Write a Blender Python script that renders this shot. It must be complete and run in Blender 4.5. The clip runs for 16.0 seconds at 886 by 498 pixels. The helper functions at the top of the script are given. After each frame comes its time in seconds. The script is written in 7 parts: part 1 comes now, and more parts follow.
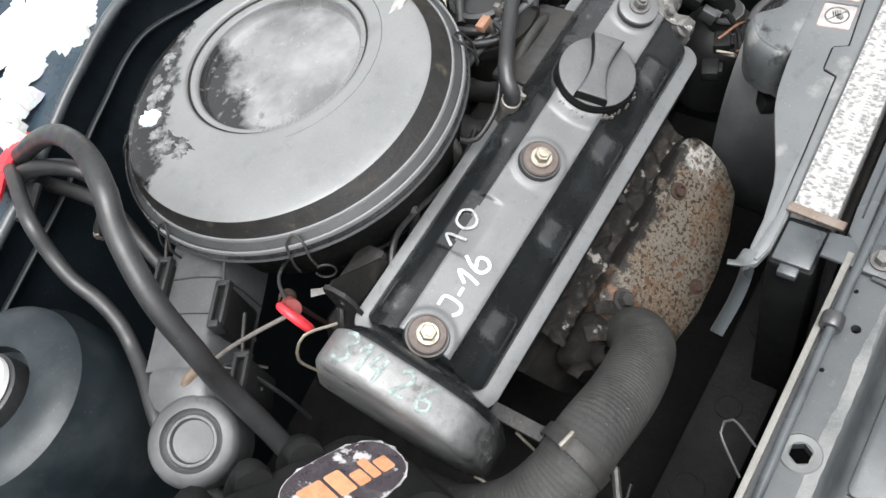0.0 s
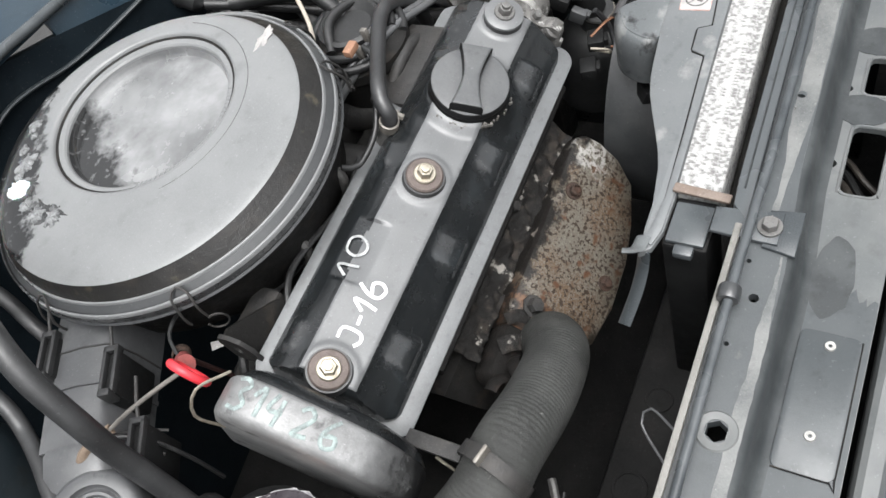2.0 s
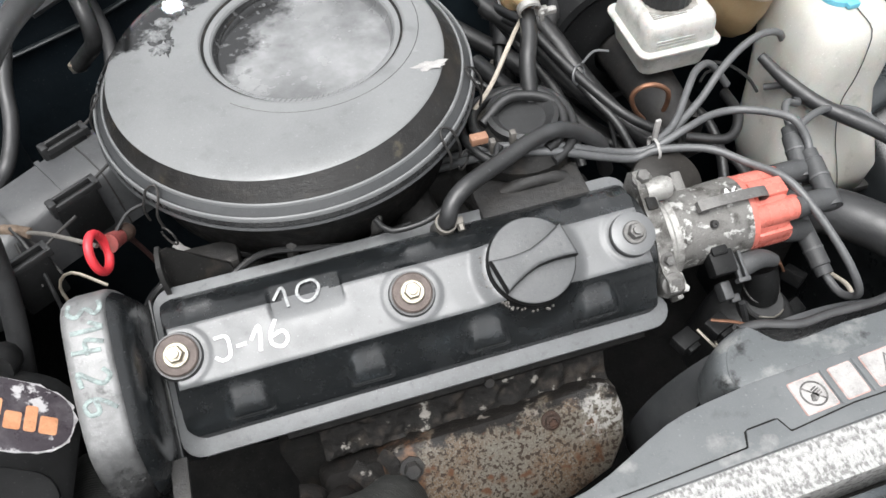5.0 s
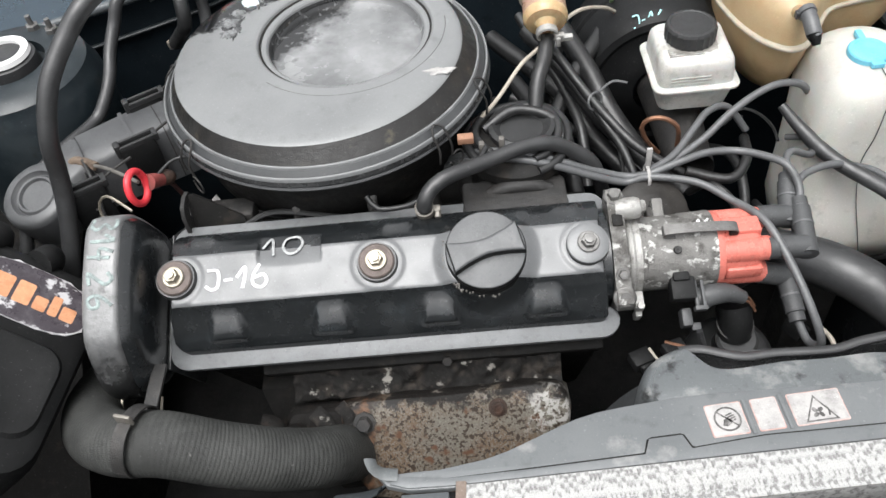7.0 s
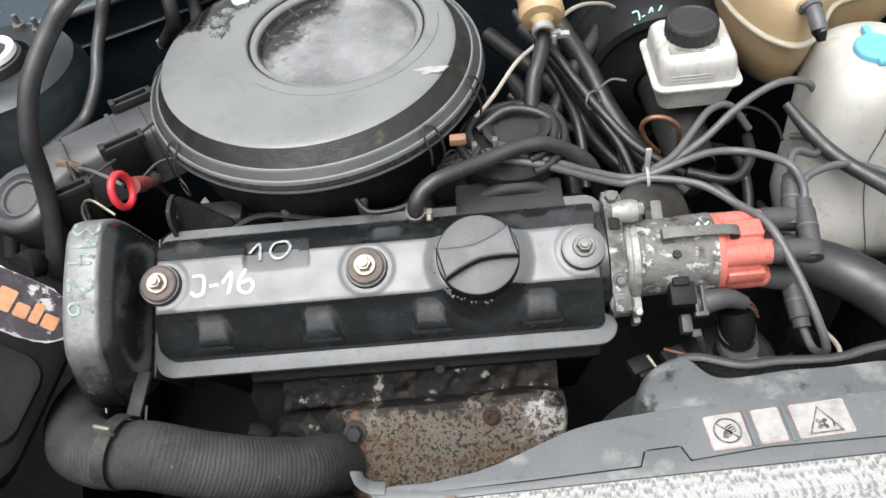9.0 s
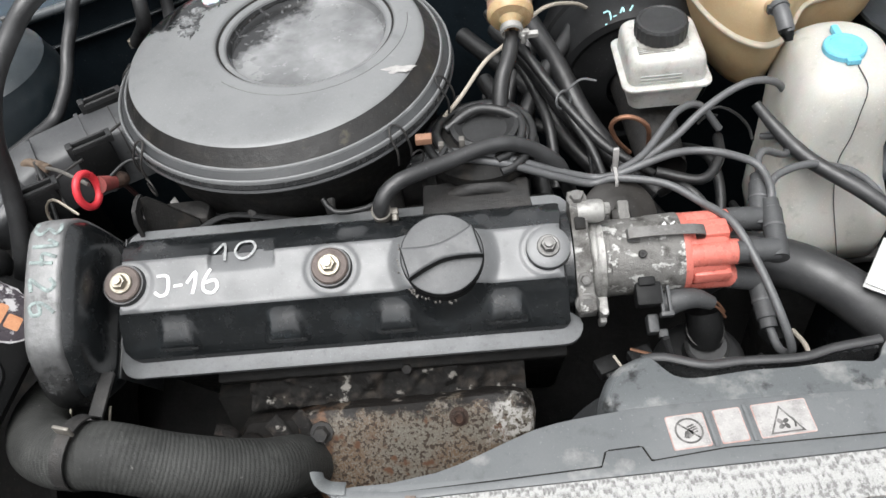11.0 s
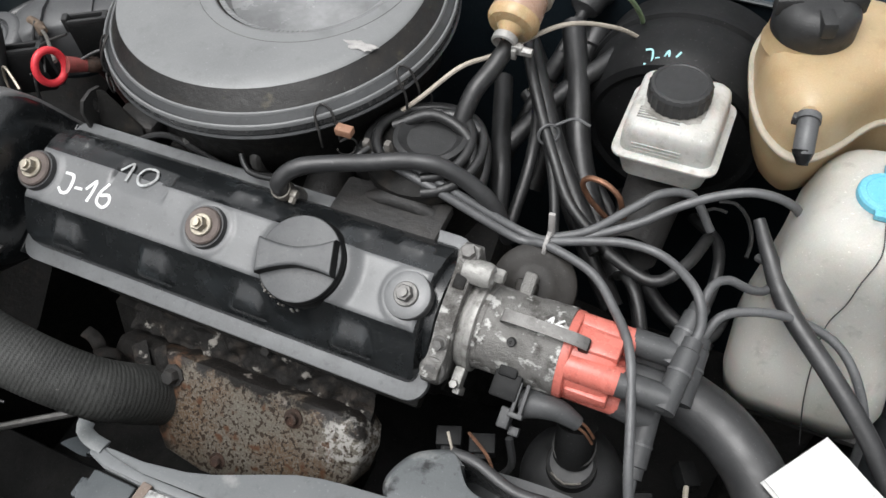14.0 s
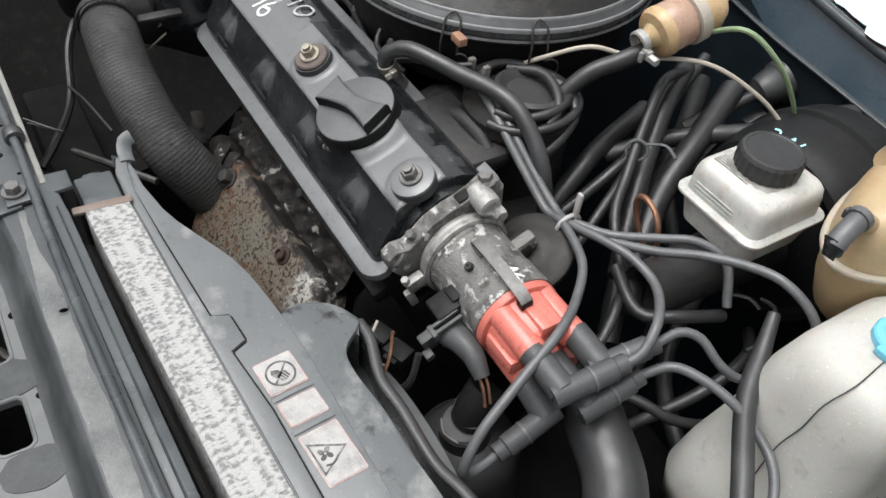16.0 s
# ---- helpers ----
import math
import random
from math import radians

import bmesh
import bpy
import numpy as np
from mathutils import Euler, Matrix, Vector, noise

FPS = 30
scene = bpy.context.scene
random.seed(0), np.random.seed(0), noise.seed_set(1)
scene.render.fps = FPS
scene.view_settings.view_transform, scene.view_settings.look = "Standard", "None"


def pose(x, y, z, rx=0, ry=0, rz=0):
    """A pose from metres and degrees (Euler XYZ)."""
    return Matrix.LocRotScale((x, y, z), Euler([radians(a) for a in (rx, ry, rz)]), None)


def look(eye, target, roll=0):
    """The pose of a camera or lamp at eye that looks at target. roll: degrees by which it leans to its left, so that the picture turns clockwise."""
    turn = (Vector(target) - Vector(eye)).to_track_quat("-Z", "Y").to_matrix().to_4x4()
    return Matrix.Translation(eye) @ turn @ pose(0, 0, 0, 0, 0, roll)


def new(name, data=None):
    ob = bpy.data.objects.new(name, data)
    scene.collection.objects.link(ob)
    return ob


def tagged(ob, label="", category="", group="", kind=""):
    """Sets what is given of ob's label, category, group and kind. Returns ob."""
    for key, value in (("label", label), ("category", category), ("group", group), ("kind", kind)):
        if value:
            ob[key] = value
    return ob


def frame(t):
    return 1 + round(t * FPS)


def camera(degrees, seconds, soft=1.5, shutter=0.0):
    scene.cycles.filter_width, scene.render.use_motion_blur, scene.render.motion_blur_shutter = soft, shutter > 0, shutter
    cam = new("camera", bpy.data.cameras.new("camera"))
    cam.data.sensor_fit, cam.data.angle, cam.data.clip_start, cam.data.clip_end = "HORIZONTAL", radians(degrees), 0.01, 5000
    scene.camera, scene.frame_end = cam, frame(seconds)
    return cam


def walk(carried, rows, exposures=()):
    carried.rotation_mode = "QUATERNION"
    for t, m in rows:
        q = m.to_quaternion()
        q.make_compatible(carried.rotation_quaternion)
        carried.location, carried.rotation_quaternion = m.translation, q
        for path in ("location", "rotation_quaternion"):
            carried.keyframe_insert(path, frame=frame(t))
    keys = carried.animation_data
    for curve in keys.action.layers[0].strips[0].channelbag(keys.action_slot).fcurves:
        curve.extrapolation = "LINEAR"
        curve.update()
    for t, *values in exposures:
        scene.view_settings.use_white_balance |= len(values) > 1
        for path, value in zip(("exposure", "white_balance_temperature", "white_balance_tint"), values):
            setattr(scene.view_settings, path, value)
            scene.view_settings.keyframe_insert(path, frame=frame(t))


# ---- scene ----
from mathutils import geometry

cam = camera(57.0, 16.0, soft=1.5)
PATH = [
    (0, (-0.309, -0.269, 0.525), (0.326, 0.667, -1.124), -27.2),
    (0.5, (-0.32, -0.26, 0.505), (0.426, 0.598, -1.14), -25.6),
    (1, (-0.313, -0.263, 0.498), (0.441, 0.582, -1.151), -29.8),
    (1.5, (-0.295, -0.285, 0.492), (0.458, 0.55, -1.162), -29.7),
    (2, (-0.295, -0.304, 0.491), (0.48, 0.561, -1.138), -29.1),
    (2.5, (-0.264, -0.326, 0.492), (0.501, 0.588, -1.114), -25.5),
    (3, (-0.219, -0.356, 0.486), (0.444, 0.641, -1.116), -21.1),
    (3.5, (-0.183, -0.385, 0.487), (0.315, 0.733, -1.095), -17.9),
    (4, (-0.145, -0.414, 0.496), (0.22, 0.76, -1.082), -14.0),
    (4.5, (-0.105, -0.345, 0.492), (0.215, 0.809, -1.111), -9.1),
    (4.7, (-0.087, -0.322, 0.494), (0.259, 0.81, -1.119), -4.6),
    (6.8, (0.084, -0.44, 0.516), (-0.012, 0.862, -1.0), -7.9),
    (7, (0.09, -0.439, 0.515), (-0.008, 0.866, -0.998), -8.2),
    (7.5, (0.096, -0.431, 0.515), (-0.003, 0.87, -1.0), -7.9),
    (8, (0.1, -0.421, 0.514), (-0.017, 0.869, -1.009), -8.1),
    (8.5, (0.103, -0.421, 0.506), (-0.02, 0.875, -1.013), -9.1),
    (11, (0.131, -0.422, 0.496), (0.015, 0.882, -1.016), -8.9),
    (11.5, (0.192, -0.374, 0.492), (0.129, 0.862, -1.079), -11.7),
    (12, (0.246, -0.327, 0.49), (0.169, 0.85, -1.126), -13.1),
    (12.5, (0.381, -0.315, 0.455), (0.076, 0.838, -1.151), -15.1),
    (13, (0.417, -0.303, 0.443), (-0.054, 0.814, -1.148), -10.3),
    (13.5, (0.339, -0.277, 0.486), (-0.19, 0.808, -1.108), -8.0),
    (14, (0.365, -0.263, 0.48), (-0.234, 0.768, -1.125), -7.5),
    (14.5, (0.459, -0.278, 0.457), (-0.395, 0.745, -1.034), -2.9),
    (15, (0.52, -0.28, 0.416), (-0.546, 0.635, -1.008), 3.7),
    (15.5, (0.549, -0.261, 0.398), (-0.558, 0.616, -1.019), 5.8),
    (16, (0.567, -0.247, 0.394), (-0.566, 0.581, -1.031), 7.0),
]
walk(cam, [(t, look(eye, target, roll)) for t, eye, target, roll in PATH], ((0, 0.96), (3, 0.88), (4.5, 0.85), (7.5, 0.76), (8.5, 0.75), (11, 0.65), (12, 0.38), (13, 0.14), (13.5, 0.06), (14.2, 0.46), (15, 0.5), (16, 0.5)))

# ---- world and light ----
world = bpy.data.worlds.new("overcast_sky")
scene.world = world
world.use_nodes = True
_n = world.node_tree.nodes
_sky = _n.new("ShaderNodeTexSky")
_sky.sky_type, _sky.sun_disc = "NISHITA", False
_sky.sun_elevation, _sky.sun_rotation = radians(75), radians(210)
_sky.air_density, _sky.dust_density, _sky.ozone_density = 1.0, 5.0, 2.0
_grey = _n.new("ShaderNodeHueSaturation")  # cloud takes the colour out of the sky
_grey.inputs["Saturation"].default_value = 0.1
_n["Background"].inputs[1].default_value = 0.15
world.node_tree.links.new(_sky.outputs[0], _grey.inputs["Color"])
world.node_tree.links.new(_grey.outputs[0], _n["Background"].inputs[0])
sun = new("sun", bpy.data.lights.new("sun", "SUN"))
sun.data.energy, sun.data.angle, sun.data.color = 1.5, radians(50), (1.0, 1.0, 1.0)
sun.matrix_basis = look((0, 0, 3), (0.2, 0.35, 1.6))


# ---- materials ----
def mat(name, col, rough=0.5, metal=0.0, col2=None, scale=60.0, amount=0.5, spread=(0.4, 0.65), bump=0.1, grain=900.0, coat=0.0,
        spots=None, spot_scale=160.0, spot_cut=(0.62, 0.68), rough2=None, spec=0.5, sss=0.0, trans=0.0, detail=5.0, worn=0.5, stain=None):
    """A worn surface: base colour, a second tone in patches, optional small spots, fine bump.
    stain: (direction, from, to, wander, colour, roughness), a ragged-edged wet, dirty or painted-shade area on one side
    of the thing."""
    m = bpy.data.materials.new(name)
    m.use_nodes = True
    t = m.node_tree
    p = t.nodes["Principled BSDF"]
    link = t.links.new
    co = t.nodes.new("ShaderNodeTexCoord").outputs["Object"]

    def tex(s, d=detail):
        n = t.nodes.new("ShaderNodeTexNoise")
        n.inputs["Scale"].default_value, n.inputs["Detail"].default_value, n.inputs["Roughness"].default_value = s, d, 0.62
        link(co, n.inputs["Vector"])
        return n.outputs["Fac"]

    def ramp(f, lo, hi):
        r = t.nodes.new("ShaderNodeMapRange")
        r.inputs["From Min"].default_value, r.inputs["From Max"].default_value = lo, hi
        link(f, r.inputs["Value"])
        return r.outputs["Result"]

    def mix(f, a, b, k=1.0):
        x = t.nodes.new("ShaderNodeMix")
        x.data_type = "RGBA"
        if k != 1.0:
            q = t.nodes.new("ShaderNodeMath")
            q.operation = "MULTIPLY"
            q.inputs[1].default_value = k
            link(f, q.inputs[0])
            f = q.outputs[0]
        link(f, x.inputs["Factor"])
        for s, v in ((x.inputs["A"], a), (x.inputs["B"], b)):
            if isinstance(v, tuple):
                s.default_value = (*v, 1)
            else:
                link(v, s)
        return x.outputs["Result"]

    col2 = col2 or tuple(c * 0.6 for c in col)
    patch = ramp(tex(scale), *spread)
    c = mix(patch, col, col2, amount)
    fine = tex(grain, 3)
    c = mix(ramp(fine, 0.35, 0.7), c, tuple(min(1, v * 1.35 + 0.004) for v in col), 0.3)
    if worn:
        c = mix(ramp(tex(scale * 4.3, 6), 0.56, 0.72), c, tuple(v * 0.45 for v in col), worn)
        c = mix(ramp(tex(430, 2), 0.66, 0.72), c, tuple(min(0.8, v * 1.6 + 0.07) for v in col), worn * 0.9)
        c = mix(ramp(tex(scale * 0.45, 3), 0.5, 0.75), c, tuple(min(0.8, v * 1.3 + 0.015) for v in col), worn * 0.8)
    if spots:
        c = mix(ramp(tex(spot_scale, 6), *spot_cut), c, spots)
    wet = None
    if stain:
        d = t.nodes.new("ShaderNodeVectorMath")
        d.operation = "DOT_PRODUCT"
        d.inputs[1].default_value = stain[0]
        link(co, d.inputs[0])
        e = t.nodes.new("ShaderNodeMath")
        e.operation = "MULTIPLY_ADD"
        e.inputs[1].default_value, e.inputs[2].default_value = stain[3], -0.5 * stain[3]
        link(tex(48, 8), e.inputs[0])
        g = t.nodes.new("ShaderNodeMath")
        g.operation = "ADD"
        link(d.outputs["Value"], g.inputs[0])
        link(e.outputs[0], g.inputs[1])
        wet = ramp(g.outputs[0], stain[1], stain[2])
        c = mix(wet, c, mix(ramp(tex(150, 5), 0.58, 0.66), stain[4], tuple(v * 4 + 0.03 for v in stain[4])))
    link(c, p.inputs["Base Color"])
    p.inputs["Metallic"].default_value = metal
    p.inputs["Specular IOR Level"].default_value = spec
    p.inputs["Coat Weight"].default_value = coat
    p.inputs["Subsurface Weight"].default_value = sss
    p.inputs["Subsurface Scale"].default_value = 0.01
    p.inputs["Transmission Weight"].default_value = trans
    rr = t.nodes.new("ShaderNodeMapRange")
    rr.inputs["To Min"].default_value, rr.inputs["To Max"].default_value = rough, rough2 if rough2 is not None else min(1, rough + 0.18)
    link(tex(scale * 1.7), rr.inputs["Value"])
    rr.inputs["From Min"].default_value, rr.inputs["From Max"].default_value = 0.35, 0.65
    if wet:
        w = t.nodes.new("ShaderNodeMix")
        link(wet, w.inputs[0])
        link(rr.outputs["Result"], w.inputs[2])
        w.inputs[3].default_value = stain[5]
        link(w.outputs[0], p.inputs["Roughness"])
    else:
        link(rr.outputs["Result"], p.inputs["Roughness"])
    if bump:
        b = t.nodes.new("ShaderNodeBump")
        b.inputs["Strength"].default_value, b.inputs["Distance"].default_value = bump, 0.002
        h = t.nodes.new("ShaderNodeMath")
        h.operation = "MULTIPLY_ADD"
        h.inputs[1].default_value = 2.2
        link(tex(grain * 0.13, 4), h.inputs[0])
        link(fine, h.inputs[2])
        link(h.outputs[0], b.inputs["Height"])
        link(b.outputs["Normal"], p.inputs["Normal"])
    return m


PLASTIC = mat("weathered_black_plastic", (0.036, 0.038, 0.04), 0.28, col2=(0.085, 0.088, 0.09), scale=28, spread=(0.47, 0.7), bump=0.08, spec=0.85)
SNORK = mat("dusty_snorkel_plastic", (0.062, 0.064, 0.067), 0.36, col2=(0.115, 0.118, 0.12), scale=20, amount=0.8, spots=(0.02, 0.0205, 0.021), spot_scale=40, spot_cut=(0.64, 0.74), bump=0.12, spec=0.7)
LID = mat("grey_lid_plastic", (0.19, 0.195, 0.197), 0.34, col2=(0.145, 0.15, 0.152), scale=12, amount=0.7, spots=(0.3, 0.305, 0.305), spot_scale=30, spot_cut=(0.68, 0.78), rough2=0.5, bump=0.05, spec=0.7, worn=0.3, stain=((-0.53, 0.85, 0), 0.1, 0.11, 0.07, (0.014, 0.0145, 0.015), 0.1))
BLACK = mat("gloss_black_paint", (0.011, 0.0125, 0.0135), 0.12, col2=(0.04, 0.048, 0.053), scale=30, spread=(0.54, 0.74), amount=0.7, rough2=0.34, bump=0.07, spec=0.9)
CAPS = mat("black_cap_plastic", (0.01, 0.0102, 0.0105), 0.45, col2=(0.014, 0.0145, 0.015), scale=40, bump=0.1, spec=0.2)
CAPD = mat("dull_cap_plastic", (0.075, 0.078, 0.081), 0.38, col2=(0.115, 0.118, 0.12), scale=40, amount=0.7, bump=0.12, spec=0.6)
# sky reflected by the cover's black top, put into a grey base colour
MATT = mat("skylit_cover_top", (0.12, 0.124, 0.127), 0.3, col2=(0.085, 0.088, 0.09), scale=24, bump=0.05, spec=0.8)
EDGE = mat("bare_grey_edge", (0.14, 0.146, 0.15), 0.36, 0.1, col2=(0.09, 0.091, 0.092), scale=40, bump=0.08)
RUBBER = mat("black_rubber", (0.025, 0.0255, 0.0265), 0.33, col2=(0.065, 0.067, 0.069), scale=34, spread=(0.47, 0.7), bump=0.1, spec=0.7)
LEADM = mat("grey_cable", (0.1, 0.103, 0.106), 0.34, col2=(0.045, 0.046, 0.048), scale=60, bump=0.05, spec=0.7)
DARK = mat("grimy_dark_metal", (0.026, 0.0255, 0.025), 0.45, 0.1, col2=(0.065, 0.058, 0.052), scale=40, spread=(0.48, 0.68), spots=(0.2, 0.195, 0.185), spot_scale=120, spot_cut=(0.7, 0.78), bump=0.35)
ALU = mat("oxidised_aluminium", (0.19, 0.186, 0.177), 0.4, 0.3, col2=(0.045, 0.041, 0.036), scale=45, amount=0.95, spread=(0.47, 0.6), spots=(0.55, 0.55, 0.53), spot_scale=95, spot_cut=(0.56, 0.63), bump=0.5)
ALUP = mat("pale_cast_aluminium", (0.36, 0.355, 0.34), 0.38, 0.4, col2=(0.1, 0.094, 0.085), scale=70, amount=0.9, spread=(0.5, 0.66), bump=0.3)
STEEL = mat("zinc_steel", (0.4, 0.37, 0.31), 0.38, 0.85, col2=(0.22, 0.18, 0.13), scale=140, bump=0.15)
BOLT = mat("grimy_bolt", (0.17, 0.167, 0.162), 0.38, 0.5, col2=(0.07, 0.066, 0.06), scale=120, bump=0.1)
RUSTW = mat("rusted_washer", (0.13, 0.105, 0.095), 0.5, 0.3, col2=(0.06, 0.05, 0.045), scale=90, bump=0.3)
SOOT = mat("sooty_flaking_iron", (0.011, 0.0102, 0.0095), 0.6, col2=(0.05, 0.041, 0.034), scale=60, amount=0.9, spread=(0.5, 0.62), spots=(0.3, 0.285, 0.26), spot_scale=48, spot_cut=(0.6, 0.65), bump=0.7, spec=0.3)
RUSTD = mat("dark_rust", (0.04, 0.027, 0.021), 0.7, 0.1, col2=(0.075, 0.036, 0.022), scale=90, amount=0.8, bump=0.5)
RED = mat("red_cap_plastic", (0.61, 0.175, 0.138), 0.2, col2=(0.48, 0.12, 0.09), scale=40, bump=0.03)
REDP = mat("bright_red_plastic", (0.72, 0.045, 0.06), 0.26, col2=(0.62, 0.05, 0.06), scale=60, bump=0.04)
WHITEP = mat("milky_tank_plastic", (0.46, 0.455, 0.425), 0.36, col2=(0.36, 0.35, 0.3), scale=11, amount=0.75, spread=(0.45, 0.68), spots=(0.24, 0.225, 0.19), spot_scale=26, spot_cut=(0.66, 0.8), bump=0.05, sss=0.2)
DIRTYW = mat("dusty_tank_plastic", (0.5, 0.495, 0.47), 0.34, col2=(0.27, 0.26, 0.23), scale=40, amount=0.8, spread=(0.48, 0.68), spots=(0.19, 0.18, 0.155), spot_scale=24, spot_cut=(0.6, 0.74), bump=0.05, sss=0.15)
GRIMEW = mat("dirt_on_tank", (0.2, 0.192, 0.174), 0.4, col2=(0.4, 0.39, 0.365), scale=60, amount=0.9, spread=(0.42, 0.62), bump=0.05)
YELLOW = mat("yellowed_tank_plastic", (0.42, 0.315, 0.185), 0.3, col2=(0.34, 0.215, 0.1), scale=14, amount=0.7, bump=0.03, sss=0.2, worn=0.2)
AMBER = mat("amber_filter_plastic", (0.5, 0.36, 0.2), 0.2, col2=(0.4, 0.24, 0.12), scale=30, bump=0.0, sss=0.2, worn=0.2)
BLUE = mat("light_blue_cap", (0.13, 0.46, 0.61), 0.4, col2=(0.2, 0.5, 0.62), scale=90, bump=0.05)
BODY = mat("dark_blue_body_paint", (0.014, 0.03, 0.045), 0.22, 0.0, col2=(0.024, 0.04, 0.052), scale=12, coat=0.3, bump=0.03)
PANEL = mat("wet_and_dry_bay_paint", (0.074, 0.082, 0.087), 0.36, 0.0, col2=(0.032, 0.038, 0.042), scale=7, amount=0.9, spread=(0.48, 0.54), rough2=0.2, spots=(0.045, 0.051, 0.055), spot_scale=34, spot_cut=(0.62, 0.72), bump=0.05, spec=0.5, detail=3.0, worn=0.25)
INNER = mat("grimy_inner_paint", (0.014, 0.018, 0.02), 0.24, 0.0, col2=(0.05, 0.054, 0.056), scale=11, amount=0.85, spread=(0.5, 0.68), bump=0.1, spec=0.7)
SHROUD = mat("dusty_shroud_plastic", (0.115, 0.123, 0.127), 0.36, col2=(0.16, 0.168, 0.17), scale=14, spots=(0.26, 0.262, 0.255), spot_scale=17, spot_cut=(0.62, 0.72), bump=0.06, spec=0.7)
WORN = mat("worn_cowl_paint", (0.1, 0.108, 0.112), 0.4, 0.05, col2=(0.36, 0.36, 0.345), scale=26, spread=(0.5, 0.62), spots=(0.02, 0.021, 0.022), spot_scale=34, spot_cut=(0.58, 0.66), bump=0.1)
FINS = mat("corroded_fins", (0.4, 0.4, 0.392), 0.6, 0.0, col2=(0.11, 0.11, 0.107), scale=210, amount=0.9, spread=(0.47, 0.6), spots=(0.2, 0.2, 0.195), spot_scale=30, spot_cut=(0.6, 0.72), bump=0.6, grain=500, detail=5.0, worn=0.3)
PAPER = mat("white_paper", (0.85, 0.85, 0.84), 0.5, col2=(0.8, 0.8, 0.79), bump=0.02, worn=0.0)
FILM = mat("crumpled_clear_film", (0.56, 0.56, 0.55), 0.25, col2=(0.46, 0.46, 0.455), scale=40, bump=0.12)
SNOW = mat("wet_snow", (0.9, 0.91, 0.93), 0.6, col2=(0.85, 0.87, 0.9), scale=80, bump=0.6, sss=0.4, worn=0.0)
CHALK = mat("white_chalk_paint", (0.85, 0.86, 0.85), 0.7, bump=0.1)
CHALKB = mat("pale_green_chalk", (0.29, 0.35, 0.34), 0.7, col2=(0.15, 0.17, 0.168), scale=200, amount=1.0, spread=(0.42, 0.58), bump=0.1)
CHALKC = mat("cyan_chalk", (0.4, 0.75, 0.8), 0.7, bump=0.1)
LABELM = mat("scuffed_foil_label", (0.05, 0.042, 0.05), 0.22, col2=(0.16, 0.15, 0.16), scale=60, spread=(0.48, 0.66), spots=(0.55, 0.54, 0.55), spot_scale=55, spot_cut=(0.57, 0.62), bump=0.08)
ORANGE = mat("orange_print", (0.62, 0.31, 0.17), 0.4, col2=(0.5, 0.2, 0.09), scale=90, amount=0.9, bump=0.02)
FADED = mat("faded_print", (0.06, 0.058, 0.056), 0.5, col2=(0.26, 0.25, 0.245), scale=160, amount=0.9, spread=(0.45, 0.65), bump=0.02)
STICKER = mat("faded_sticker", (0.38, 0.37, 0.36), 0.45, col2=(0.2, 0.195, 0.19), scale=60, amount=0.8, spread=(0.42, 0.68), bump=0.05)
STICKERR = mat("sticker_red_edge", (0.42, 0.25, 0.22), 0.5, col2=(0.5, 0.45, 0.43), scale=200, amount=1.0, bump=0.05)
INK = mat("dark_print", (0.05, 0.05, 0.05), 0.5, bump=0.02)
CREAM = mat("cream_tubing", (0.42, 0.38, 0.32), 0.4, col2=(0.3, 0.27, 0.23), scale=80, bump=0.03)
GREEN = mat("green_wire", (0.22, 0.3, 0.17), 0.45, bump=0.03)
COPPER = mat("copper_pipe", (0.28, 0.14, 0.085), 0.4, 0.6, col2=(0.1, 0.06, 0.04), scale=90, amount=0.8, bump=0.1)
HOSEM = mat("paper_flex_hose", (0.033, 0.034, 0.0325), 0.5, col2=(0.066, 0.0675, 0.064), scale=22, amount=0.8, spots=(0.2, 0.2, 0.188), spot_scale=150, spot_cut=(0.67, 0.73), bump=0.35, spec=0.3)
# front end fades to black: the curve's gloss falloff, painted into the colour
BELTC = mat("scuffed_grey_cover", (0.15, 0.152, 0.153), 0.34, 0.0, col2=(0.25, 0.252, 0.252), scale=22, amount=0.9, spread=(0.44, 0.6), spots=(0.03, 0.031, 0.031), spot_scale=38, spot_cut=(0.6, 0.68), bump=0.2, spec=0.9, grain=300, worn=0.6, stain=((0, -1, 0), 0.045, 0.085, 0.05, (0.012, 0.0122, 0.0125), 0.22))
GRIME = mat("greasy_dark_grime", (0.013, 0.0127, 0.0122), 0.45, col2=(0.045, 0.037, 0.029), scale=70, spread=(0.54, 0.68), bump=0.3, spec=0.16)
# brown dirt, plus the slope's dark reflections put into the near-black base
SLOPE = mat("dirty_shaded_slope", (0.01, 0.0096, 0.009), 0.3, col2=(0.03, 0.0245, 0.019), scale=42, spread=(0.52, 0.66), rough2=0.55, bump=0.2, spec=0.5, spots=(0.1, 0.086, 0.056), spot_scale=34, spot_cut=(0.62, 0.76))
DISH = mat("wet_icy_dish", (0.13, 0.133, 0.135), 0.16, col2=(0.29, 0.294, 0.297), scale=11, amount=0.95, spread=(0.4, 0.58), rough2=0.34, bump=0.1, grain=130, spec=0.8, worn=0.3, detail=5.0, stain=((-0.8, 0.6, 0), 0.03, 0.046, 0.07, (0.022, 0.0225, 0.023), 0.08))
SLUSH = mat("grey_slush", (0.22, 0.227, 0.23), 0.14, col2=(0.085, 0.088, 0.09), scale=110, amount=0.9, spread=(0.42, 0.6), bump=0.4)
RAIL = mat("muddy_rail_paint", (0.012, 0.0122, 0.0122), 0.5, col2=(0.03, 0.0285, 0.027), scale=26, bump=0.3, spec=0.12)
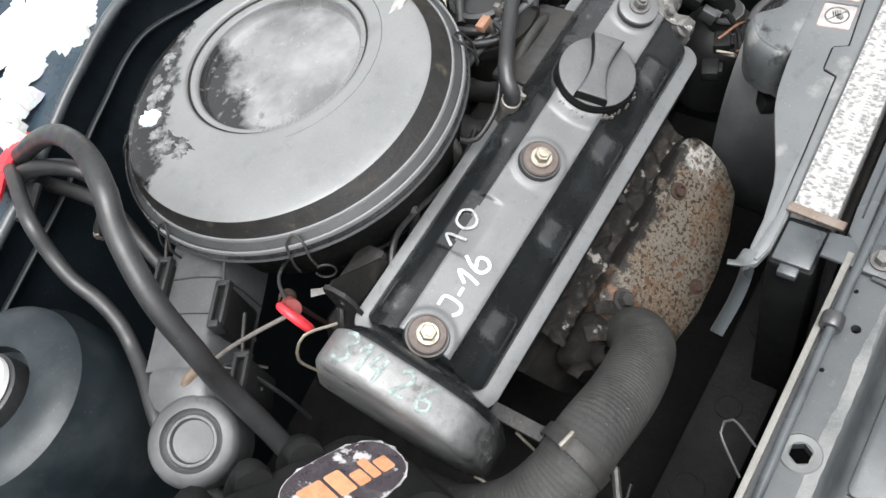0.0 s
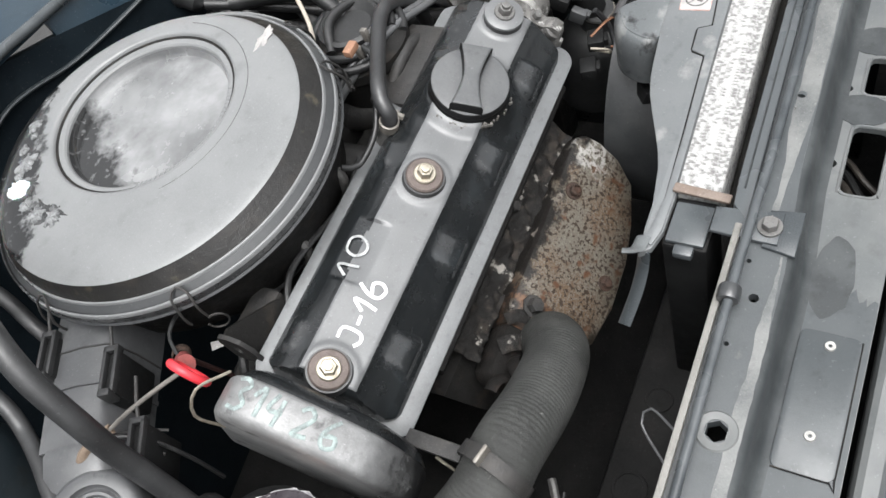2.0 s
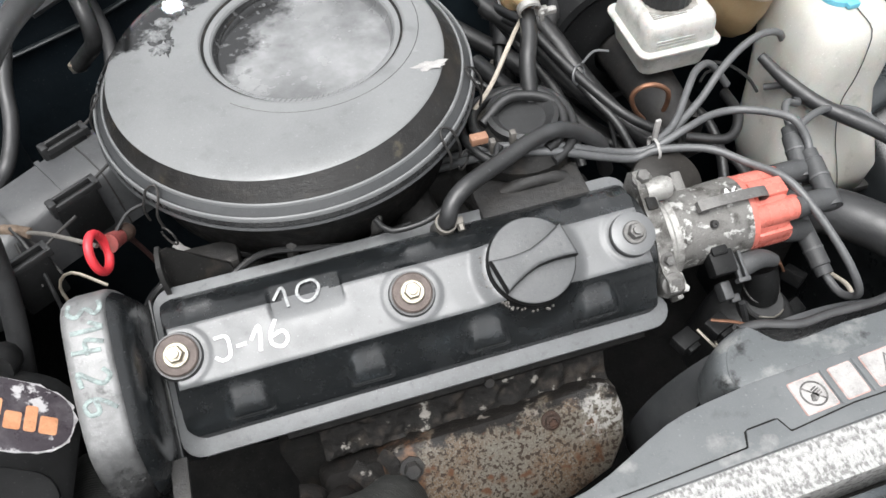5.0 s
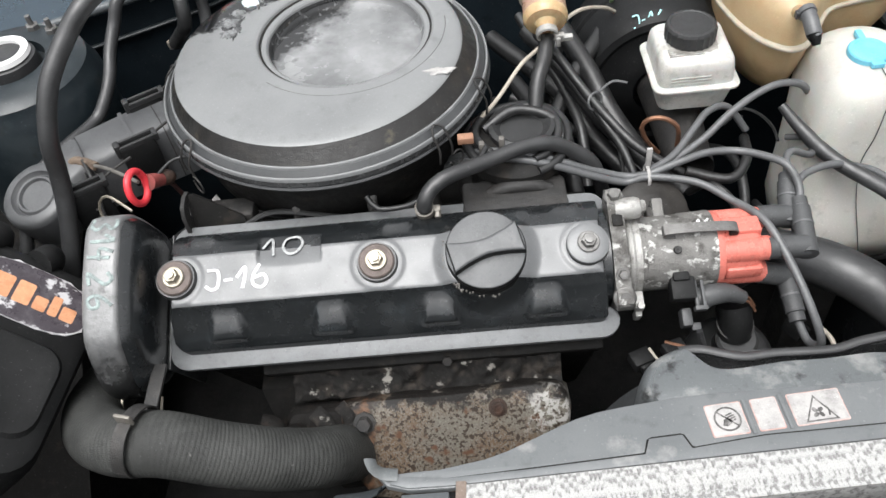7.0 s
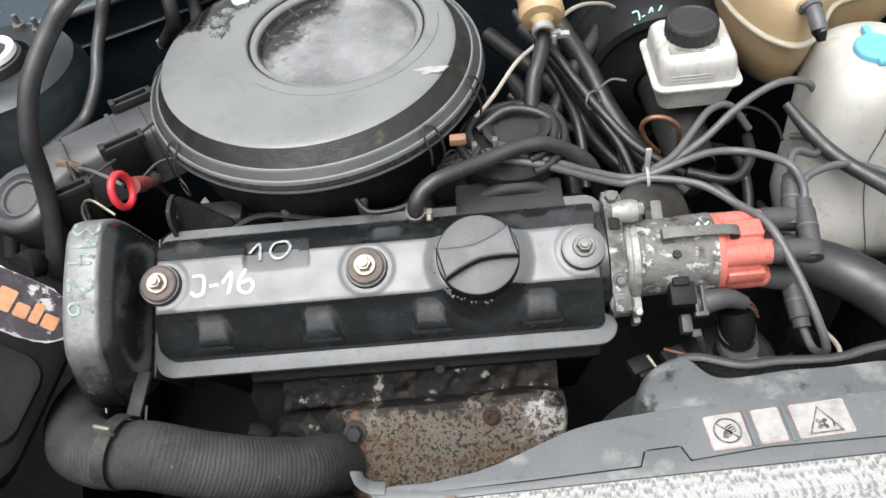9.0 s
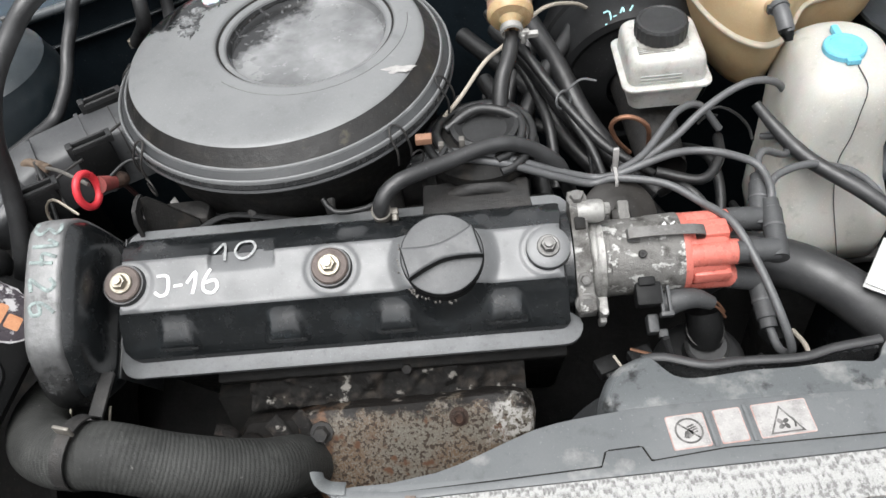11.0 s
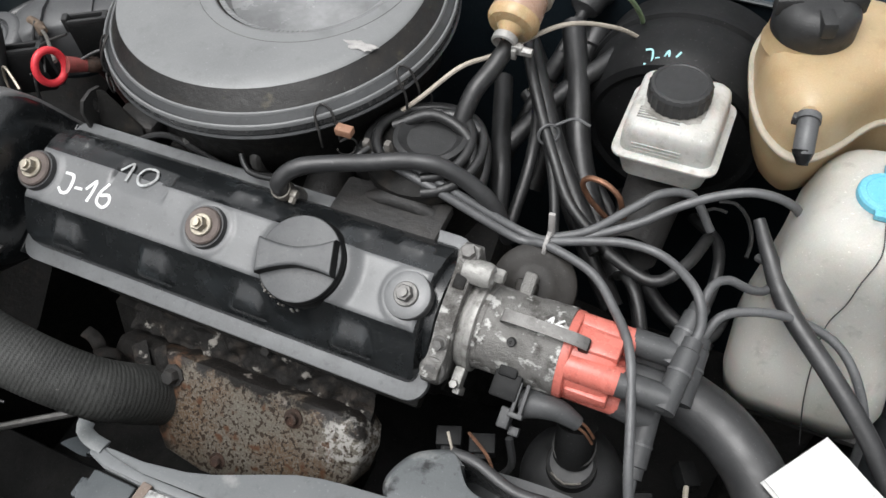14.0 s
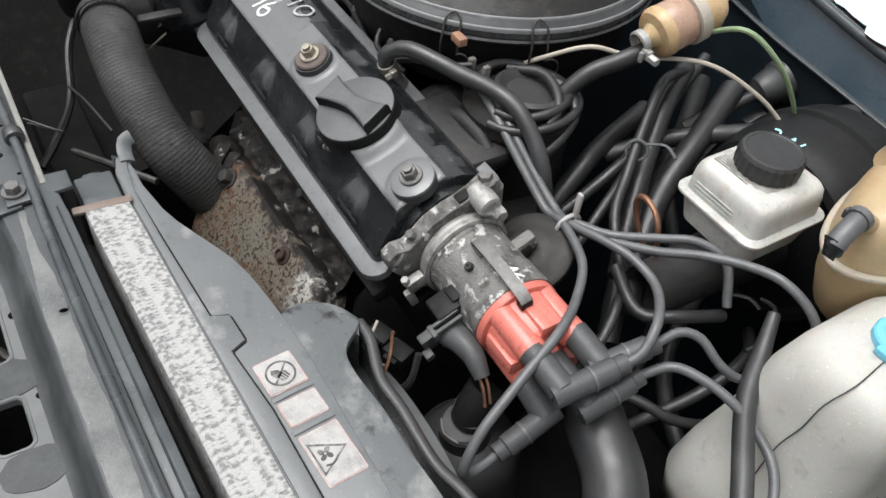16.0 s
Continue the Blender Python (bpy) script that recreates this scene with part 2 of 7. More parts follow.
BURNT = mat("burnt_scale", (0.006, 0.0052, 0.0046), 0.6, 0.0, col2=(0.024, 0.016, 0.012), scale=90, spread=(0.54, 0.7), amount=0.9, spots=(0.3, 0.28, 0.26), spot_scale=120, spot_cut=(0.72, 0.77), bump=0.5, spec=0.3, worn=0.2)
SERVO = mat("oily_black_servo", (0.0095, 0.0098, 0.0102), 0.4, col2=(0.019, 0.02, 0.021), scale=20, bump=0.05, spec=0.2)
FILTER = mat("pink_brown_filter_paper", (0.4, 0.26, 0.19), 0.2, col2=(0.3, 0.18, 0.12), scale=60, coat=0.4, bump=0.02, worn=0.1)
BROWN = mat("browned_metal_strip", (0.2, 0.16, 0.135), 0.5, 0.1, col2=(0.12, 0.075, 0.05), scale=60, bump=0.2)
TOUGH = mat("black_case_plastic", (0.0085, 0.0088, 0.009), 0.45, col2=(0.016, 0.0165, 0.017), scale=30, bump=0.1, spec=0.22)
RIM = mat("glossy_black_rim", (0.03, 0.031, 0.032), 0.16, col2=(0.06, 0.061, 0.062), scale=60, bump=0.05, spec=1.0)
VACUUM = mat("brown_black_vacuum_can", (0.016, 0.0145, 0.013), 0.4, 0.0, col2=(0.038, 0.034, 0.03), scale=60, bump=0.1, spec=0.3)
PALE = mat("worn_pale_primer", (0.15, 0.157, 0.156), 0.38, col2=(0.085, 0.094, 0.098), scale=16, amount=0.95, spread=(0.42, 0.62), bump=0.06)
STRAP = mat("dull_tin_strap", (0.24, 0.225, 0.2), 0.4, 0.4, col2=(0.1, 0.085, 0.07), scale=70, bump=0.1)
INNERP = mat("wet_patch_paint", (0.036, 0.043, 0.047), 0.3, col2=(0.055, 0.062, 0.066), scale=16, bump=0.04, spec=0.5)
BACK = mat("black_bulkhead_paint", (0.009, 0.0135, 0.0175), 0.36, col2=(0.018, 0.028, 0.036), scale=13, bump=0.08, spec=0.2)
ARCH = mat("oily_arch_paint", (0.0085, 0.0095, 0.0105), 0.25, col2=(0.026, 0.0295, 0.032), scale=7, amount=0.95, spread=(0.42, 0.64), spots=(0.008, 0.0088, 0.0095), spot_scale=18, spot_cut=(0.54, 0.66), rough2=0.42, bump=0.08, spec=0.45, detail=6.0, worn=0.4)
LEG = mat("oily_chassis_paint", (0.034, 0.039, 0.042), 0.24, col2=(0.012, 0.0132, 0.0145), scale=16, amount=0.95, spread=(0.46, 0.62), rough2=0.4, bump=0.15, spec=0.6, detail=6.0)
SEAM = mat("pale_seam_plastic", (0.4, 0.36, 0.29), 0.3, col2=(0.3, 0.26, 0.2), scale=50, bump=0.05, sss=0.2)
TOWERM = mat("dark_blue_grey_paint", (0.011, 0.017, 0.021), 0.3, col2=(0.034, 0.042, 0.046), scale=16, amount=0.9, spread=(0.44, 0.62), spots=(0.02, 0.023, 0.024), spot_scale=30, spot_cut=(0.6, 0.7), bump=0.06, spec=0.5)
LIPM = mat("pale_rubber_lip", (0.22, 0.215, 0.2), 0.45, col2=(0.13, 0.125, 0.115), scale=30, bump=0.08)
CORD = mat("dirty_cord", (0.15, 0.142, 0.13), 0.5, col2=(0.08, 0.07, 0.06), scale=120, bump=0.2)
TAPE = mat("brown_tape", (0.17, 0.125, 0.09), 0.6, col2=(0.08, 0.055, 0.04), scale=90, bump=0.4)
WIREB = mat("oily_brown_wire", (0.028, 0.024, 0.02), 0.4, col2=(0.02, 0.018, 0.016), scale=90, bump=0.2)
BOOTM = mat("grey_rubber_boot", (0.06, 0.062, 0.064), 0.4, col2=(0.035, 0.036, 0.037), scale=60, bump=0.08)
HOSED = mat("oily_black_hose", (0.016, 0.0164, 0.0168), 0.3, col2=(0.045, 0.046, 0.047), scale=34, spread=(0.5, 0.7), rough2=0.45, bump=0.14, spec=0.6)
CAPM = mat("matt_black_cap", (0.022, 0.0225, 0.023), 0.42, col2=(0.04, 0.041, 0.042), scale=50, bump=0.12, spec=0.5)
WET = mat("wet_dark_film", (0.02, 0.0205, 0.021), 0.1, col2=(0.07, 0.072, 0.073), scale=90, amount=0.9, bump=0.15, spec=0.8)
PAN = mat("stained_bay_paint", (0.092, 0.099, 0.101), 0.3, col2=(0.135, 0.14, 0.138), scale=9, amount=1.0, spread=(0.44, 0.6), spots=(0.06, 0.065, 0.067), spot_scale=30, spot_cut=(0.66, 0.74), bump=0.05, spec=0.6, detail=4.0, worn=0.4)
STRIPM = mat("dull_bay_paint", (0.066, 0.073, 0.077), 0.32, col2=(0.046, 0.052, 0.056), scale=12, amount=0.9, spots=(0.1, 0.104, 0.103), spot_scale=45, spot_cut=(0.66, 0.74), bump=0.05, spec=0.6, worn=0.4)
WETM = mat("wet_blue_grey_paint", (0.042, 0.049, 0.053), 0.28, col2=(0.06, 0.067, 0.071), scale=18, amount=0.9, spots=(0.085, 0.095, 0.1), spot_scale=38, spot_cut=(0.66, 0.76), bump=0.06, spec=0.6)
DARKP = mat("dark_bay_paint", (0.03, 0.034, 0.036), 0.34, col2=(0.06, 0.066, 0.068), scale=22, amount=0.9, spread=(0.46, 0.62), bump=0.06, spec=0.5)
RIDGE = mat("pitted_pale_ridge", (0.17, 0.174, 0.17), 0.36, col2=(0.08, 0.086, 0.088), scale=26, amount=1.0, spread=(0.42, 0.64), spots=(0.04, 0.036, 0.03), spot_scale=130, spot_cut=(0.66, 0.72), bump=0.2)
FOIL = mat("torn_foil_edge", (0.55, 0.54, 0.55), 0.3, col2=(0.25, 0.24, 0.25), scale=120, amount=0.9, bump=0.1)
CHALKD = mat("rubbed_chalk", (0.42, 0.43, 0.43), 0.7, col2=(0.2, 0.205, 0.207), scale=220, amount=1.0, spread=(0.44, 0.6), bump=0.1)
# grey of the unseen walls added round the car
WALLM = mat("added_wall_grey", (0.1, 0.1, 0.098), 0.9, col2=(0.06, 0.06, 0.058), scale=2, bump=0.2, grain=60)
ASPHALT = mat("wet_asphalt", (0.05, 0.05, 0.05), 0.5, col2=(0.03, 0.03, 0.03), scale=3, bump=0.4, grain=120)


def shield_mat():
    """Speckled rusty sheet: brown scabs over grey-buff steel, soot along the folded top, dark rust at the hose end, pale corrosion at the far end."""
    m = bpy.data.materials.new("rust_speckled_shield")
    m.use_nodes = True
    t = m.node_tree
    p, link = t.nodes["Principled BSDF"], t.links.new
    co = t.nodes.new("ShaderNodeTexCoord").outputs["Object"]

    def tex(s, d=4.0, rough=0.6):
        n = t.nodes.new("ShaderNodeTexNoise")
        n.inputs["Scale"].default_value, n.inputs["Detail"].default_value, n.inputs["Roughness"].default_value = s, d, rough
        link(co, n.inputs["Vector"])
        return n.outputs["Fac"]

    def axis(d, shift):
        n = t.nodes.new("ShaderNodeVectorMath")
        n.operation = "DOT_PRODUCT"
        n.inputs[1].default_value = d
        link(co, n.inputs[0])
        return calc("ADD", n.outputs["Value"], shift)

    def calc(op, a, b):
        n = t.nodes.new("ShaderNodeMath")
        n.operation = op
        for s, v in zip(n.inputs, (a, b)):
            if isinstance(v, (int, float)):
                s.default_value = v
            else:
                link(v, s)
        return n.outputs[0]

    def ramp(f, lo, hi):
        r = t.nodes.new("ShaderNodeMapRange")
        r.interpolation_type = "SMOOTHSTEP"
        r.inputs["From Min"].default_value, r.inputs["From Max"].default_value = lo, hi
        link(f, r.inputs["Value"])
        return r.outputs["Result"]

    def mix(f, a, b):
        x = t.nodes.new("ShaderNodeMix")
        x.data_type = "RGBA"
        link(f, x.inputs["Factor"])
        for s, v in ((x.inputs["A"], a), (x.inputs["B"], b)):
            if isinstance(v, tuple):
                s.default_value = (*v, 1)
            else:
                link(v, s)
        return x.outputs["Result"]

    u, v = axis((1, 0, 0), 0.02), axis((0, 0.695, 0.719), -0.0843)
    wander = calc("MULTIPLY", calc("SUBTRACT", tex(45, 5, 0.7), 0.5), 0.075)
    c = mix(ramp(tex(16, 3), 0.36, 0.6), (0.118, 0.106, 0.085), (0.105, 0.068, 0.04))
    c = mix(ramp(tex(600, 2), 0.4, 0.7), c, (0.16, 0.15, 0.13))
    scab = ramp(tex(290, 3.0, 0.55), 0.515, 0.585)
    c = mix(scab, c, (0.034, 0.023, 0.016))
    c = mix(ramp(tex(75, 4), 0.57, 0.68), c, (0.085, 0.04, 0.02))
    pale = calc("MULTIPLY", ramp(calc("ADD", u, wander), 0.082, 0.098), ramp(tex(130, 5, 0.7), 0.47, 0.54))
    c = mix(calc("MULTIPLY", pale, ramp(v, -0.03, -0.01)), c, (0.36, 0.35, 0.33))
    soot = ramp(calc("ADD", v, wander), 0.008, 0.019)
    rusty = calc("SUBTRACT", 1.0, ramp(calc("ADD", u, wander), -0.062, -0.045))
    c = mix(rusty, c, mix(ramp(tex(70, 5), 0.45, 0.62), (0.022, 0.017, 0.013), (0.12, 0.062, 0.034)))
    c = mix(soot, c, mix(ramp(tex(60, 5), 0.6, 0.67), (0.011, 0.0095, 0.0085), (0.2, 0.18, 0.16)))
    link(c, p.inputs["Base Color"])
    p.inputs["Roughness"].default_value, p.inputs["Metallic"].default_value, p.inputs["Specular IOR Level"].default_value = 0.55, 0.1, 0.4
    b = t.nodes.new("ShaderNodeBump")
    b.inputs["Strength"].default_value, b.inputs["Distance"].default_value = 0.5, 0.0012
    link(calc("ADD", calc("MULTIPLY", tex(500, 3), 0.5), calc("MULTIPLY", scab, -0.4)), b.inputs["Height"])
    link(b.outputs["Normal"], p.inputs["Normal"])
    return m


SHIELD = shield_mat()


# ---- mesh helpers ----
LEAN = radians(24)  # the engine leans forward
ENGINE = Matrix.Rotation(LEAN, 4, "X")
WORLD = Matrix.Identity(4)


def thing(name, at, label, category, group="", kind="", m=None):
    ob = new(name)
    ob.empty_display_size = 0.02
    ob.matrix_basis = m if m is not None else Matrix.Translation(at)
    return tagged(ob, label, category, group, kind)


def part(name, bm, material, parent=None, label="", frame_m=WORLD, sharp=38):
    """Links a bmesh, given in frame_m's coordinates, as one mesh object under a thing or a part."""
    root, p = Matrix.Identity(4), parent
    while p is not None:
        root = p.matrix_basis @ root
        p = p.parent
    bm.transform(root.inverted() @ frame_m)
    bmesh.ops.recalc_face_normals(bm, faces=bm.faces)
    me = bpy.data.meshes.new(name)
    bm.to_mesh(me)
    bm.free()
    for f in me.polygons:
        f.use_smooth = True
    me.set_sharp_from_angle(angle=radians(sharp))
    me.materials.append(material)
    ob = new(name, me)
    if parent is not None:
        ob.parent = parent
    if label:
        ob["label"] = label
    return ob


def solo(name, bm, material, label, category, group="", kind="", frame_m=WORLD, sharp=38):
    return tagged(part(name, bm, material, None, "", frame_m, sharp), label, category, group, kind)


def join(*bms):
    """Adds the later bmeshes to the first."""
    for b in bms[1:]:
        me = bpy.data.meshes.new("tmp")
        b.to_mesh(me)
        b.free()
        bms[0].from_mesh(me)
        bpy.data.meshes.remove(me)
    return bms[0]


def box(x0, x1, y0, y1, z0, z1, bevel=0.002, segs=2):
    bm = bmesh.new()
    bmesh.ops.create_cube(bm, size=1)
    bm.transform(Matrix.Translation(((x0 + x1) / 2, (y0 + y1) / 2, (z0 + z1) / 2)) @ Matrix.Diagonal((x1 - x0, y1 - y0, z1 - z0, 1)))
    if bevel:
        bmesh.ops.bevel(bm, geom=bm.edges[:], offset=bevel, segments=segs, affect="EDGES", profile=0.5)
    return bm


def lathe(profile, segs=40, axis="z", at=(0, 0, 0), shift=None):
    """Turns (radius, height) pairs round an axis. shift: an offset of each ring in its own plane."""
    bm = bmesh.new()
    rings = []
    for i, (r, h) in enumerate(profile):
        ox, oy = shift[i] if shift else (0, 0)
        if r < 1e-6:
            rings.append([bm.verts.new((ox, oy, h))])
        else:
            rings.append([bm.verts.new((ox + r * math.cos(2 * math.pi * k / segs), oy + r * math.sin(2 * math.pi * k / segs), h)) for k in range(segs)])
    for a, b in zip(rings, rings[1:]):
        for k in range(segs):
            q = [a[k % len(a)], a[(k + 1) % len(a)], b[(k + 1) % len(b)], b[k % len(b)]]
            q = [v for j, v in enumerate(q) if v not in q[:j]]
            if len(q) > 2:
                bm.faces.new(q)
    if len(rings) > 2 and len(rings[0]) > 2 and len(rings[-1]) > 2:  # a ring: close its section
        for k in range(segs):
            bm.faces.new((rings[-1][k], rings[-1][(k + 1) % segs], rings[0][(k + 1) % segs], rings[0][k]))
    turn = {"z": Matrix.Identity(4), "x": Matrix.Rotation(radians(90), 4, "Y"), "y": Matrix.Rotation(radians(-90), 4, "X")}
    bm.transform(Matrix.Translation(at) @ (turn[axis] if isinstance(axis, str) else Vector(axis).to_track_quat("Z", "Y").to_matrix().to_4x4()))
    return bm


def glide(points, step=0.006):
    """A smooth line through the points (Catmull-Rom)."""
    p = [Vector(q) for q in points]
    p = [2 * p[0] - p[1], *p, 2 * p[-1] - p[-2]]
    out = []
    for a, b, c, d in zip(p, p[1:], p[2:], p[3:]):
        n = max(2, int((c - b).length / step))
        for k in range(n):
            t = k / n
            out.append(0.5 * ((2 * b) + (c - a) * t + (2 * a - 5 * b + 4 * c - d) * t * t + (3 * b - a - 3 * c + d) * t * t * t))
    return out + [p[-2]]


def tube(points, r, segs=10, step=0.006, ribs=None, taper=None, flat=1.0, smooth=True):
    """A swept round bar. ribs: (pitch, depth). taper: radius factor along 0..1."""
    line = glide(points, step) if smooth else [Vector(q) for q in points]
    bm = bmesh.new()
    up = Vector((0.13, 0.29, 1)).normalized()
    rings, run = [], 0.0
    for i, q in enumerate(line):
        d = (line[min(i + 1, len(line) - 1)] - line[max(i - 1, 0)]).normalized()
        side = d.cross(up)
        if side.length < 1e-3:
            side = d.orthogonal()
        side.normalize()
        up = side.cross(d).normalized()
        if i:
            run += (q - line[i - 1]).length
        k = r
        if ribs:
            k += ribs[1] * (0.5 + 0.5 * math.cos(2 * math.pi * run / ribs[0]))
        if taper:
            k *= taper(i / (len(line) - 1))
        rings.append([bm.verts.new(q + k * (math.cos(2 * math.pi * j / segs) * side + flat * math.sin(2 * math.pi * j / segs) * up)) for j in range(segs)])
    for a, b in zip(rings, rings[1:]):
        for j in range(segs):
            bm.faces.new((a[j], a[(j + 1) % segs], b[(j + 1) % segs], b[j]))
    bm.faces.new(rings[0])
    bm.faces.new(rings[-1])
    return bm


def rrect(x0, x1, y0, y1, r, z, n=5):
    r = min(r, (x1 - x0) / 2 - 1e-4, (y1 - y0) / 2 - 1e-4)
    out = []
    for cx, cy, a in ((x1 - r, y1 - r, 0), (x0 + r, y1 - r, 90), (x0 + r, y0 + r, 180), (x1 - r, y0 + r, 270)):
        for k in range(n):
            q = radians(a + 90 * k / (n - 1))
            out.append((cx + r * math.cos(q), cy + r * math.sin(q), z))
    return out


def loft(rings):
    """Skins rings of equal length and closes both ends."""
    bm = bmesh.new()
    vs = [[bm.verts.new(q) for q in ring] for ring in rings]
    n = len(rings[0])
    for a, b in zip(vs, vs[1:]):
        for j in range(n):
            bm.faces.new((a[j], a[(j + 1) % n], b[(j + 1) % n], b[j]))
    bm.faces.new(vs[0])
    bm.faces.new(vs[-1])
    return bm


def plate(outer, z0, z1, holes=(), bevel=0.0):
    """A flat plate between z0 and z1 with real holes."""
    loops = [[Vector((x, y, 0)) for x, y in loop] for loop in (outer, *holes)]
    flatv = [v for loop in loops for v in loop]
    bm = bmesh.new()
    low = [bm.verts.new((v.x, v.y, z0)) for v in flatv]
    top = [bm.verts.new((v.x, v.y, z1)) for v in flatv]
    for a, b, c in geometry.tessellate_polygon(loops):
        if len({a, b, c}) == 3:
            bm.faces.new((top[a], top[b], top[c]))
            bm.faces.new((low[a], low[c], low[b]))
    i = 0
    for loop in loops:
        n = len(loop)
        for k in range(n):
            a, b = i + k, i + (k + 1) % n
            bm.faces.new((low[a], low[b], top[b], top[a]))
        i += n
    bmesh.ops.dissolve_limit(bm, angle_limit=0.01, verts=bm.verts, edges=bm.edges) if not holes else None
    if bevel:
        edges = [e for e in bm.edges if len(e.link_faces) == 2 and e.calc_face_angle(0) > 0.6 and (e.verts[0].co.z - z1) ** 2 + (e.verts[1].co.z - z1) ** 2 < 1e-10]
        bmesh.ops.bevel(bm, geom=edges, offset=bevel, segments=2, affect="EDGES", profile=0.5)
    return bm


def band(r, w, thick, a0, a1, m=WORLD):
    """A strap bent round the x axis from a0 to a1 degrees."""
    n = 24
    out = []
    for k in range(n + 1):
        a = radians(a0 + (a1 - a0) * k / n)
        c, s = math.cos(a), math.sin(a)
        out.append([(-w / 2, r * c, r * s), (w / 2, r * c, r * s), (w / 2, (r + thick) * c, (r + thick) * s), (-w / 2, (r + thick) * c, (r + thick) * s)])
    bm = loft(out)
    bm.transform(m)
    return bm


def circle(x, y, r, n=16, ry=None):
    return [(x + r * math.cos(2 * math.pi * k / n), y + (ry or r) * math.sin(2 * math.pi * k / n)) for k in range(n)]


def r2(x0, x1, y0, y1, r):
    return [(a, b) for a, b, _ in rrect(x0, x1, y0, y1, r, 0, 4)]


def hexhead(r, h, at, axis="z"):
    return lathe([(0, 0), (r, 0), (r, h * 0.85), (r * 0.88, h), (0, h)], 6, axis, at)


def strokes(lines, w, lift=0.0006):
    """Hand-drawn strokes on a plane: lists of (x, y)."""
    return join(*[tube([(x, y, lift) for x, y in line], w, 6, 0.002, flat=0.35) for line in lines])


def along(m, *bms):
    for b in bms:
        b.transform(m)
    return bms[0]


# ---- the setting ----
solo("ground", plate([(-60, -60), (60, -60), (60, 60), (-60, 60)], -0.85, -0.75), ASPHALT, "wet dark asphalt ground under the car", "ground", kind="structure")

# unseen walls, added to cut sky light near the horizon and darken upright faces
for n, (x0, x1, y0, y1) in enumerate(((-4.2, 4.2, -4.3, -4.1), (-4.2, 4.2, 4.1, 4.3), (-4.3, -4.1, -4.1, 4.1), (4.1, 4.3, -4.1, 4.1))):
    solo(f"yard_wall_{n + 1}", box(x0, x1, y0, y1, -0.75, 1.2, 0.01), WALLM, "plain wall added out of view to block low sky light", "wall", kind="structure")

# front slam panel: a strip along the radiator, a slope and a lower pan with openings
holes_strip = [circle(-0.123, -0.256, 0.0075, 6), circle(-0.024, -0.256, 0.0035, 10), circle(0.155, -0.25, 0.0035, 10), circle(-0.062, -0.247, 0.0018, 8), circle(0.004, -0.2465, 0.0018, 8)]
strip = plate([(-0.5, -0.234), (-0.5, -0.273), (0.0, -0.271), (0.09, -0.264), (0.7, -0.256), (0.7, -0.214), (0.36, -0.226), (0.2, -0.232), (0.05, -0.236)], -0.052, -0.042, holes_strip, 0)
slam = solo("slam_panel", strip, STRIPM, "dusty dark blue-grey steel panel across the car's nose", "body panel", kind="structure")
brow = [(-0.5, -0.273), (0.0, -0.271), (0.09, -0.264), (0.7, -0.256)]
part("slope", loft([[(x, y + dy, z) for dy, z in ((0.001, -0.0424), (-0.003, -0.0436), (-0.0058, -0.048), (-0.008, -0.056), (-0.0105, -0.064), (-0.0135, -0.0688), (-0.019, -0.0703), (-0.019, -0.0715), (-0.012, -0.072), (-0.007, -0.064), (-0.002, -0.052), (0.001, -0.05))] for x, y in brow]), DARKP, slam, "dark rounded slope", sharp=70)
for x0, x1, ya, yb, seed in ((0.03, 0.5, -0.2475, -0.2625, 2.3), (-0.24, 0.012, -0.263, -0.2715, 8.1)):
    n = 110
    top, low = [], []
    for k in range(n + 1):
        x = x0 + (x1 - x0) * k / n
        mid, wide = (ya + yb) / 2 + 0.018 * max(0.0, x - 0.15), (ya - yb) / 2 * min(1.0, 3.5 * k / n + 0.05, 3.5 * (n - k) / n + 0.05)
        top.append((x, mid + wide + 0.0012 * noise.noise((x * 90, seed, 0)) + 0.003 * noise.noise((x * 22, seed, 3))))
        low.append((x, mid - wide + 0.0007 * noise.noise((x * 110, seed, 6))))
    part("worn_ridge", plate(top + low[::-1], -0.0424, -0.0417, [circle(0.158, -0.2505, 0.0036, 10)] if x0 > 0 else (), 0), RIDGE, slam, "pale paint worn to pitted metal")
holes_pan = [r2(0.093, 0.157, -0.3165, -0.291, 0.006), r2(0.19, 0.229, -0.312, -0.2915, 0.005), circle(0.1185, -0.2815, 0.0038, 12), circle(0.194, -0.2805, 0.003, 12), circle(-0.04, -0.32, 0.0022, 8)]
part("lower_pan", plate([(-0.5, -0.284), (-0.5, -0.333), (0.7, -0.333), (0.7, -0.267), (0.09, -0.275), (0.0, -0.282)], -0.077, -0.0705, holes_pan), PAN, slam)
part("raised_patch", plate([(a, b) for a, b, _ in rrect(-0.126, -0.024, -0.328, -0.289, 0.005, 0, 5)], -0.071, -0.0686, (), 0.0005), WETM, slam, "dark stained sheet patch")
part("patch_edge", tube([(-0.1262, -0.29, -0.069), (-0.1262, -0.3255, -0.069), (-0.124, -0.3282, -0.069), (-0.026, -0.3282, -0.069)], 0.0006, 6, 0.01), GRIME, slam)
wet = []
for k in range(140):
    a = 2 * math.pi * k / 140
    c, q = math.cos(a), math.sin(a)
    grow = 1 + 0.16 * noise.noise((c * 2.2 + 5, q * 2.2, 1)) + 0.1 * noise.noise((c * 6, q * 6, 4)) + 0.05 * noise.noise((c * 15, q * 15, 7))
    wet.append((-0.078 + 0.088 * grow * math.copysign(abs(c) ** 0.55, c), max(-0.3325, -0.31 + 0.0255 * grow * math.copysign(abs(q) ** 0.55, q))))
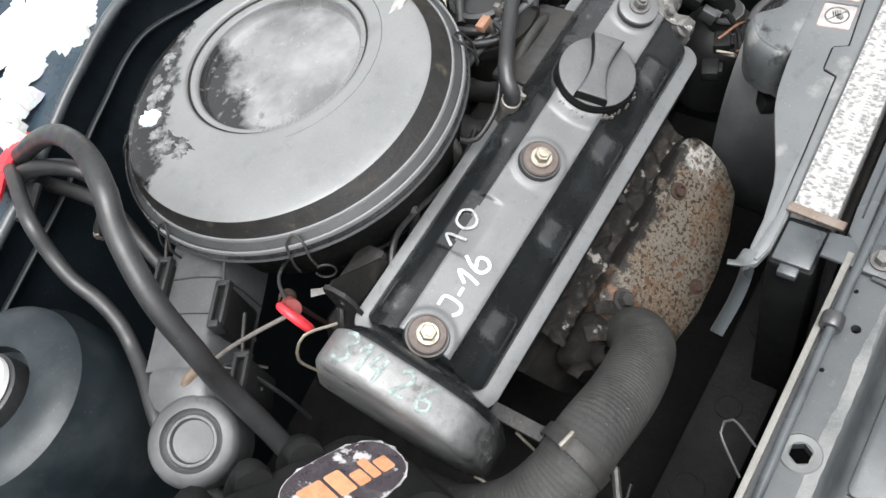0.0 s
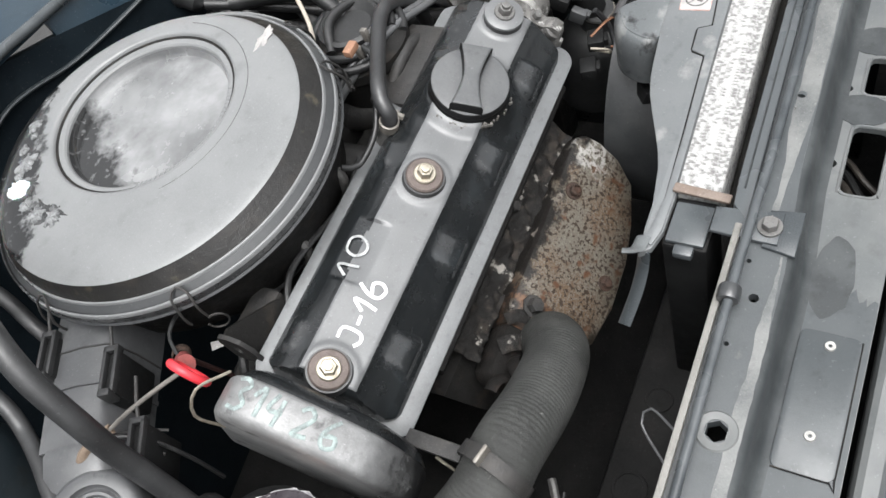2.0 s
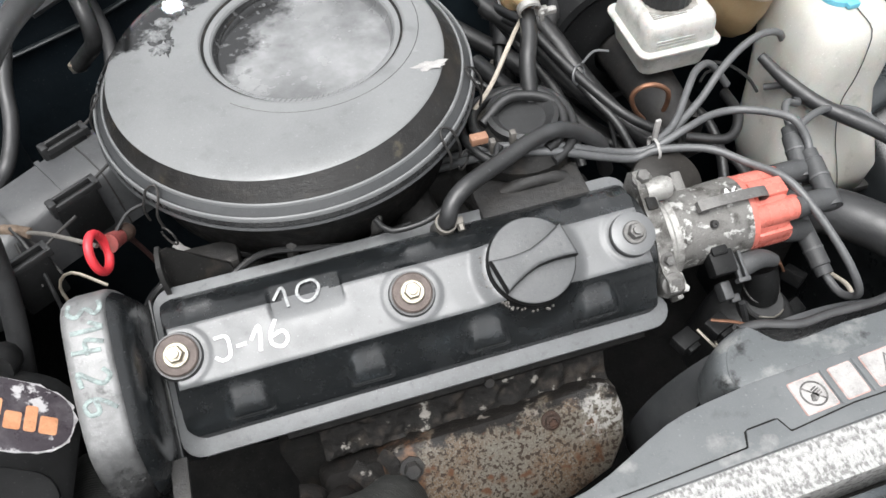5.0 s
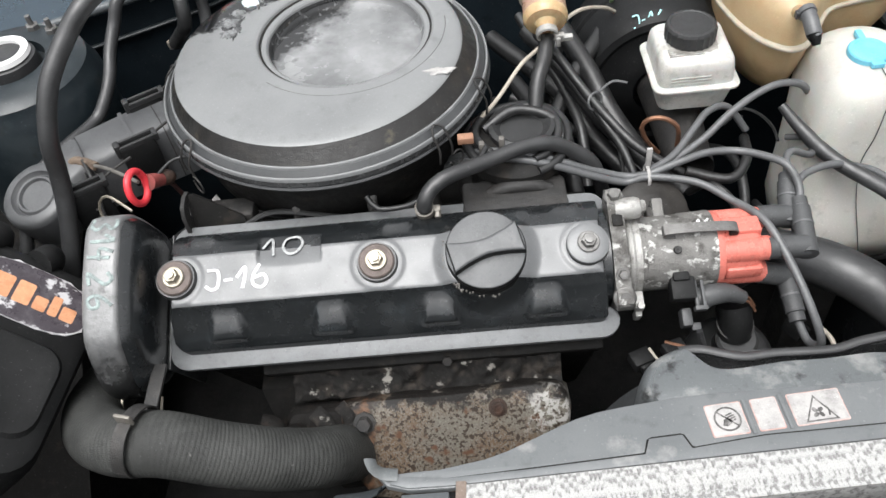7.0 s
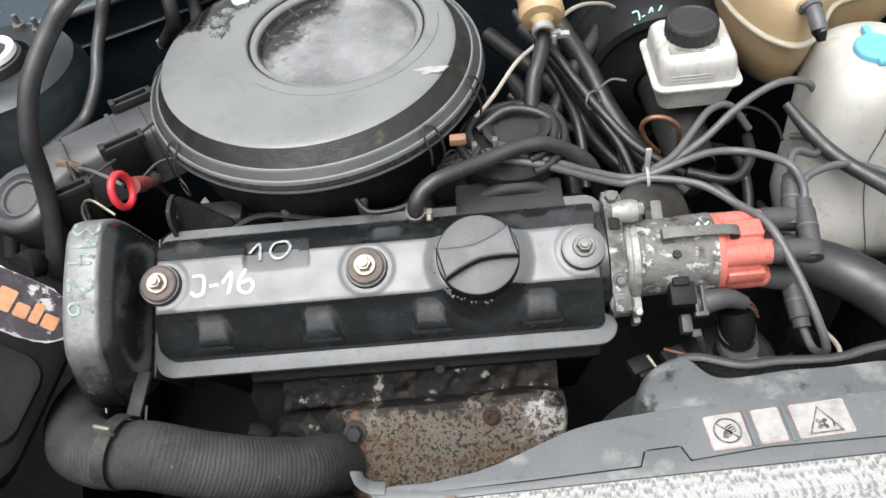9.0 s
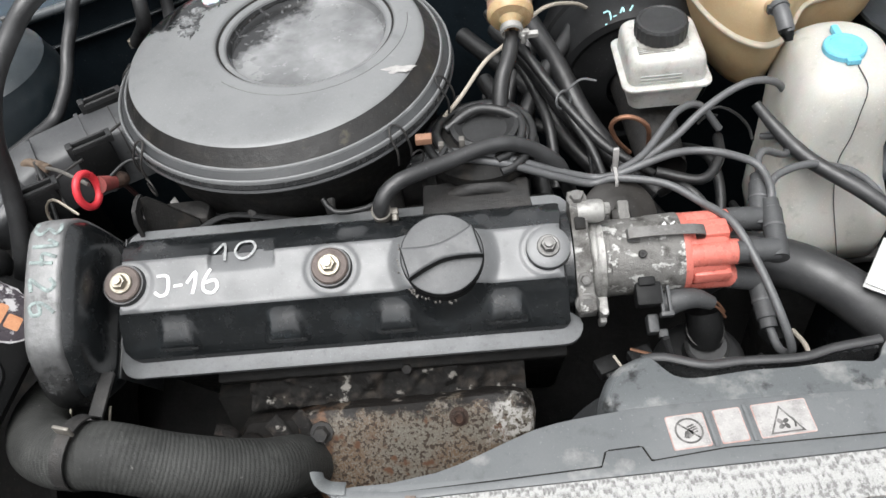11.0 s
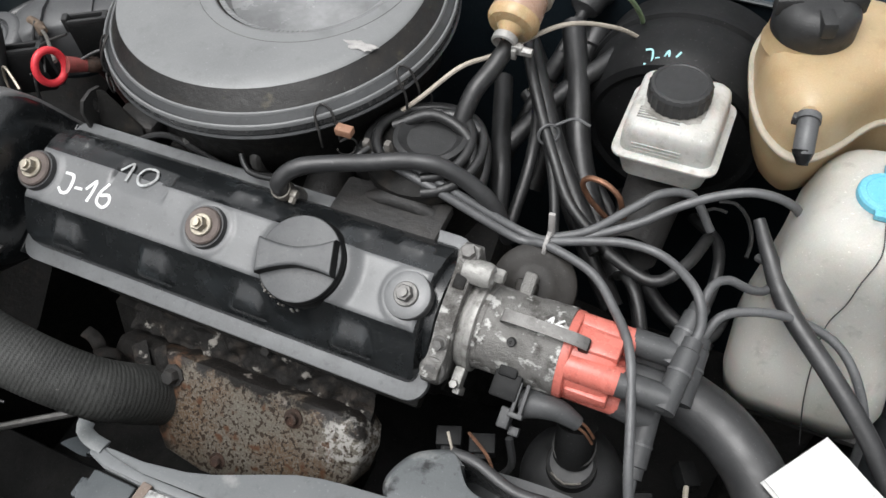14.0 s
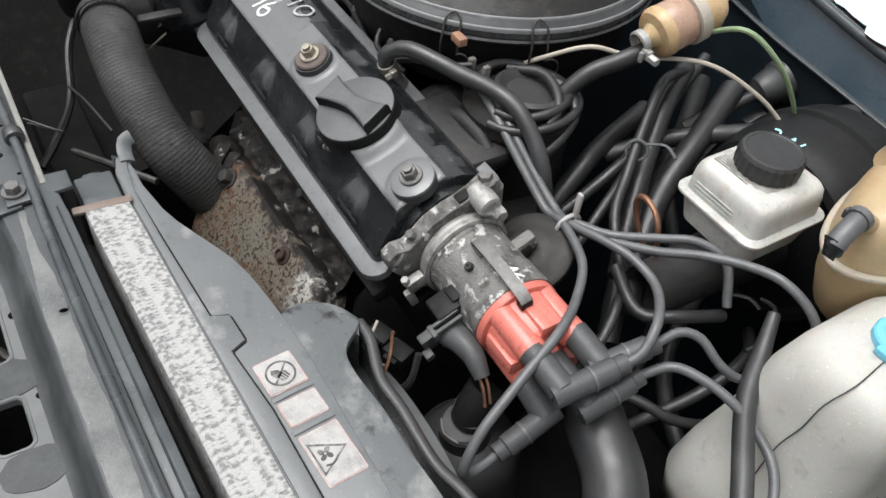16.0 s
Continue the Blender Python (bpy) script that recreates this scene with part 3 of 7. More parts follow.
part("wet_stain", plate(wet, -0.0706, -0.07), WETM, slam, "dark wet stain with a ragged edge")
for hx, hy in ((-0.034, -0.309), (-0.1, -0.309)):
    part("rivet", lathe([(0.0014, -0.0686), (0.0014, -0.067), (0.0034, -0.067), (0.0037, -0.0686)], 16, at=(hx, hy, 0)), ALUP, slam)
part("front_bar", loft([[(x, -0.338, -0.075), (x, -0.34, -0.068), (x, -0.344, -0.0655), (x, -0.353, -0.0665), (x, -0.357, -0.072), (x, -0.357, -0.1), (x, -0.338, -0.1)] for x in (-0.5, 0.1, 0.7)]), PAN, slam)
part("nose_plate", plate([(-0.5, -0.357), (-0.5, -0.46), (0.7, -0.46), (0.7, -0.357)], -0.105, -0.1), BODY, slam)
part("hex_socket", lathe([(0.0075, -0.043), (0.0078, -0.0412), (0.0128, -0.0408), (0.0142, -0.0422), (0.0142, -0.043)], 32, at=(-0.123, -0.256, 0)), PAN, slam)
part("front_lip", box(-0.5, 0.03, -0.236, -0.231, -0.075, -0.036, 0.001), LIPM, slam, "pale rubber lip")
blot = [(0.02 + 0.034 * c * (1 + 0.25 * noise.noise((c * 2, q * 2, 4))), -0.3005 + 0.0145 * q * (1 + 0.15 * noise.noise((c * 2, q * 2, 9)))) for c, q in circle(0, 0, 1.0, 48)]
part("dark_stain", plate(blot, -0.0706, -0.0699), DARKP, slam, "dark stain by the bracket")
# two darker patches beside the openings
for x0, x1, seed in ((0.158, 0.189, 1.0), (0.231, 0.262, 5.0)):
    patch = [(x0 + (x1 - x0) * (0.5 + 0.5 * c * (1 + 0.2 * noise.noise((c * 2, q * 2, seed)))), -0.295 + 0.02 * q * (1 + 0.2 * noise.noise((c * 2, q * 2, seed + 3)))) for c, q in circle(0, 0, 1.0, 40)]
    part("dark_stain", plate(patch, -0.0706, -0.0699), DARKP, slam)
for hx0, hx1, hy0, hy1 in ((0.093, 0.157, -0.3165, -0.291), (0.19, 0.229, -0.312, -0.2915)):
    part("opening_lip", tube([*[(a, b, -0.0712) for a, b in r2(hx0 - 0.0012, hx1 + 0.0012, hy0 - 0.0012, hy1 + 0.0012, 0.006)], (hx1 + 0.0012, hy1 - 0.005, -0.0712)], 0.0016, 6, 0.003), PAN, slam)
part("rail", plate([(0.032, -0.2385), (0.13, -0.236), (0.24, -0.2335), (0.7, -0.223), (0.7, -0.209), (0.24, -0.2203), (0.15, -0.2225), (0.07, -0.2243), (0.045, -0.226)], -0.055, -0.0365, (), 0.0015), PANEL, slam)
part("rail_groove", tube([(0.06, -0.2305, -0.0365), (0.24, -0.2268, -0.0365), (0.7, -0.216, -0.0365)], 0.0009, 6, 0.03), DARKP, slam)
for k in range(3):
    solo("frayed_wire", tube([(0.09 + 0.015 * k, -0.326, -0.115), (0.105 + 0.014 * k, -0.306, -0.107 - 0.002 * (k % 2)), (0.128 + 0.012 * k, -0.292, -0.111), (0.15 + 0.01 * k, -0.276, -0.13)], 0.0034 - 0.0004 * k, 8, 0.006), TOUGH if k % 2 else WIREB, "frayed dark wiring under the slam panel", "wire", "frayed wires")
solo("front_grille_panel", box(-0.5, 0.7, -0.47, -0.46, -0.7, -0.05, 0.003), BODY, "dark blue front panel below the slam panel", "body panel", kind="structure")
solo("front_crossmember", box(-0.5, 0.7, -0.21, -0.145, -0.42, -0.3, 0.006), RAIL, "grimy steel crossmember below the radiator", "body panel", kind="structure")
for hx, hy, hr in ((-0.118, -0.262, 0.014), (-0.025, -0.264, 0.011), (0.07, -0.262, 0.012)):
    solo("crossmember_hole", lathe([(hr, -0.3005), (hr, -0.2985), (hr * 1.2, -0.2985), (hr * 1.25, -0.3005)], 24, at=(hx, hy + 0.09, 0)), RAIL, "rimmed round hole in the crossmember", "hole rim", kind="structure")
# added sheet standing in for the darkness below the open bay
solo("bay_undertray", box(-0.6, 0.8, -0.45, 0.5, -0.6, -0.58, 0.005), RAIL, "black tray added under the engine to keep the open bay dark", "undertray", kind="structure")

# scuttle, firewall and wings
edge = [(-0.62, 0.33, -0.02), (-0.42, 0.375, 0.01), (-0.3, 0.395, 0.028), (-0.212, 0.405, 0.046), (-0.172, 0.41, 0.058), (-0.12, 0.416, 0.072), (-0.04, 0.426, 0.084), (0.05, 0.43, 0.07), (0.15, 0.43, 0.054), (0.24, 0.419, 0.047), (0.31, 0.414, 0.044), (0.42, 0.41, 0.04), (0.75, 0.38, 0.026)]
left = [e for e in edge if e[0] < 0]
wall = [(x, y + 0.012, z - 0.006) for x, y, z in left] + [(0.05, 0.43, 0.045), (0.15, 0.41, 0.008), (0.24, 0.4, 0.006), (0.31, 0.396, 0.003), (0.42, 0.392, 0.0), (0.75, 0.36, -0.01)]
fold = [(x, y + 0.002, z - 0.05) for x, y, z in left] + [(0.05, 0.424, 0.01), (0.15, 0.404, 0.006), (0.24, 0.394, 0.004), (0.31, 0.39, 0.001), (0.42, 0.386, -0.002), (0.75, 0.354, -0.012)]

solo("scuttle", loft([[(x, y, z - 0.008), (x, y + 0.35, z + 0.05), (x, y + 0.35, z + 0.058), (x, y, z)] for x, y, z in edge]), BODY, "dark blue painted scuttle panel below the windscreen", "body panel", kind="structure")
solo("scuttle_lip", tube([(x, y - 0.002, z) for x, y, z in edge], 0.0055, 12, 0.006), PANEL, "grey rubber-edged lip of the scuttle", "trim", kind="structure")
solo("firewall", loft([[(x, y, -0.6), (x, y + 0.008, -0.6), (x, y + 0.008, z), (x, y, z)] for x, y, z in wall]), BACK, "dark blue bulkhead behind the engine", "body panel", kind="structure")
solo("scuttle_front", loft([[(a, b, c), (a, b + 0.004, c), (a, e + 0.004, f - 0.006), (a, e, f - 0.006)] for (a, b, c), (_, e, f) in zip(wall[-6:], edge[-6:])]), BODY, "dark blue sloping front of the scuttle", "body panel", kind="structure")
solo("bulkhead_flange", tube([(x, y + 0.004, z + 0.003) for x, y, z in fold], 0.004, 10, 0.01, flat=0.6), INNERP, "pressed flange along the dark blue bulkhead", "body panel", kind="structure")
solo("wing_inner_left", box(-0.66, -0.63, -0.45, 0.75, -0.6, 0.045, 0.004), INNER, "grimy dark inner wing", "body panel", kind="structure")
solo("wing_inner_right", box(0.76, 0.79, -0.45, 0.75, -0.6, 0.035, 0.004), INNER, "grimy dark inner wing", "body panel", kind="structure")


def arch_z(x, y):
    """Height of the right wheel arch pressing."""
    rows = ((-0.3, -0.27), (-0.2, -0.24), (0.0, -0.195), (0.08, -0.168), (0.12, -0.152), (0.15, -0.138), (0.175, -0.128), (0.3, -0.15))
    z = next(a[1] + (b[1] - a[1]) * (y - a[0]) / (b[0] - a[0]) for a, b in zip(rows, rows[1:]) if a[0] <= y <= b[0])
    k = min(1.0, max(0.0, (x - 0.525) / 0.14))
    z += 0.037 * k * (2 - k) - 0.22 * max(0.0, 0.533 - x) / 0.02 * (0.533 - x) / 0.02
    z += 0.006 * noise.noise((x * 9, y * 9, 4.0)) - 0.004 * math.exp(-((y - 0.045 - 0.1 * (x - 0.6)) / 0.006) ** 2)
    return z - 0.006 * math.exp(-((x - 0.705) / 0.008) ** 2)


arch = bmesh.new()
net = [[arch.verts.new((0.5 + 0.0075 * k, -0.295 + 0.009 * q, arch_z(0.5 + 0.0075 * k, -0.295 + 0.009 * q))) for q in range(64)] for k in range(36)]
for a, b in zip(net, net[1:]):
    for q in range(63):
        arch.faces.new((a[q], a[q + 1], b[q + 1], b[q]))
solo("wheel_arch_right", arch, ARCH, "oily dark wheel arch pressing with drips", "body panel", kind="structure", sharp=80)
beam = []
for x, y, z, h in ((0.485, 0.152, -0.1, 0.02), (0.515, 0.152, -0.099, 0.022), (0.58, 0.169, -0.096, 0.021), (0.62, 0.179, -0.094, 0.021), (0.66, 0.193, -0.091, 0.022), (0.72, 0.215, -0.088, 0.026), (0.77, 0.245, -0.085, 0.026)):
    beam.append([(x, y + h * c, z + 0.6 * h * s) for c, s in [(math.cos(radians(a)), math.sin(radians(a))) for a in range(0, 360, 24)]])
solo("chassis_leg_right", loft(beam), LEG, "rounded dark oily chassis pressing", "body panel", kind="structure", sharp=60)
for pts, r in ((((0.579, 0.127), (0.592, 0.1272), (0.607, 0.126)), 0.0018), (((0.606, 0.087), (0.62, 0.085), (0.634, 0.085), (0.66, 0.086)), 0.0009), (((0.579, 0.078), (0.597, 0.076), (0.615, 0.078)), 0.001), (((0.612, 0.124), (0.611, 0.11), (0.609, 0.095)), 0.0008)):
    solo("wing_seam", tube([(x, y, arch_z(x, y) + 0.0002) for x, y in pts], r, 6), DARK, "pressed seam in the wheel arch", "seam", kind="structure")
solo("thin_wire", tube([(0.5, 0.178, -0.1), (0.516, 0.175, -0.088), (0.527, 0.1765, -0.0845), (0.542, 0.182, -0.084), (0.571, 0.185, -0.083), (0.606, 0.191, -0.0815), (0.65, 0.204, -0.08)], 0.0012, 6), HOSED, "thin black wire along the chassis pressing", "wire")
worn_leg = [(0.597 + 0.013 * c * (1 + 0.3 * noise.noise((c * 2, q * 2, 6))), 0.0085 * q * (1 + 0.3 * noise.noise((c * 2, q * 2, 2)))) for c, q in circle(0, 0, 1.0, 36)]
solo("worn_patch", along(Matrix.Translation((0, 0.168, -0.0829)) @ Matrix.Rotation(radians(-8), 4, "X"), plate(worn_leg, -0.0006, 0.0004)), STRIPM, "pale worn paint on the chassis pressing", "worn paint", kind="structure")
bz = arch_z(0.614, 0.048)
solo("arch_bolt", join(hexhead(0.0042, 0.005, (0.614, 0.048, bz - 0.0005)), lathe([(0.0075, -0.001), (0.007, 0.001), (0, 0.001)], 16, at=(0.614, 0.048, bz))), RUSTD, "rusty bolt in the wheel arch", "bolt")
solo("grease_smear", tube([(0.562, 0.064, arch_z(0.562, 0.064) + 0.0006), (0.569, 0.0665, arch_z(0.569, 0.0665) + 0.0008), (0.576, 0.0685, arch_z(0.576, 0.0685) + 0.0008), (0.578, 0.0715, arch_z(0.578, 0.0715) + 0.0006)], 0.0017, 8, 0.002, flat=0.5), ALUP, "pale smear of grease on the wheel arch", "grease")
strap_w = thing("wing_strap", (0.585, 0.24, -0.1), "thin dark strap clipped over the chassis pressing", "strap")
part("strap", tube([(0.564, 0.215, -0.04), (0.57, 0.203, -0.06), (0.577, 0.19, -0.0785), (0.58, 0.176, -0.0795), (0.583, 0.16, -0.082), (0.5845, 0.148, -0.089)], 0.0034, 8, 0.004, flat=0.4), DARK, strap_w)
part("clip", box(0.576, 0.586, 0.19, 0.198, -0.083, -0.076, 0.001), DARK, strap_w)
lw = [[(-0.63, y, z1), (-0.5, y, z0), (-0.42, y, z0 - 0.05), (-0.4, y, z0 - 0.3), (-0.44, y, z0 - 0.3), (-0.6, y, z0 - 0.1), (-0.63, y, z1 - 0.05)] for y, z0, z1 in ((-0.3, -0.4, -0.12), (0.0, -0.36, -0.1), (0.2, -0.2, -0.02), (0.42, -0.12, 0.0))]
solo("wheel_arch_left", loft(lw), GRIME, "dark wheel arch pressing", "body panel", kind="structure")


def strut_tower(x, y, z, r, ring, name_label):
    t = thing("strut_tower", (x, y, z - 0.12), name_label, "strut tower")
    part("dome", lathe([(r + 0.01, -0.16), (r + 0.01, -0.08), (r + 0.008, -0.03), (r + 0.004, -0.022), (r, -0.008), (r - 0.01, -0.001), (r - 0.03, 0.001), (r * 0.5, 0.0), (r * 0.5, -0.012), (0, -0.012)], 48, at=(x, y, z)), TOWERM, t)
    part("mount", lathe([(r * 0.42, -0.01), (r * 0.4, 0.006), (r * 0.28, 0.01), (0, 0.01)], 32, at=(x, y, z)), RUBBER, t)
    if ring:
        part("ring", lathe([(0.02, 0.009), (0.02, 0.014), (0.0275, 0.014), (0.0285, 0.009)], 36, at=(x, y, z)), PAPER, t, "off-white plastic ring")
        for a in (55, 80, 200):
            c = Vector((x + 0.06 * math.cos(radians(a)), y + 0.06 * math.sin(radians(a)), z))
            part("stud", join(hexhead(0.007, 0.006, c), lathe([(0.003, 0), (0.003, 0.016), (0, 0.017)], 8, at=c)), BOLT, t)
    return t


strut_tower(-0.382, 0.27, 0.045, 0.078, True, "dark painted strut tower with a pale ring on its mount")
tower = thing("strut_tower", (0.63, 0.295, -0.25), "dark dished strut tower with worn paint", "strut tower")
part("dome", lathe([(0.1, -0.24), (0.1, -0.03), (0.103, -0.024), (0.1055, -0.019), (0.104, -0.0165), (0.098, -0.0175), (0.09, -0.02), (0.05, -0.016), (0.048, -0.026), (0.0, -0.026)], 64, at=(0.63, 0.297, 0)), INNER, tower)
tp = [(0.617 + 0.017 * c * (1 + 0.35 * noise.noise((c * 2, q * 2, 3))), 0.2445 + 0.011 * q * (1 + 0.35 * noise.noise((c * 2, q * 2, 7)))) for c, q in circle(0, 0, 1.0, 36)]
part("worn_patch", plate(tp, -0.0205, -0.0158), STRIPM, tower, "pale worn patch")
part("mount", lathe([(0.04, -0.026), (0.038, -0.012), (0.025, -0.008), (0, -0.008)], 32, at=(0.63, 0.297, 0)), RUBBER, tower)

# ---- engine ----
block = thing("engine_block", (0, 0, -0.5), "grimy black engine block under the valve cover", "engine block")
part("head", box(-0.188, 0.196, -0.062, 0.052, -0.115, -0.057, 0.004), GRIME, block, frame_m=ENGINE)
part("crankcase", box(-0.19, 0.2, -0.06, 0.09, -0.45, -0.116, 0.01), GRIME, block, frame_m=ENGINE)
for x in (-0.09, -0.01, 0.06, 0.135, 0.18):
    part("head_stud", hexhead(0.007, 0.02, (x, -0.075, -0.09), "y"), BOLT, block, frame_m=ENGINE)
part("intake_manifold", join(*[tube([(x, 0.05, -0.085), (x * 0.9, 0.1, -0.07), (x * 0.7, 0.16, -0.06)], 0.02, 12) for x in (-0.14, -0.06, 0.04, 0.12)], box(-0.13, 0.1, 0.14, 0.19, -0.1, -0.05, 0.012)), DARK, block)
part("exhaust_manifold", loft([[(x0, y, z), (x1, y, z), (x1, y + 0.03, z), (x0, y + 0.03, z)] for x0, x1, y, z in ((-0.13, 0.14, -0.03, -0.14), (-0.12, 0.13, -0.05, -0.18), (-0.08, 0.12, -0.06, -0.3))]), GRIME, block)
soot = bmesh.new()
grid = []
for k in range(86):
    x = -0.095 + 0.0029 * k
    row = []
    for q in range(22):
        f = q / 21
        swell = 0.007 * max(0.0, math.cos(2 * math.pi * (x - 0.015) / 0.068)) * math.sin(math.pi * min(1.0, f * 1.15))
        swell += 0.008 * noise.noise((x * 70, f * 4, 2.0)) + 0.004 * noise.noise((x * 190, f * 10, 5.0)) + 0.0018 * noise.noise((x * 480, f * 26, 9.0))
        row.append(soot.verts.new((x, -0.012 - 0.036 * f - 0.7 * swell, -0.106 - 0.03 * f ** 1.4 + 0.7 * swell)))
    grid.append(row)
for a, b in zip(grid, grid[1:]):
    for q in range(21):
        soot.faces.new((a[q], a[q + 1], b[q + 1], b[q]))
part("exhaust_flange", soot, SOOT, block, "sooty flaking exhaust flange above the shield", sharp=80)
for x in (0.049,):
    part("runner_stud", hexhead(0.005, 0.008, (x, -0.03, -0.112), (0, -0.8, 0.6)), DARK, block)
for x, y, z, a in ((-0.088, -0.083, -0.128, 35), (-0.108, -0.078, -0.126, -20)):
    part("bent_tab", along(Matrix.Translation((x, y, z)) @ Matrix.Rotation(radians(a), 4, "Z") @ Matrix.Rotation(radians(30), 4, "Y"), tube([(-0.014, 0, 0), (-0.004, 0.002, 0.003), (0.006, 0, 0.002), (0.013, -0.004, -0.006)], 0.006, 8, 0.003, flat=0.25)), BURNT, block)
part("ledge", box(-0.12, 0.19, -0.076, -0.06, -0.098, -0.083, 0.003), GRIME, block, frame_m=ENGINE)

cover = thing("valve_cover", (0, 0, 0), "black pressed-steel valve cover with chalk writing on top", "valve cover", m=ENGINE @ Matrix.Translation((0, 0, -0.055)))
fl = [(a, b) for a, b, _ in rrect(-0.192, 0.202, -0.072, 0.06, 0.016, 0, 6)]
fl = fl[-6:] + fl[:6] + fl[6:-6]  # starts at the front corner of the distributor end, which is cut out for the seal
fl = fl[:6] + [(0.2, -0.05), (0.191, -0.044), (0.191, 0.04), (0.2, 0.044)] + fl[6:]
part("flange", plate(fl, -0.0555, -0.048, (), 0.001), EDGE, cover, "bare grey edge", frame_m=ENGINE)


def ease(a, b, v):
    """0 at a, 1 at b, smooth between."""
    k = min(1.0, max(0.0, (v - a) / (b - a)))
    return k * k * (3 - 2 * k)


def cover_shell():
    """The pressed cover: one skin swept along x, with buttress facets on both slopes, a ramp behind the writing and a flare round the filler."""
    line = [(0.051, -0.0485), (0.0492, -0.04), (0.046, -0.033), (0.0405, -0.0262), (0.035, -0.0205), (0.0285, -0.0165), (0.0235, -0.0138), (0.0215, -0.0124), (0.0195, -0.0118), (0.0, -0.0114),
            (-0.0215, -0.0118), (-0.0238, -0.0126), (-0.0262, -0.0155), (-0.031, -0.02), (-0.0405, -0.0275), (-0.0505, -0.0355), (-0.0565, -0.0415), (-0.059, -0.0485)]
    prof = []
    for (y0, z0), (y1, z1) in zip(line, line[1:]):
        n = max(1, int(math.hypot(y1 - y0, z1 - z0) / 0.0016))
        prof += [(y0 + (y1 - y0) * k / n, z0 + (z1 - z0) * k / n) for k in range(n)]
    prof.append(line[-1])
    xs = [(-0.184, -0.0484), (-0.1835, -0.04), (-0.183, -0.03), (-0.182, -0.021), (-0.181, -0.0165), (-0.1795, -0.0135), (-0.178, -0.0118)]
    xs += [(-0.177 + 0.0017 * k, 1.0) for k in range(214)]
    xs += [(0.188, -0.0118), (0.189, -0.0135), (0.19, -0.0165), (0.1905, -0.021), (0.191, -0.03), (0.1915, -0.04), (0.192, -0.0484)]
    bm = bmesh.new()
    cols = []
    for x, cap in xs:
        col = []
        for y, z in prof:
            if -0.1045 < x < -0.0465 and y > 0:  # the ramp behind the writing
                wall = ease(-0.1045, -0.1025, x) * (1 - ease(-0.0495, -0.0475, x))
                low = -0.0114 - 0.0095 * max(0.0, (y - 0.004) / 0.031) ** 1.2
                z += wall * (min(z, low) - z)
            out = 0.0
            for c in (-0.134, -0.043, 0.049, 0.14):  # front facets: flush at the top, proud below
                q = (-0.0262 - y) / 0.0263
                half = 0.0105 + 0.0065 * q
                out += 0.0066 * ease(-0.1, 0.7, q) * (1 - ease(0.78, 1.05, q)) * (1 - ease(half - 0.004, half + 0.004, abs(x - c)))
            for c in (-0.155, 0.016, 0.118, 0.163):  # facets of the rear slope
                q = (y - 0.0235) / 0.0225
                half = 0.009 + 0.006 * q
                out += 0.0034 * ease(0.1, 0.7, q) * (1 - ease(0.75, 1.0, q)) * (1 - ease(half - 0.004, half + 0.004, abs(x - c)))
            r = math.hypot(x - 0.092, y + 0.001)
            rise = 0.0065 * (1 - ease(0.033, 0.047, r))
            for b in (-0.173, 0.0, 0.177):
                rise += 0.0014 * (1 - ease(0.0205, 0.0245, math.hypot(x - b, y)))
            yy, zz = y + (-out if y < 0 else out) * 0.62, z + out * 0.78 + rise
            zz += 0.0006 * noise.noise((x * 38, y * 45, 1.7))
            if cap < 0.5 and zz > cap:
                zz = cap
            for end, rad in ((x + 0.1845, 0.016), (0.1925 - x, 0.01)):
                if end < rad:
                    cut = rad - math.sqrt(max(0.0, rad * rad - (rad - end) ** 2))
                    yy = min(0.0515 - cut, max(-0.0595 + cut, yy))
            col.append(bm.verts.new((x, yy, zz)))
        cols.append(col)
    for i, (a, b) in enumerate(zip(cols, cols[1:])):
        for k in range(len(prof) - 1):
            f = bm.faces.new((a[k], a[k + 1], b[k + 1], b[k]))
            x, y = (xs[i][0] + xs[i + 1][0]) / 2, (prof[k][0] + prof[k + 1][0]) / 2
            # flat top faces get the grey that stands in for reflected sky
            greyed = -0.0238 < y < 0.0205 and -0.178 < x < 0.188
            if -0.1035 < x < -0.0485:  # down the ramp the sky-reflection grey gives way to black
                greyed = y < 0.0225 + 0.004 * noise.noise((x * 90, 0.4, 3.0)) and y > -0.0238
            f.material_index = 1 if greyed else 0
    bm.faces.new(cols[0])
    bm.faces.new(cols[-1])
    return bm


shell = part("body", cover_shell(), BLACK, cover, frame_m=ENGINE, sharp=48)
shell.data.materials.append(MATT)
for x, zinc in ((-0.173, True), (0.0, True), (0.177, False)):
    zb = -0.0045
    b = part("cover_bolt", join(lathe([(0.0092, zb + 0.0022), (0.0092, zb + 0.0042), (0.0085, zb + 0.0048), (0, zb + 0.0048)], 20, at=(x, 0, 0)), hexhead(0.0064, 0.0058, (x, 0, zb + 0.0046)), lathe([(0.0036, 0), (0.0036, 0.003), (0, 0.0035)], 10, at=(x, 0, zb + 0.0102))), STEEL if zinc else BOLT, cover, frame_m=ENGINE)
    part("washer", lathe([(0.0152 if zinc else 0.0178, zb - 0.001), (0.0152 if zinc else 0.0174, zb + 0.001), (0.014, zb + 0.0022), (0.008, zb + 0.0024), (0.008, zb - 0.001)], 32, at=(x, 0, 0)), RUSTW if zinc else MATT, b, "rust-brown washer" if zinc else "", frame_m=ENGINE)
    part("gasket", lathe([(0.0182, -0.0125), (0.0178, -0.0105), (0.0172, -0.0085), (0.0168, zb - 0.001), (0.01, zb - 0.001)], 32, at=(x, 0, 0)), RUBBER, b, frame_m=ENGINE)
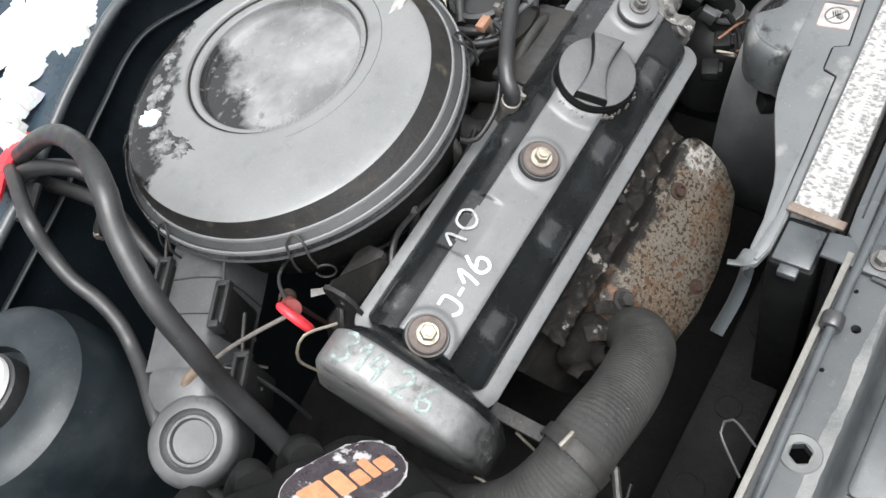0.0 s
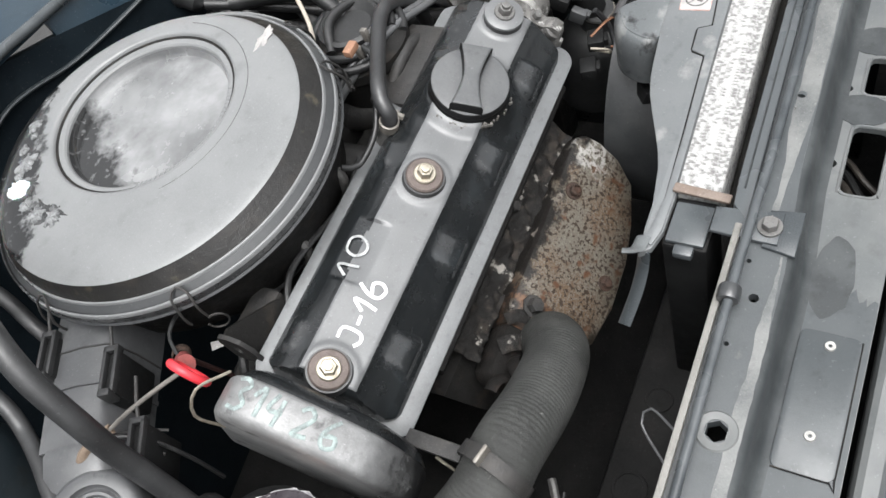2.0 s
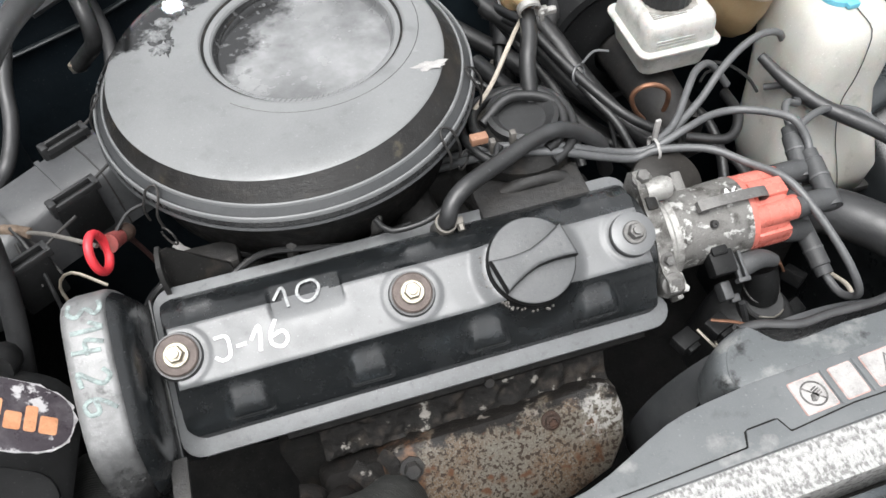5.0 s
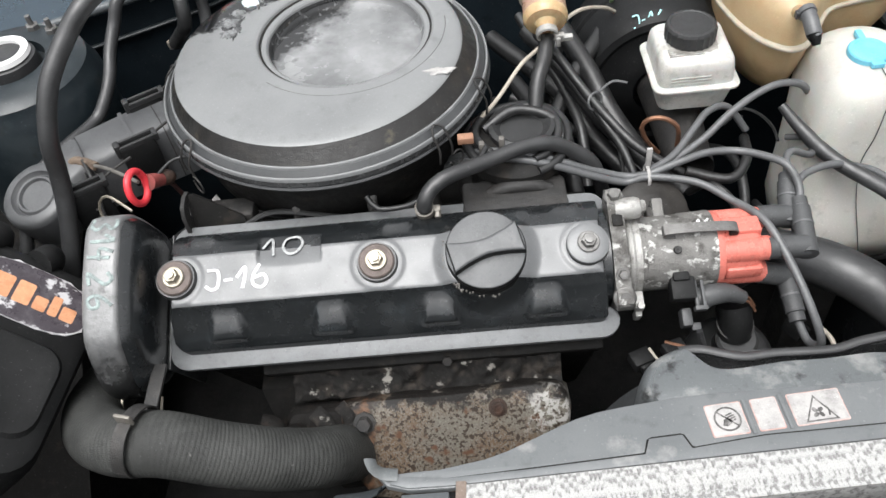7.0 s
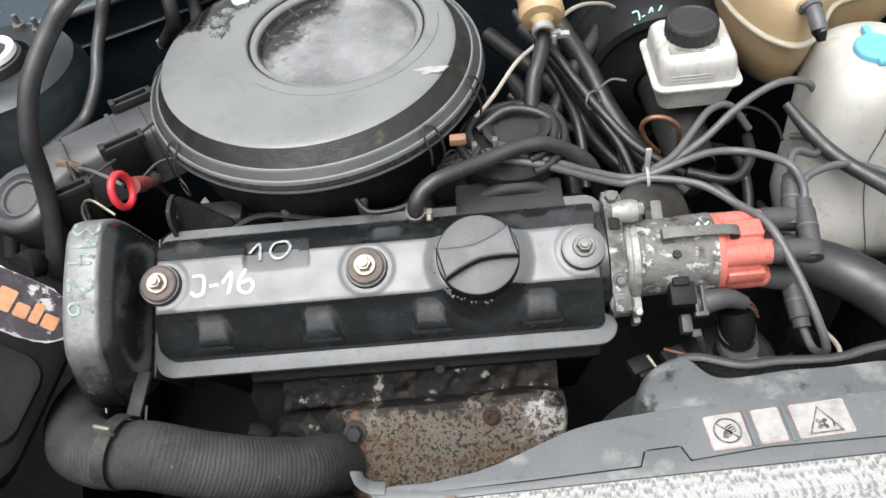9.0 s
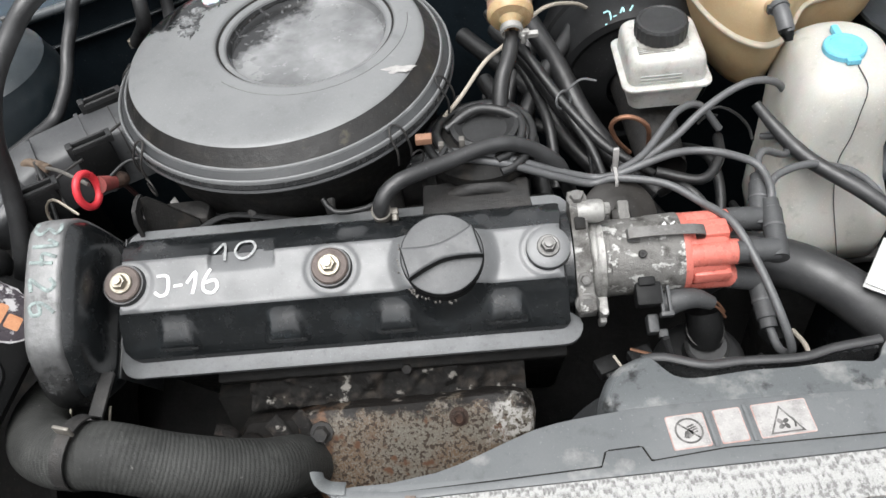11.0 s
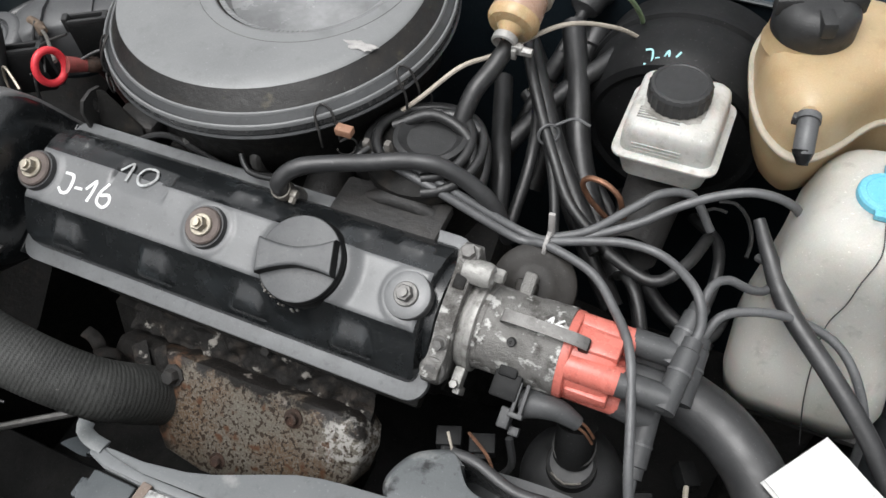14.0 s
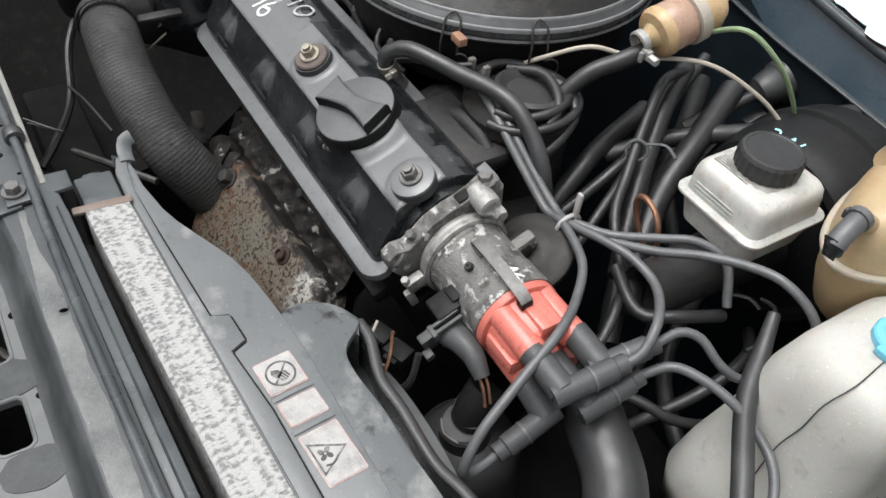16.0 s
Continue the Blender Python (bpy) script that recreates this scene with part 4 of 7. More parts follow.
part("filler_neck", lathe([(0.0345, -0.012), (0.034, -0.006), (0.033, -0.003), (0, -0.003)], 40, at=(0.092, -0.001, 0)), TOUGH, cover, frame_m=ENGINE)
rnd = random.Random(3)
for k in range(26):
    a, r = radians(rnd.gauss(235, 38)), rnd.uniform(0.0345, 0.038)
    part("grit", lathe([(0.0011, -0.0025), (0.0008, 0.0004), (0, 0.0008)], 6, at=(0.092 + r * math.cos(a), -0.001 + r * math.sin(a), -0.0062)), CORD, cover, frame_m=ENGINE)
part("breather_stub", lathe([(0.011, -0.048), (0.009, -0.044), (0.007, -0.03), (0.007, -0.02), (0, -0.02)], 20, at=(0.042, 0.049, 0)), BOLT, cover, frame_m=ENGINE)
J16 = [[(-0.147, 0.008), (-0.1385, 0.0075), (-0.137, 0.0), (-0.1385, -0.0075), (-0.144, -0.009), (-0.1485, -0.0055)], [(-0.1325, -0.0015), (-0.125, -0.001)],
       [(-0.1215, 0.0), (-0.1145, 0.009), (-0.1145, 0.0), (-0.1165, -0.0095)], [(-0.1015, 0.0105), (-0.107, 0.001), (-0.107, -0.007), (-0.1, -0.01), (-0.0955, -0.005), (-0.098, 0.001), (-0.106, -0.001)]]
part("chalk_marking", along(Matrix.Translation((0, -0.002, -0.0118)), strokes(J16, 0.0014)), CHALK, cover, "white hand-written marking", frame_m=ENGINE)
TEN = [[(-0.012, -0.001), (-0.004, 0.008), (-0.002, -0.009)], [(0.017, 0.009), (0.009, 0.007), (0.006, -0.001), (0.011, -0.008), (0.018, -0.007), (0.023, 0.001), (0.02, 0.008), (0.014, 0.0085)]]
part("chalk_marking", along(Matrix.Translation((-0.088, 0.0235, -0.0158)) @ Matrix.Rotation(radians(-18), 4, "X"), strokes(TEN, 0.0012)), CHALKD, cover, "pale hand-written marking", frame_m=ENGINE)

ocap = thing("oil_filler_cap", (0, 0, 0), "round black plastic oil filler cap with a raised grip", "oil cap", m=ENGINE @ Matrix.Translation((0.092, -0.001, -0.004)))
part("disc", lathe([(0.0, -0.004), (0.0325, -0.004), (0.0335, -0.002), (0.0335, 0.0042), (0.0328, 0.0052), (0.0318, 0.0056), (0, 0.0056)], 64, at=(0.092, -0.001, 0)), CAPS, ocap, frame_m=ENGINE, sharp=50)
rings = []
for z, q in ((0.004, 0.0), (0.0125, 0.0), (0.0142, 0.0006), (0.0152, 0.0018), (0.0154, 0.0034)):
    ring = []
    for side in (-1, 1):
        for k in range(17):
            u = (-1 + k / 8) * -side
            half = 0.0072 + 0.0066 * abs(u) ** 1.5 - q
            x = u * (math.sqrt(0.0334 ** 2 - half * half) - q)
            ring.append((0.092 + x, -0.001 + side * half, z))
    rings.append(ring)
gp = loft(rings)
along(Matrix.Translation((0.092, -0.001, 0)) @ Matrix.Rotation(radians(14), 4, "Z") @ Matrix.Translation((-0.092, 0.001, 0)), gp)
part("grip", gp, CAPS, ocap, frame_m=ENGINE, sharp=50)
for piece in ocap.children:  # upper faces take the paler cap tone, side walls the darker
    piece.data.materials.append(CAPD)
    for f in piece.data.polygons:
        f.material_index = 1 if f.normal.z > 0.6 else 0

belt = thing("timing_belt_cover", (0, 0, 0), "scuffed grey-black timing belt cover with chalk digits", "belt cover", m=ENGINE @ Matrix.Translation((-0.22, 0, -0.1)))
prof = [(-0.05, -0.1), (-0.076, -0.075), (-0.092, -0.046), (-0.0945, -0.032), (-0.091, -0.014), (-0.084, -0.002), (-0.062, 0.021), (-0.05, 0.0275), (-0.03, 0.0318), (0.0, 0.0345), (0.034, 0.0335), (0.0455, 0.0285), (0.052, 0.02), (0.06, -0.01), (0.062, -0.1)]


def hump(f, x):
    cy, cz = -0.018, -0.05
    return [(x, cy + (y - cy) * f, cz + (z - cz) * f) for y, z in glide2(prof)]


def glide2(p):
    return [(q.x, q.y) for q in glide([(a, b, 0) for a, b in p], 0.008)]


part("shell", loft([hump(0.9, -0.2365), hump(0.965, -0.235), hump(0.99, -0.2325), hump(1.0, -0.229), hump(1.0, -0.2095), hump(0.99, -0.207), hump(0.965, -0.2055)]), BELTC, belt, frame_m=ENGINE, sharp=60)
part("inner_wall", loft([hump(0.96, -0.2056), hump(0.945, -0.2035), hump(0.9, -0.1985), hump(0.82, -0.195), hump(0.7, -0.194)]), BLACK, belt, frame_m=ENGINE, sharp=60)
part("back_plate", box(-0.1945, -0.1925, -0.07, 0.055, -0.14, -0.05, 0.0008), PLASTIC, belt, frame_m=ENGINE)
DIGITS = [[[(0.001, 0.008), (0.006, 0.009), (0.0095, 0.006), (0.005, 0.001), (0.0095, -0.004), (0.006, -0.008), (0.0, -0.0075)]],
          [[(0.014, 0.002), (0.019, 0.008), (0.019, -0.008)]],
          [[(0.028, 0.008), (0.025, -0.001), (0.034, -0.001)], [(0.0325, 0.006), (0.031, -0.009)]],
          [[(0.044, 0.005), (0.049, 0.008), (0.053, 0.004), (0.049, -0.002), (0.044, -0.008), (0.053, -0.007)]],
          [[(0.069, 0.008), (0.063, 0.002), (0.061, -0.004), (0.064, -0.008), (0.07, -0.006), (0.069, -0.001), (0.062, -0.002)]]]
DIG = [[(v, 0.066 - 1.08 * u) for u, v in line] for glyph in DIGITS for line in glyph]
dg = []
ridge = glide2(prof)
for line in DIG:
    pts = []
    for u, v in line:
        y = v - 0.02
        (ya, za), (yb, zb) = next((p, q) for p, q in zip(ridge, ridge[1:]) if p[0] <= y <= q[0])
        pts.append((-0.219 + u * 1.25, y, za + (zb - za) * (y - ya) / max(1e-6, yb - ya) + 0.0004))
    dg.append(tube(pts, 0.0016, 6, 0.002, flat=0.4))
part("chalk_marking", join(*dg), CHALKB, belt, "pale green hand-written digits", frame_m=ENGINE)
part("wire_clip", tube([(-0.236, 0.05, -0.02), (-0.24, 0.068, 0.0), (-0.226, 0.072, 0.016), (-0.205, 0.058, 0.012)], 0.0012, 6), STEEL, belt, frame_m=ENGINE)
part("wire_clip", tube([(-0.236, -0.086, -0.05), (-0.232, -0.126, -0.052), (-0.218, -0.137, -0.05), (-0.2, -0.129, -0.045), (-0.193, -0.095, -0.035)], 0.0012, 6), STEEL, belt, frame_m=ENGINE)


eye = thing("lifting_bracket", (-0.17, 0.08, -0.03), "dark steel lifting bracket with a hole behind the belt cover", "bracket")
part("eye_plate", along(Matrix.Translation((-0.177, 0.0, 0.0)) @ Matrix.Rotation(radians(90), 4, "Z") @ Matrix.Rotation(radians(90), 4, "X"), plate([(0.069, -0.03), (0.1, -0.03), (0.102, -0.006), (0.098, 0.004), (0.088, 0.007), (0.076, 0.005), (0.07, -0.004)], -0.0018, 0.0018, [[(0.0865 + 0.0045 * p, -0.009 + 0.0075 * q) for p, q in circle(0, 0, 1.0, 16)]])), DARK, eye, "worn steel eye")
part("web", along(Matrix.Translation((-0.176, 0.093, 0.0)) @ Matrix.Rotation(radians(68), 4, "X"), plate([(0.0, -0.03), (0.05, -0.03), (0.048, -0.022), (0.035, -0.014), (0.018, -0.003), (0.006, 0.004), (0.0, 0.003)], -0.0015, 0.0015)), GRIME, eye)
part("stay", box(-0.165, -0.12, 0.085, 0.11, -0.06, -0.02, 0.004), DARK, eye)
shield = thing("exhaust_heat_shield", (0.05, -0.09, -0.24), "rust-speckled pressed steel exhaust heat shield", "heat shield")
SH = Matrix.Translation((0.03, -0.067, -0.145)) @ Matrix.Rotation(radians(46), 4, "X")
sh_out = [(-0.083, 0.015), (-0.06, 0.02), (-0.03, 0.0215), (0.0, 0.021), (0.035, 0.022), (0.07, 0.0235), (0.1, 0.024), (0.116, 0.021), (0.1245, 0.013), (0.127, -0.004), (0.123, -0.029), (0.108, -0.053), (0.07, -0.068), (0.03, -0.077), (-0.02, -0.079), (-0.06, -0.072), (-0.083, -0.04)]


def sheet(outer, rise, cut, m):
    a = [(x, y, 0) for x, y in outer]
    cx, cy = sum(p[0] for p in outer) / len(outer), sum(p[1] for p in outer) / len(outer)
    rings = [[(cx + (x - cx) * f, cy + (y - cy) * f, z) for x, y, _ in a] for f, z in ((1.02, -cut), (1.0, 0.0), (0.98, rise * 0.7), (0.94, rise), (0.5, rise * 1.05), (0.1, rise * 1.08))]
    return along(m, loft(rings))


part("panel", sheet(sh_out, 0.01, 0.02, SH), SHIELD, shield, sharp=60)
part("shield_bolt", along(SH, join(lathe([(0.0085, 0.009), (0.0085, 0.012), (0, 0.012)], 20, at=(0.061, 0.005, 0)), lathe([(0.0055, 0.011), (0.0055, 0.0165), (0.004, 0.0175), (0.0034, 0.015), (0, 0.015)], 12, at=(0.061, 0.005, 0)))), RUSTD, shield, "rusty flanged bolt")
part("shield_bolt", along(SH, join(lathe([(0.0105, 0.007), (0.0105, 0.012), (0, 0.012)], 8, at=(-0.06, 0.0, 0)), hexhead(0.007, 0.009, (-0.06, 0.0, 0.011)))), DARK, shield)
part("shield_bolt", along(SH, join(lathe([(0.0075, 0.009), (0.0075, 0.0115), (0, 0.0115)], 20, at=(-0.002, -0.06, 0)), hexhead(0.005, 0.005, (-0.002, -0.06, 0.011)))), RUSTD, shield, "red-rusted bolt")
part("rim_bracket", along(SH, loft([rrect(-0.135 + a, -0.07 - a, -0.03 + a, 0.014 - a, 0.01, z, 5) for z, a in ((-0.02, 0.0), (-0.004, 0.001), (0.002, 0.004), (0.003, 0.01))])), BURNT, shield)
part("rust_flap", along(SH, tube([(-0.106, 0.012, 0.004), (-0.098, 0.004, 0.008), (-0.092, -0.008, 0.009), (-0.09, -0.022, 0.005)], 0.0075, 10, 0.003, flat=0.25)), SOOT, shield, "peeling sooty flap")
part("rust_flap", along(SH, tube([(-0.082, 0.017, 0.006), (-0.075, 0.01, 0.011), (-0.072, -0.002, 0.01)], 0.006, 10, 0.003, flat=0.3)), SOOT, shield)

hose = thing("warm_air_hose", (-0.03, -0.12, -0.2), "dusty black corrugated warm-air hose", "air hose")
part("corrugated_tube", tube([(-0.046, -0.086, -0.17), (-0.056, -0.102, -0.142), (-0.073, -0.1165, -0.117), (-0.1, -0.1245, -0.096), (-0.135, -0.129, -0.072), (-0.175, -0.128, -0.051), (-0.212, -0.122, -0.056), (-0.245, -0.1, -0.074), (-0.266, -0.06, -0.1), (-0.27, -0.01, -0.13)], 0.0258, 40, 0.0008, ribs=(0.0034, 0.00038)), HOSEM, hose, sharp=70)
ST = Matrix.Translation((-0.193, -0.1265, -0.046)) @ Matrix.Rotation(radians(-15), 4, "Z")
part("strap", band(0.0274, 0.011, 0.0012, -179, 179, ST), DARK, hose, "dull grimy strap")
part("bracket", box(-0.196, -0.184, -0.1, -0.055, -0.05, -0.046, 0.001), DARK, hose)
part("strap_tab", along(ST, box(-0.007, 0.007, 0.0, 0.003, 0.026, 0.037, 0.001)), STRAP, hose)

# ---- air cleaner ----
AC = Vector((-0.048, 0.221, 0.0))
air = thing("air_cleaner", (AC.x, AC.y, -0.05), "round black plastic air cleaner with a dished lid and thawing ice", "air cleaner")
ecc = (0.022, 0.022)
flat = [(0.1392, 0.0572, 0.0), (0.1368, 0.059, 0.04), (0.125, 0.0602, 0.3), (0.1015, 0.0609, 0.9), (0.096, 0.0611, 1), (0.091, 0.0615, 1), (0.088, 0.0615, 1), (0.0863, 0.0608, 1), (0.0855, 0.0596, 1), (0.0848, 0.057, 1)]
off = (-0.0035, 0.003)
part("lid", lathe([(r, z) for r, z, _ in flat], 96, at=AC, shift=[(ecc[0] * k + off[0] * (1 - k), ecc[1] * k + off[1] * (1 - k)) for _, _, k in flat]), LID, air, sharp=40)
ledge = [(0.0851, 0.0575), (0.0845, 0.0568), (0.0832, 0.0572), (0.0785, 0.0562), (0.077, 0.0545), (0.0763, 0.051)]
part("dish_ledge", lathe(ledge, 96, at=AC + Vector((*ecc, 0))), LID, air, "knurled ledge round the dish", sharp=30)
part("ledge_groove", lathe([(0.0828, 0.0566), (0.083, 0.0576), (0.0851, 0.0581), (0.0853, 0.0566)], 96, at=AC + Vector((*ecc, 0))), GRIME, air)
bowl = [(0.0765, 0.0525), (0.0758, 0.0475), (0.0735, 0.0448), (0.063, 0.0443), (0.03, 0.045), (0.0, 0.0455)]
part("lid_dish", lathe(bowl, 96, at=AC + Vector((*ecc, 0))), DISH, air, "wet icy dish in the lid", sharp=40)
knurl = [tube([(0.0827 * math.cos(radians(a)), 0.0827 * math.sin(radians(a)), 0.0568), (0.0783 * math.cos(radians(a + 1.4)), 0.0783 * math.sin(radians(a + 1.4)), 0.0558)], 0.0009, 5, 0.004) for a in range(210, 300, 3)]
part("knurling", along(Matrix.Translation(AC + Vector((*ecc, 0))), join(*knurl)), LID, air, "knurled slope of the dish")
part("scribed_line", along(Matrix.Translation(AC + Vector((*ecc, 0))), tube([(0.0985 * math.cos(radians(a)), 0.0985 * math.sin(radians(a)), 0.0609) for a in range(-135, 10, 5)], 0.0003, 5, 0.01)), DARK, air)
skirt = [(0.1391, 0.057), (0.1408, 0.0545), (0.1437, 0.0495), (0.1465, 0.0455), (0.1485, 0.044), (0.15, 0.043)]
part("lid_skirt", lathe(skirt, 96, at=AC, shift=[(off[0] * k, off[1] * k) for k in (1, 0.85, 0.5, 0.2, 0, 0)]), SLOPE, air, "dirty slope of the lid, dark reflections in its colour")
# beads are coloured pale for the sky glint on their rounded tops
part("lid_bead", lathe([(0.1483, 0.042), (0.1486, 0.0446), (0.1493, 0.0458), (0.1502, 0.0458), (0.1509, 0.0446), (0.1512, 0.042)], 120, at=AC), LID, air, "bead round the lid, sky glint put into its grey", sharp=70)
part("rim_groove", lathe([(0.151, 0.043), (0.1517, 0.0385), (0.1528, 0.0365), (0.155, 0.035), (0.1568, 0.0365)], 96, at=AC), PLASTIC, air)
part("lid_bead", lathe([(0.1563, 0.0355), (0.1566, 0.0385), (0.1572, 0.0397), (0.1581, 0.0397), (0.1588, 0.0386), (0.159, 0.0355)], 120, at=AC), LID, air, "bead round the lid, sky glint put into its grey", sharp=70)
part("lid_rim", lathe([(0.157, 0.0365), (0.1588, 0.0365), (0.1592, 0.0305), (0.157, 0.029)], 96, at=AC), RIM, air, sharp=50)
part("rim_seal", lathe([(0.156, 0.025), (0.1592, 0.0255), (0.1605, 0.0275), (0.1592, 0.0293), (0.156, 0.0295)], 96, at=AC), PLASTIC, air)
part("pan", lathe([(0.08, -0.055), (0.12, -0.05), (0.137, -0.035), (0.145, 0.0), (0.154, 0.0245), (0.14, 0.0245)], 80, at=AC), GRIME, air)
for a in (-47, 175, -20, 130, 60, -139):
    c, s = math.cos(radians(a)), math.sin(radians(a))
    m = Matrix.Translation(AC) @ Matrix.Rotation(radians(a), 4, "Z")
    part("wire_clip", along(m, tube([(0.1645, -0.0075, 0.012), (0.1655, -0.0075, 0.02), (0.1645, -0.007, 0.029), (0.1575, -0.0065, 0.0415), (0.1525, 0, 0.0455), (0.1575, 0.0065, 0.0415), (0.1645, 0.007, 0.029), (0.1655, 0.0075, 0.02), (0.1645, 0.0075, 0.012)], 0.0011, 6, 0.004)), DARK, air)
    if a in (-47, -139, -20):
        part("clip_curl", along(m, tube([(0.166, 0.0075 + 0.008 * math.cos(radians(q)) + 0.004, 0.006 + 0.009 * math.sin(radians(q))) for q in range(120, -200, -20)], 0.0009, 6, 0.004)), DARK, air)
SX, SY = (-0.87, -0.49), (0.49, -0.87)  # along and across the snorkel


def snork(d, w, top, low, wl=None):
    """A section across the snorkel: flat top, steep flank on the engine side. wl: half width on the wing side."""
    cx, cy = -0.173 + SX[0] * d, 0.2277 + SX[1] * d
    k = (wl or w) / w
    return [(cx + SY[0] * w * u, cy + SY[1] * w * u, z) for u, z in ((-k, low), (-k, top - 0.008), (-0.85 * k, top), (0, top + 0.003), (0.58, top), (0.7, top - 0.004), (0.86, top - 0.026), (0.92, low))]


sn = part("snorkel", loft([snork(-0.02, 0.034, 0.01, -0.045), snork(0.04, 0.034, 0.012, -0.045), snork(0.075, 0.033, 0.012, -0.045), snork(0.11, 0.033, 0.01, -0.045), snork(0.135, 0.034, 0.008, -0.045)]), SNORK, air)
part("seam_rib", loft([snork(0.085, 0.0345, 0.0135, -0.045), snork(0.089, 0.0345, 0.0135, -0.045)]), SNORK, sn)
part("end_box", loft([snork(0.135, 0.041, 0.012, -0.05, 0.022), snork(0.14, 0.043, 0.013, -0.05, 0.024), snork(0.165, 0.042, 0.006, -0.05, 0.024), snork(0.172, 0.038, -0.002, -0.05, 0.02)]), SNORK, sn)
part("intake_ring", lathe([(0.036, -0.04), (0.0355, -0.005), (0.034, 0.0), (0.031, 0.0025), (0.024, 0.003), (0.0225, -0.0005), (0.021, -0.0015), (0.019, 0.001), (0.017, 0.001), (0.0155, -0.002), (0.0, -0.0025)], 40, (-0.12, -0.3, 0.94), (-0.327, 0.117, 0.0)), SNORK, sn)
part("crease", loft([snork(0.0555, 0.0345, 0.0128, -0.045), snork(0.0567, 0.0345, 0.0128, -0.045)]), DARK, sn)
for lx, ly, lz in ((-0.238, 0.222, 0.009), (-0.232, 0.157, 0.009), (-0.272, 0.105, 0.003)):
    m = Matrix.Translation((lx, ly, lz)) @ Matrix.Rotation(math.atan2(SX[1], SX[0]), 4, "Z")
    m = m @ Matrix.Scale(1.25, 4)
    lt = part("latch", along(m, box(-0.014, 0.014, -0.007, 0.0045, -0.03, 0.007, 0.002)), TOUGH, sn)
    part("latch_frame", along(m, join(box(-0.016, 0.013, -0.0062, -0.0036, 0.0055, 0.0105, 0.0008), box(-0.016, 0.013, 0.0014, 0.004, 0.0055, 0.0105, 0.0008), box(-0.0175, -0.0135, -0.0062, 0.004, 0.004, 0.0105, 0.0008), box(0.0115, 0.0165, -0.005, 0.003, 0.0, 0.0125, 0.0012))), CAPM, lt, "worn grey latch frame")
    part("latch_wire", along(m, tube([(-0.016, -0.001, 0.009), (-0.026, -0.001, 0.0125), (-0.04, -0.0005, 0.0165)], 0.0012, 6)), DARK, lt)



def lump(name, x, y, z, r, h, seed, label, category="snow", flat=0.5, material=SNOW, rag=1.0):
    """A ragged patch of wet snow lying on something."""
    rings = []
    for f, zz in ((1.0, 0.0), (0.92, 0.5), (0.75, 0.8), (0.5, 0.95), (0.2, 1.0)):
        ring = []
        for k in range(60):
            a = 2 * math.pi * k / 60
            c, s = math.cos(a), math.sin(a)
            w = 1 + 0.45 * noise.noise((c * 1.7 + seed, s * 1.7, 1)) + rag * (0.3 * noise.noise((c * 5 + seed, s * 5, 2)) + 0.18 * noise.noise((c * 12 + seed, s * 12, 3)))
            ring.append((x + r * f * w * c, y + flat * r * f * w * s, z + h * zz * (1 + 0.5 * noise.noise((c * 3 * f, s * 3 * f, seed)) + 0.4 * noise.noise((c * 8 * f, s * 8 * f, seed)))))
        rings.append(ring)
    return solo(name, loft(rings), material, label, category, "patches of snow")


for x, y, r, f, sd in ((-0.138, 0.268, 0.013, 1.9, 83), (-0.118, 0.305, 0.015, 1.0, 89), (-0.092, 0.327, 0.016, 0.6, 97), (-0.06, 0.343, 0.013, 0.5, 99)):
    lump("wet_patch", x, y, 0.0597, r, 0.0012, sd, "dark melt water on the air cleaner lid", "water", flat=f, material=WET)
lump("snow_patch", -0.127, 0.311, 0.0595, 0.01, 0.006, 3, "small crust of white snow on the air cleaner lid", flat=0.8)
for x, y, r, sd in ((-0.101, 0.325, 0.011, 5), (-0.144, 0.276, 0.01, 9), (-0.115, 0.322, 0.005, 51), (-0.118, 0.31, 0.005, 53), (-0.137, 0.293, 0.007, 57), (-0.09, 0.338, 0.006, 59), (-0.143, 0.257, 0.009, 61), (-0.134, 0.262, 0.004, 63), (-0.064, 0.346, 0.007, 65), (-0.074, 0.338, 0.004, 67)):
    lump("slush_patch", x, y, 0.0596, r, 0.0032, sd, "grey half-melted slush on the air cleaner lid", flat=0.8, material=SLUSH)
lump("slush_patch", 0.064, 0.166, 0.0605, 0.013, 0.001, 21, "thin pale ice flake on the air cleaner lid", "ice", flat=0.4, material=STICKER)
for x, y, r, sd, f in ((-0.09, 0.5, 0.055, 7, 0.6), (-0.17, 0.53, 0.05, 11, 0.6), (-0.135, 0.462, 0.03, 17, 0.35), (-0.175, 0.44, 0.022, 19, 0.4), (-0.2, 0.425, 0.016, 23, 0.5), (-0.02, 0.53, 0.05, 29, 0.5), (-0.25, 0.56, 0.04, 31, 0.6)):
    lump("snow_patch", x, y, 0.07 + (y - 0.42) * 0.16 + 0.06 * (x + 0.1), r, 0.02, sd, "lump of white snow on the dark blue scuttle", flat=f)
for x, y, z, r, sd in ((-0.04, 0.468, 0.082, 0.034, 137), (-0.022, 0.455, 0.08, 0.022, 139), (-0.077, 0.45, 0.077, 0.03, 149), (-0.3, 0.478, 0.048, 0.022, 101), (-0.385, 0.49, 0.037, 0.022, 103), (-0.33, 0.53, 0.057, 0.042, 107), (-0.46, 0.49, 0.024, 0.018, 109)):
    lump("snow_patch", x, y, z, r, 0.02, sd, "lump of white snow on the dark blue scuttle", flat=0.6)
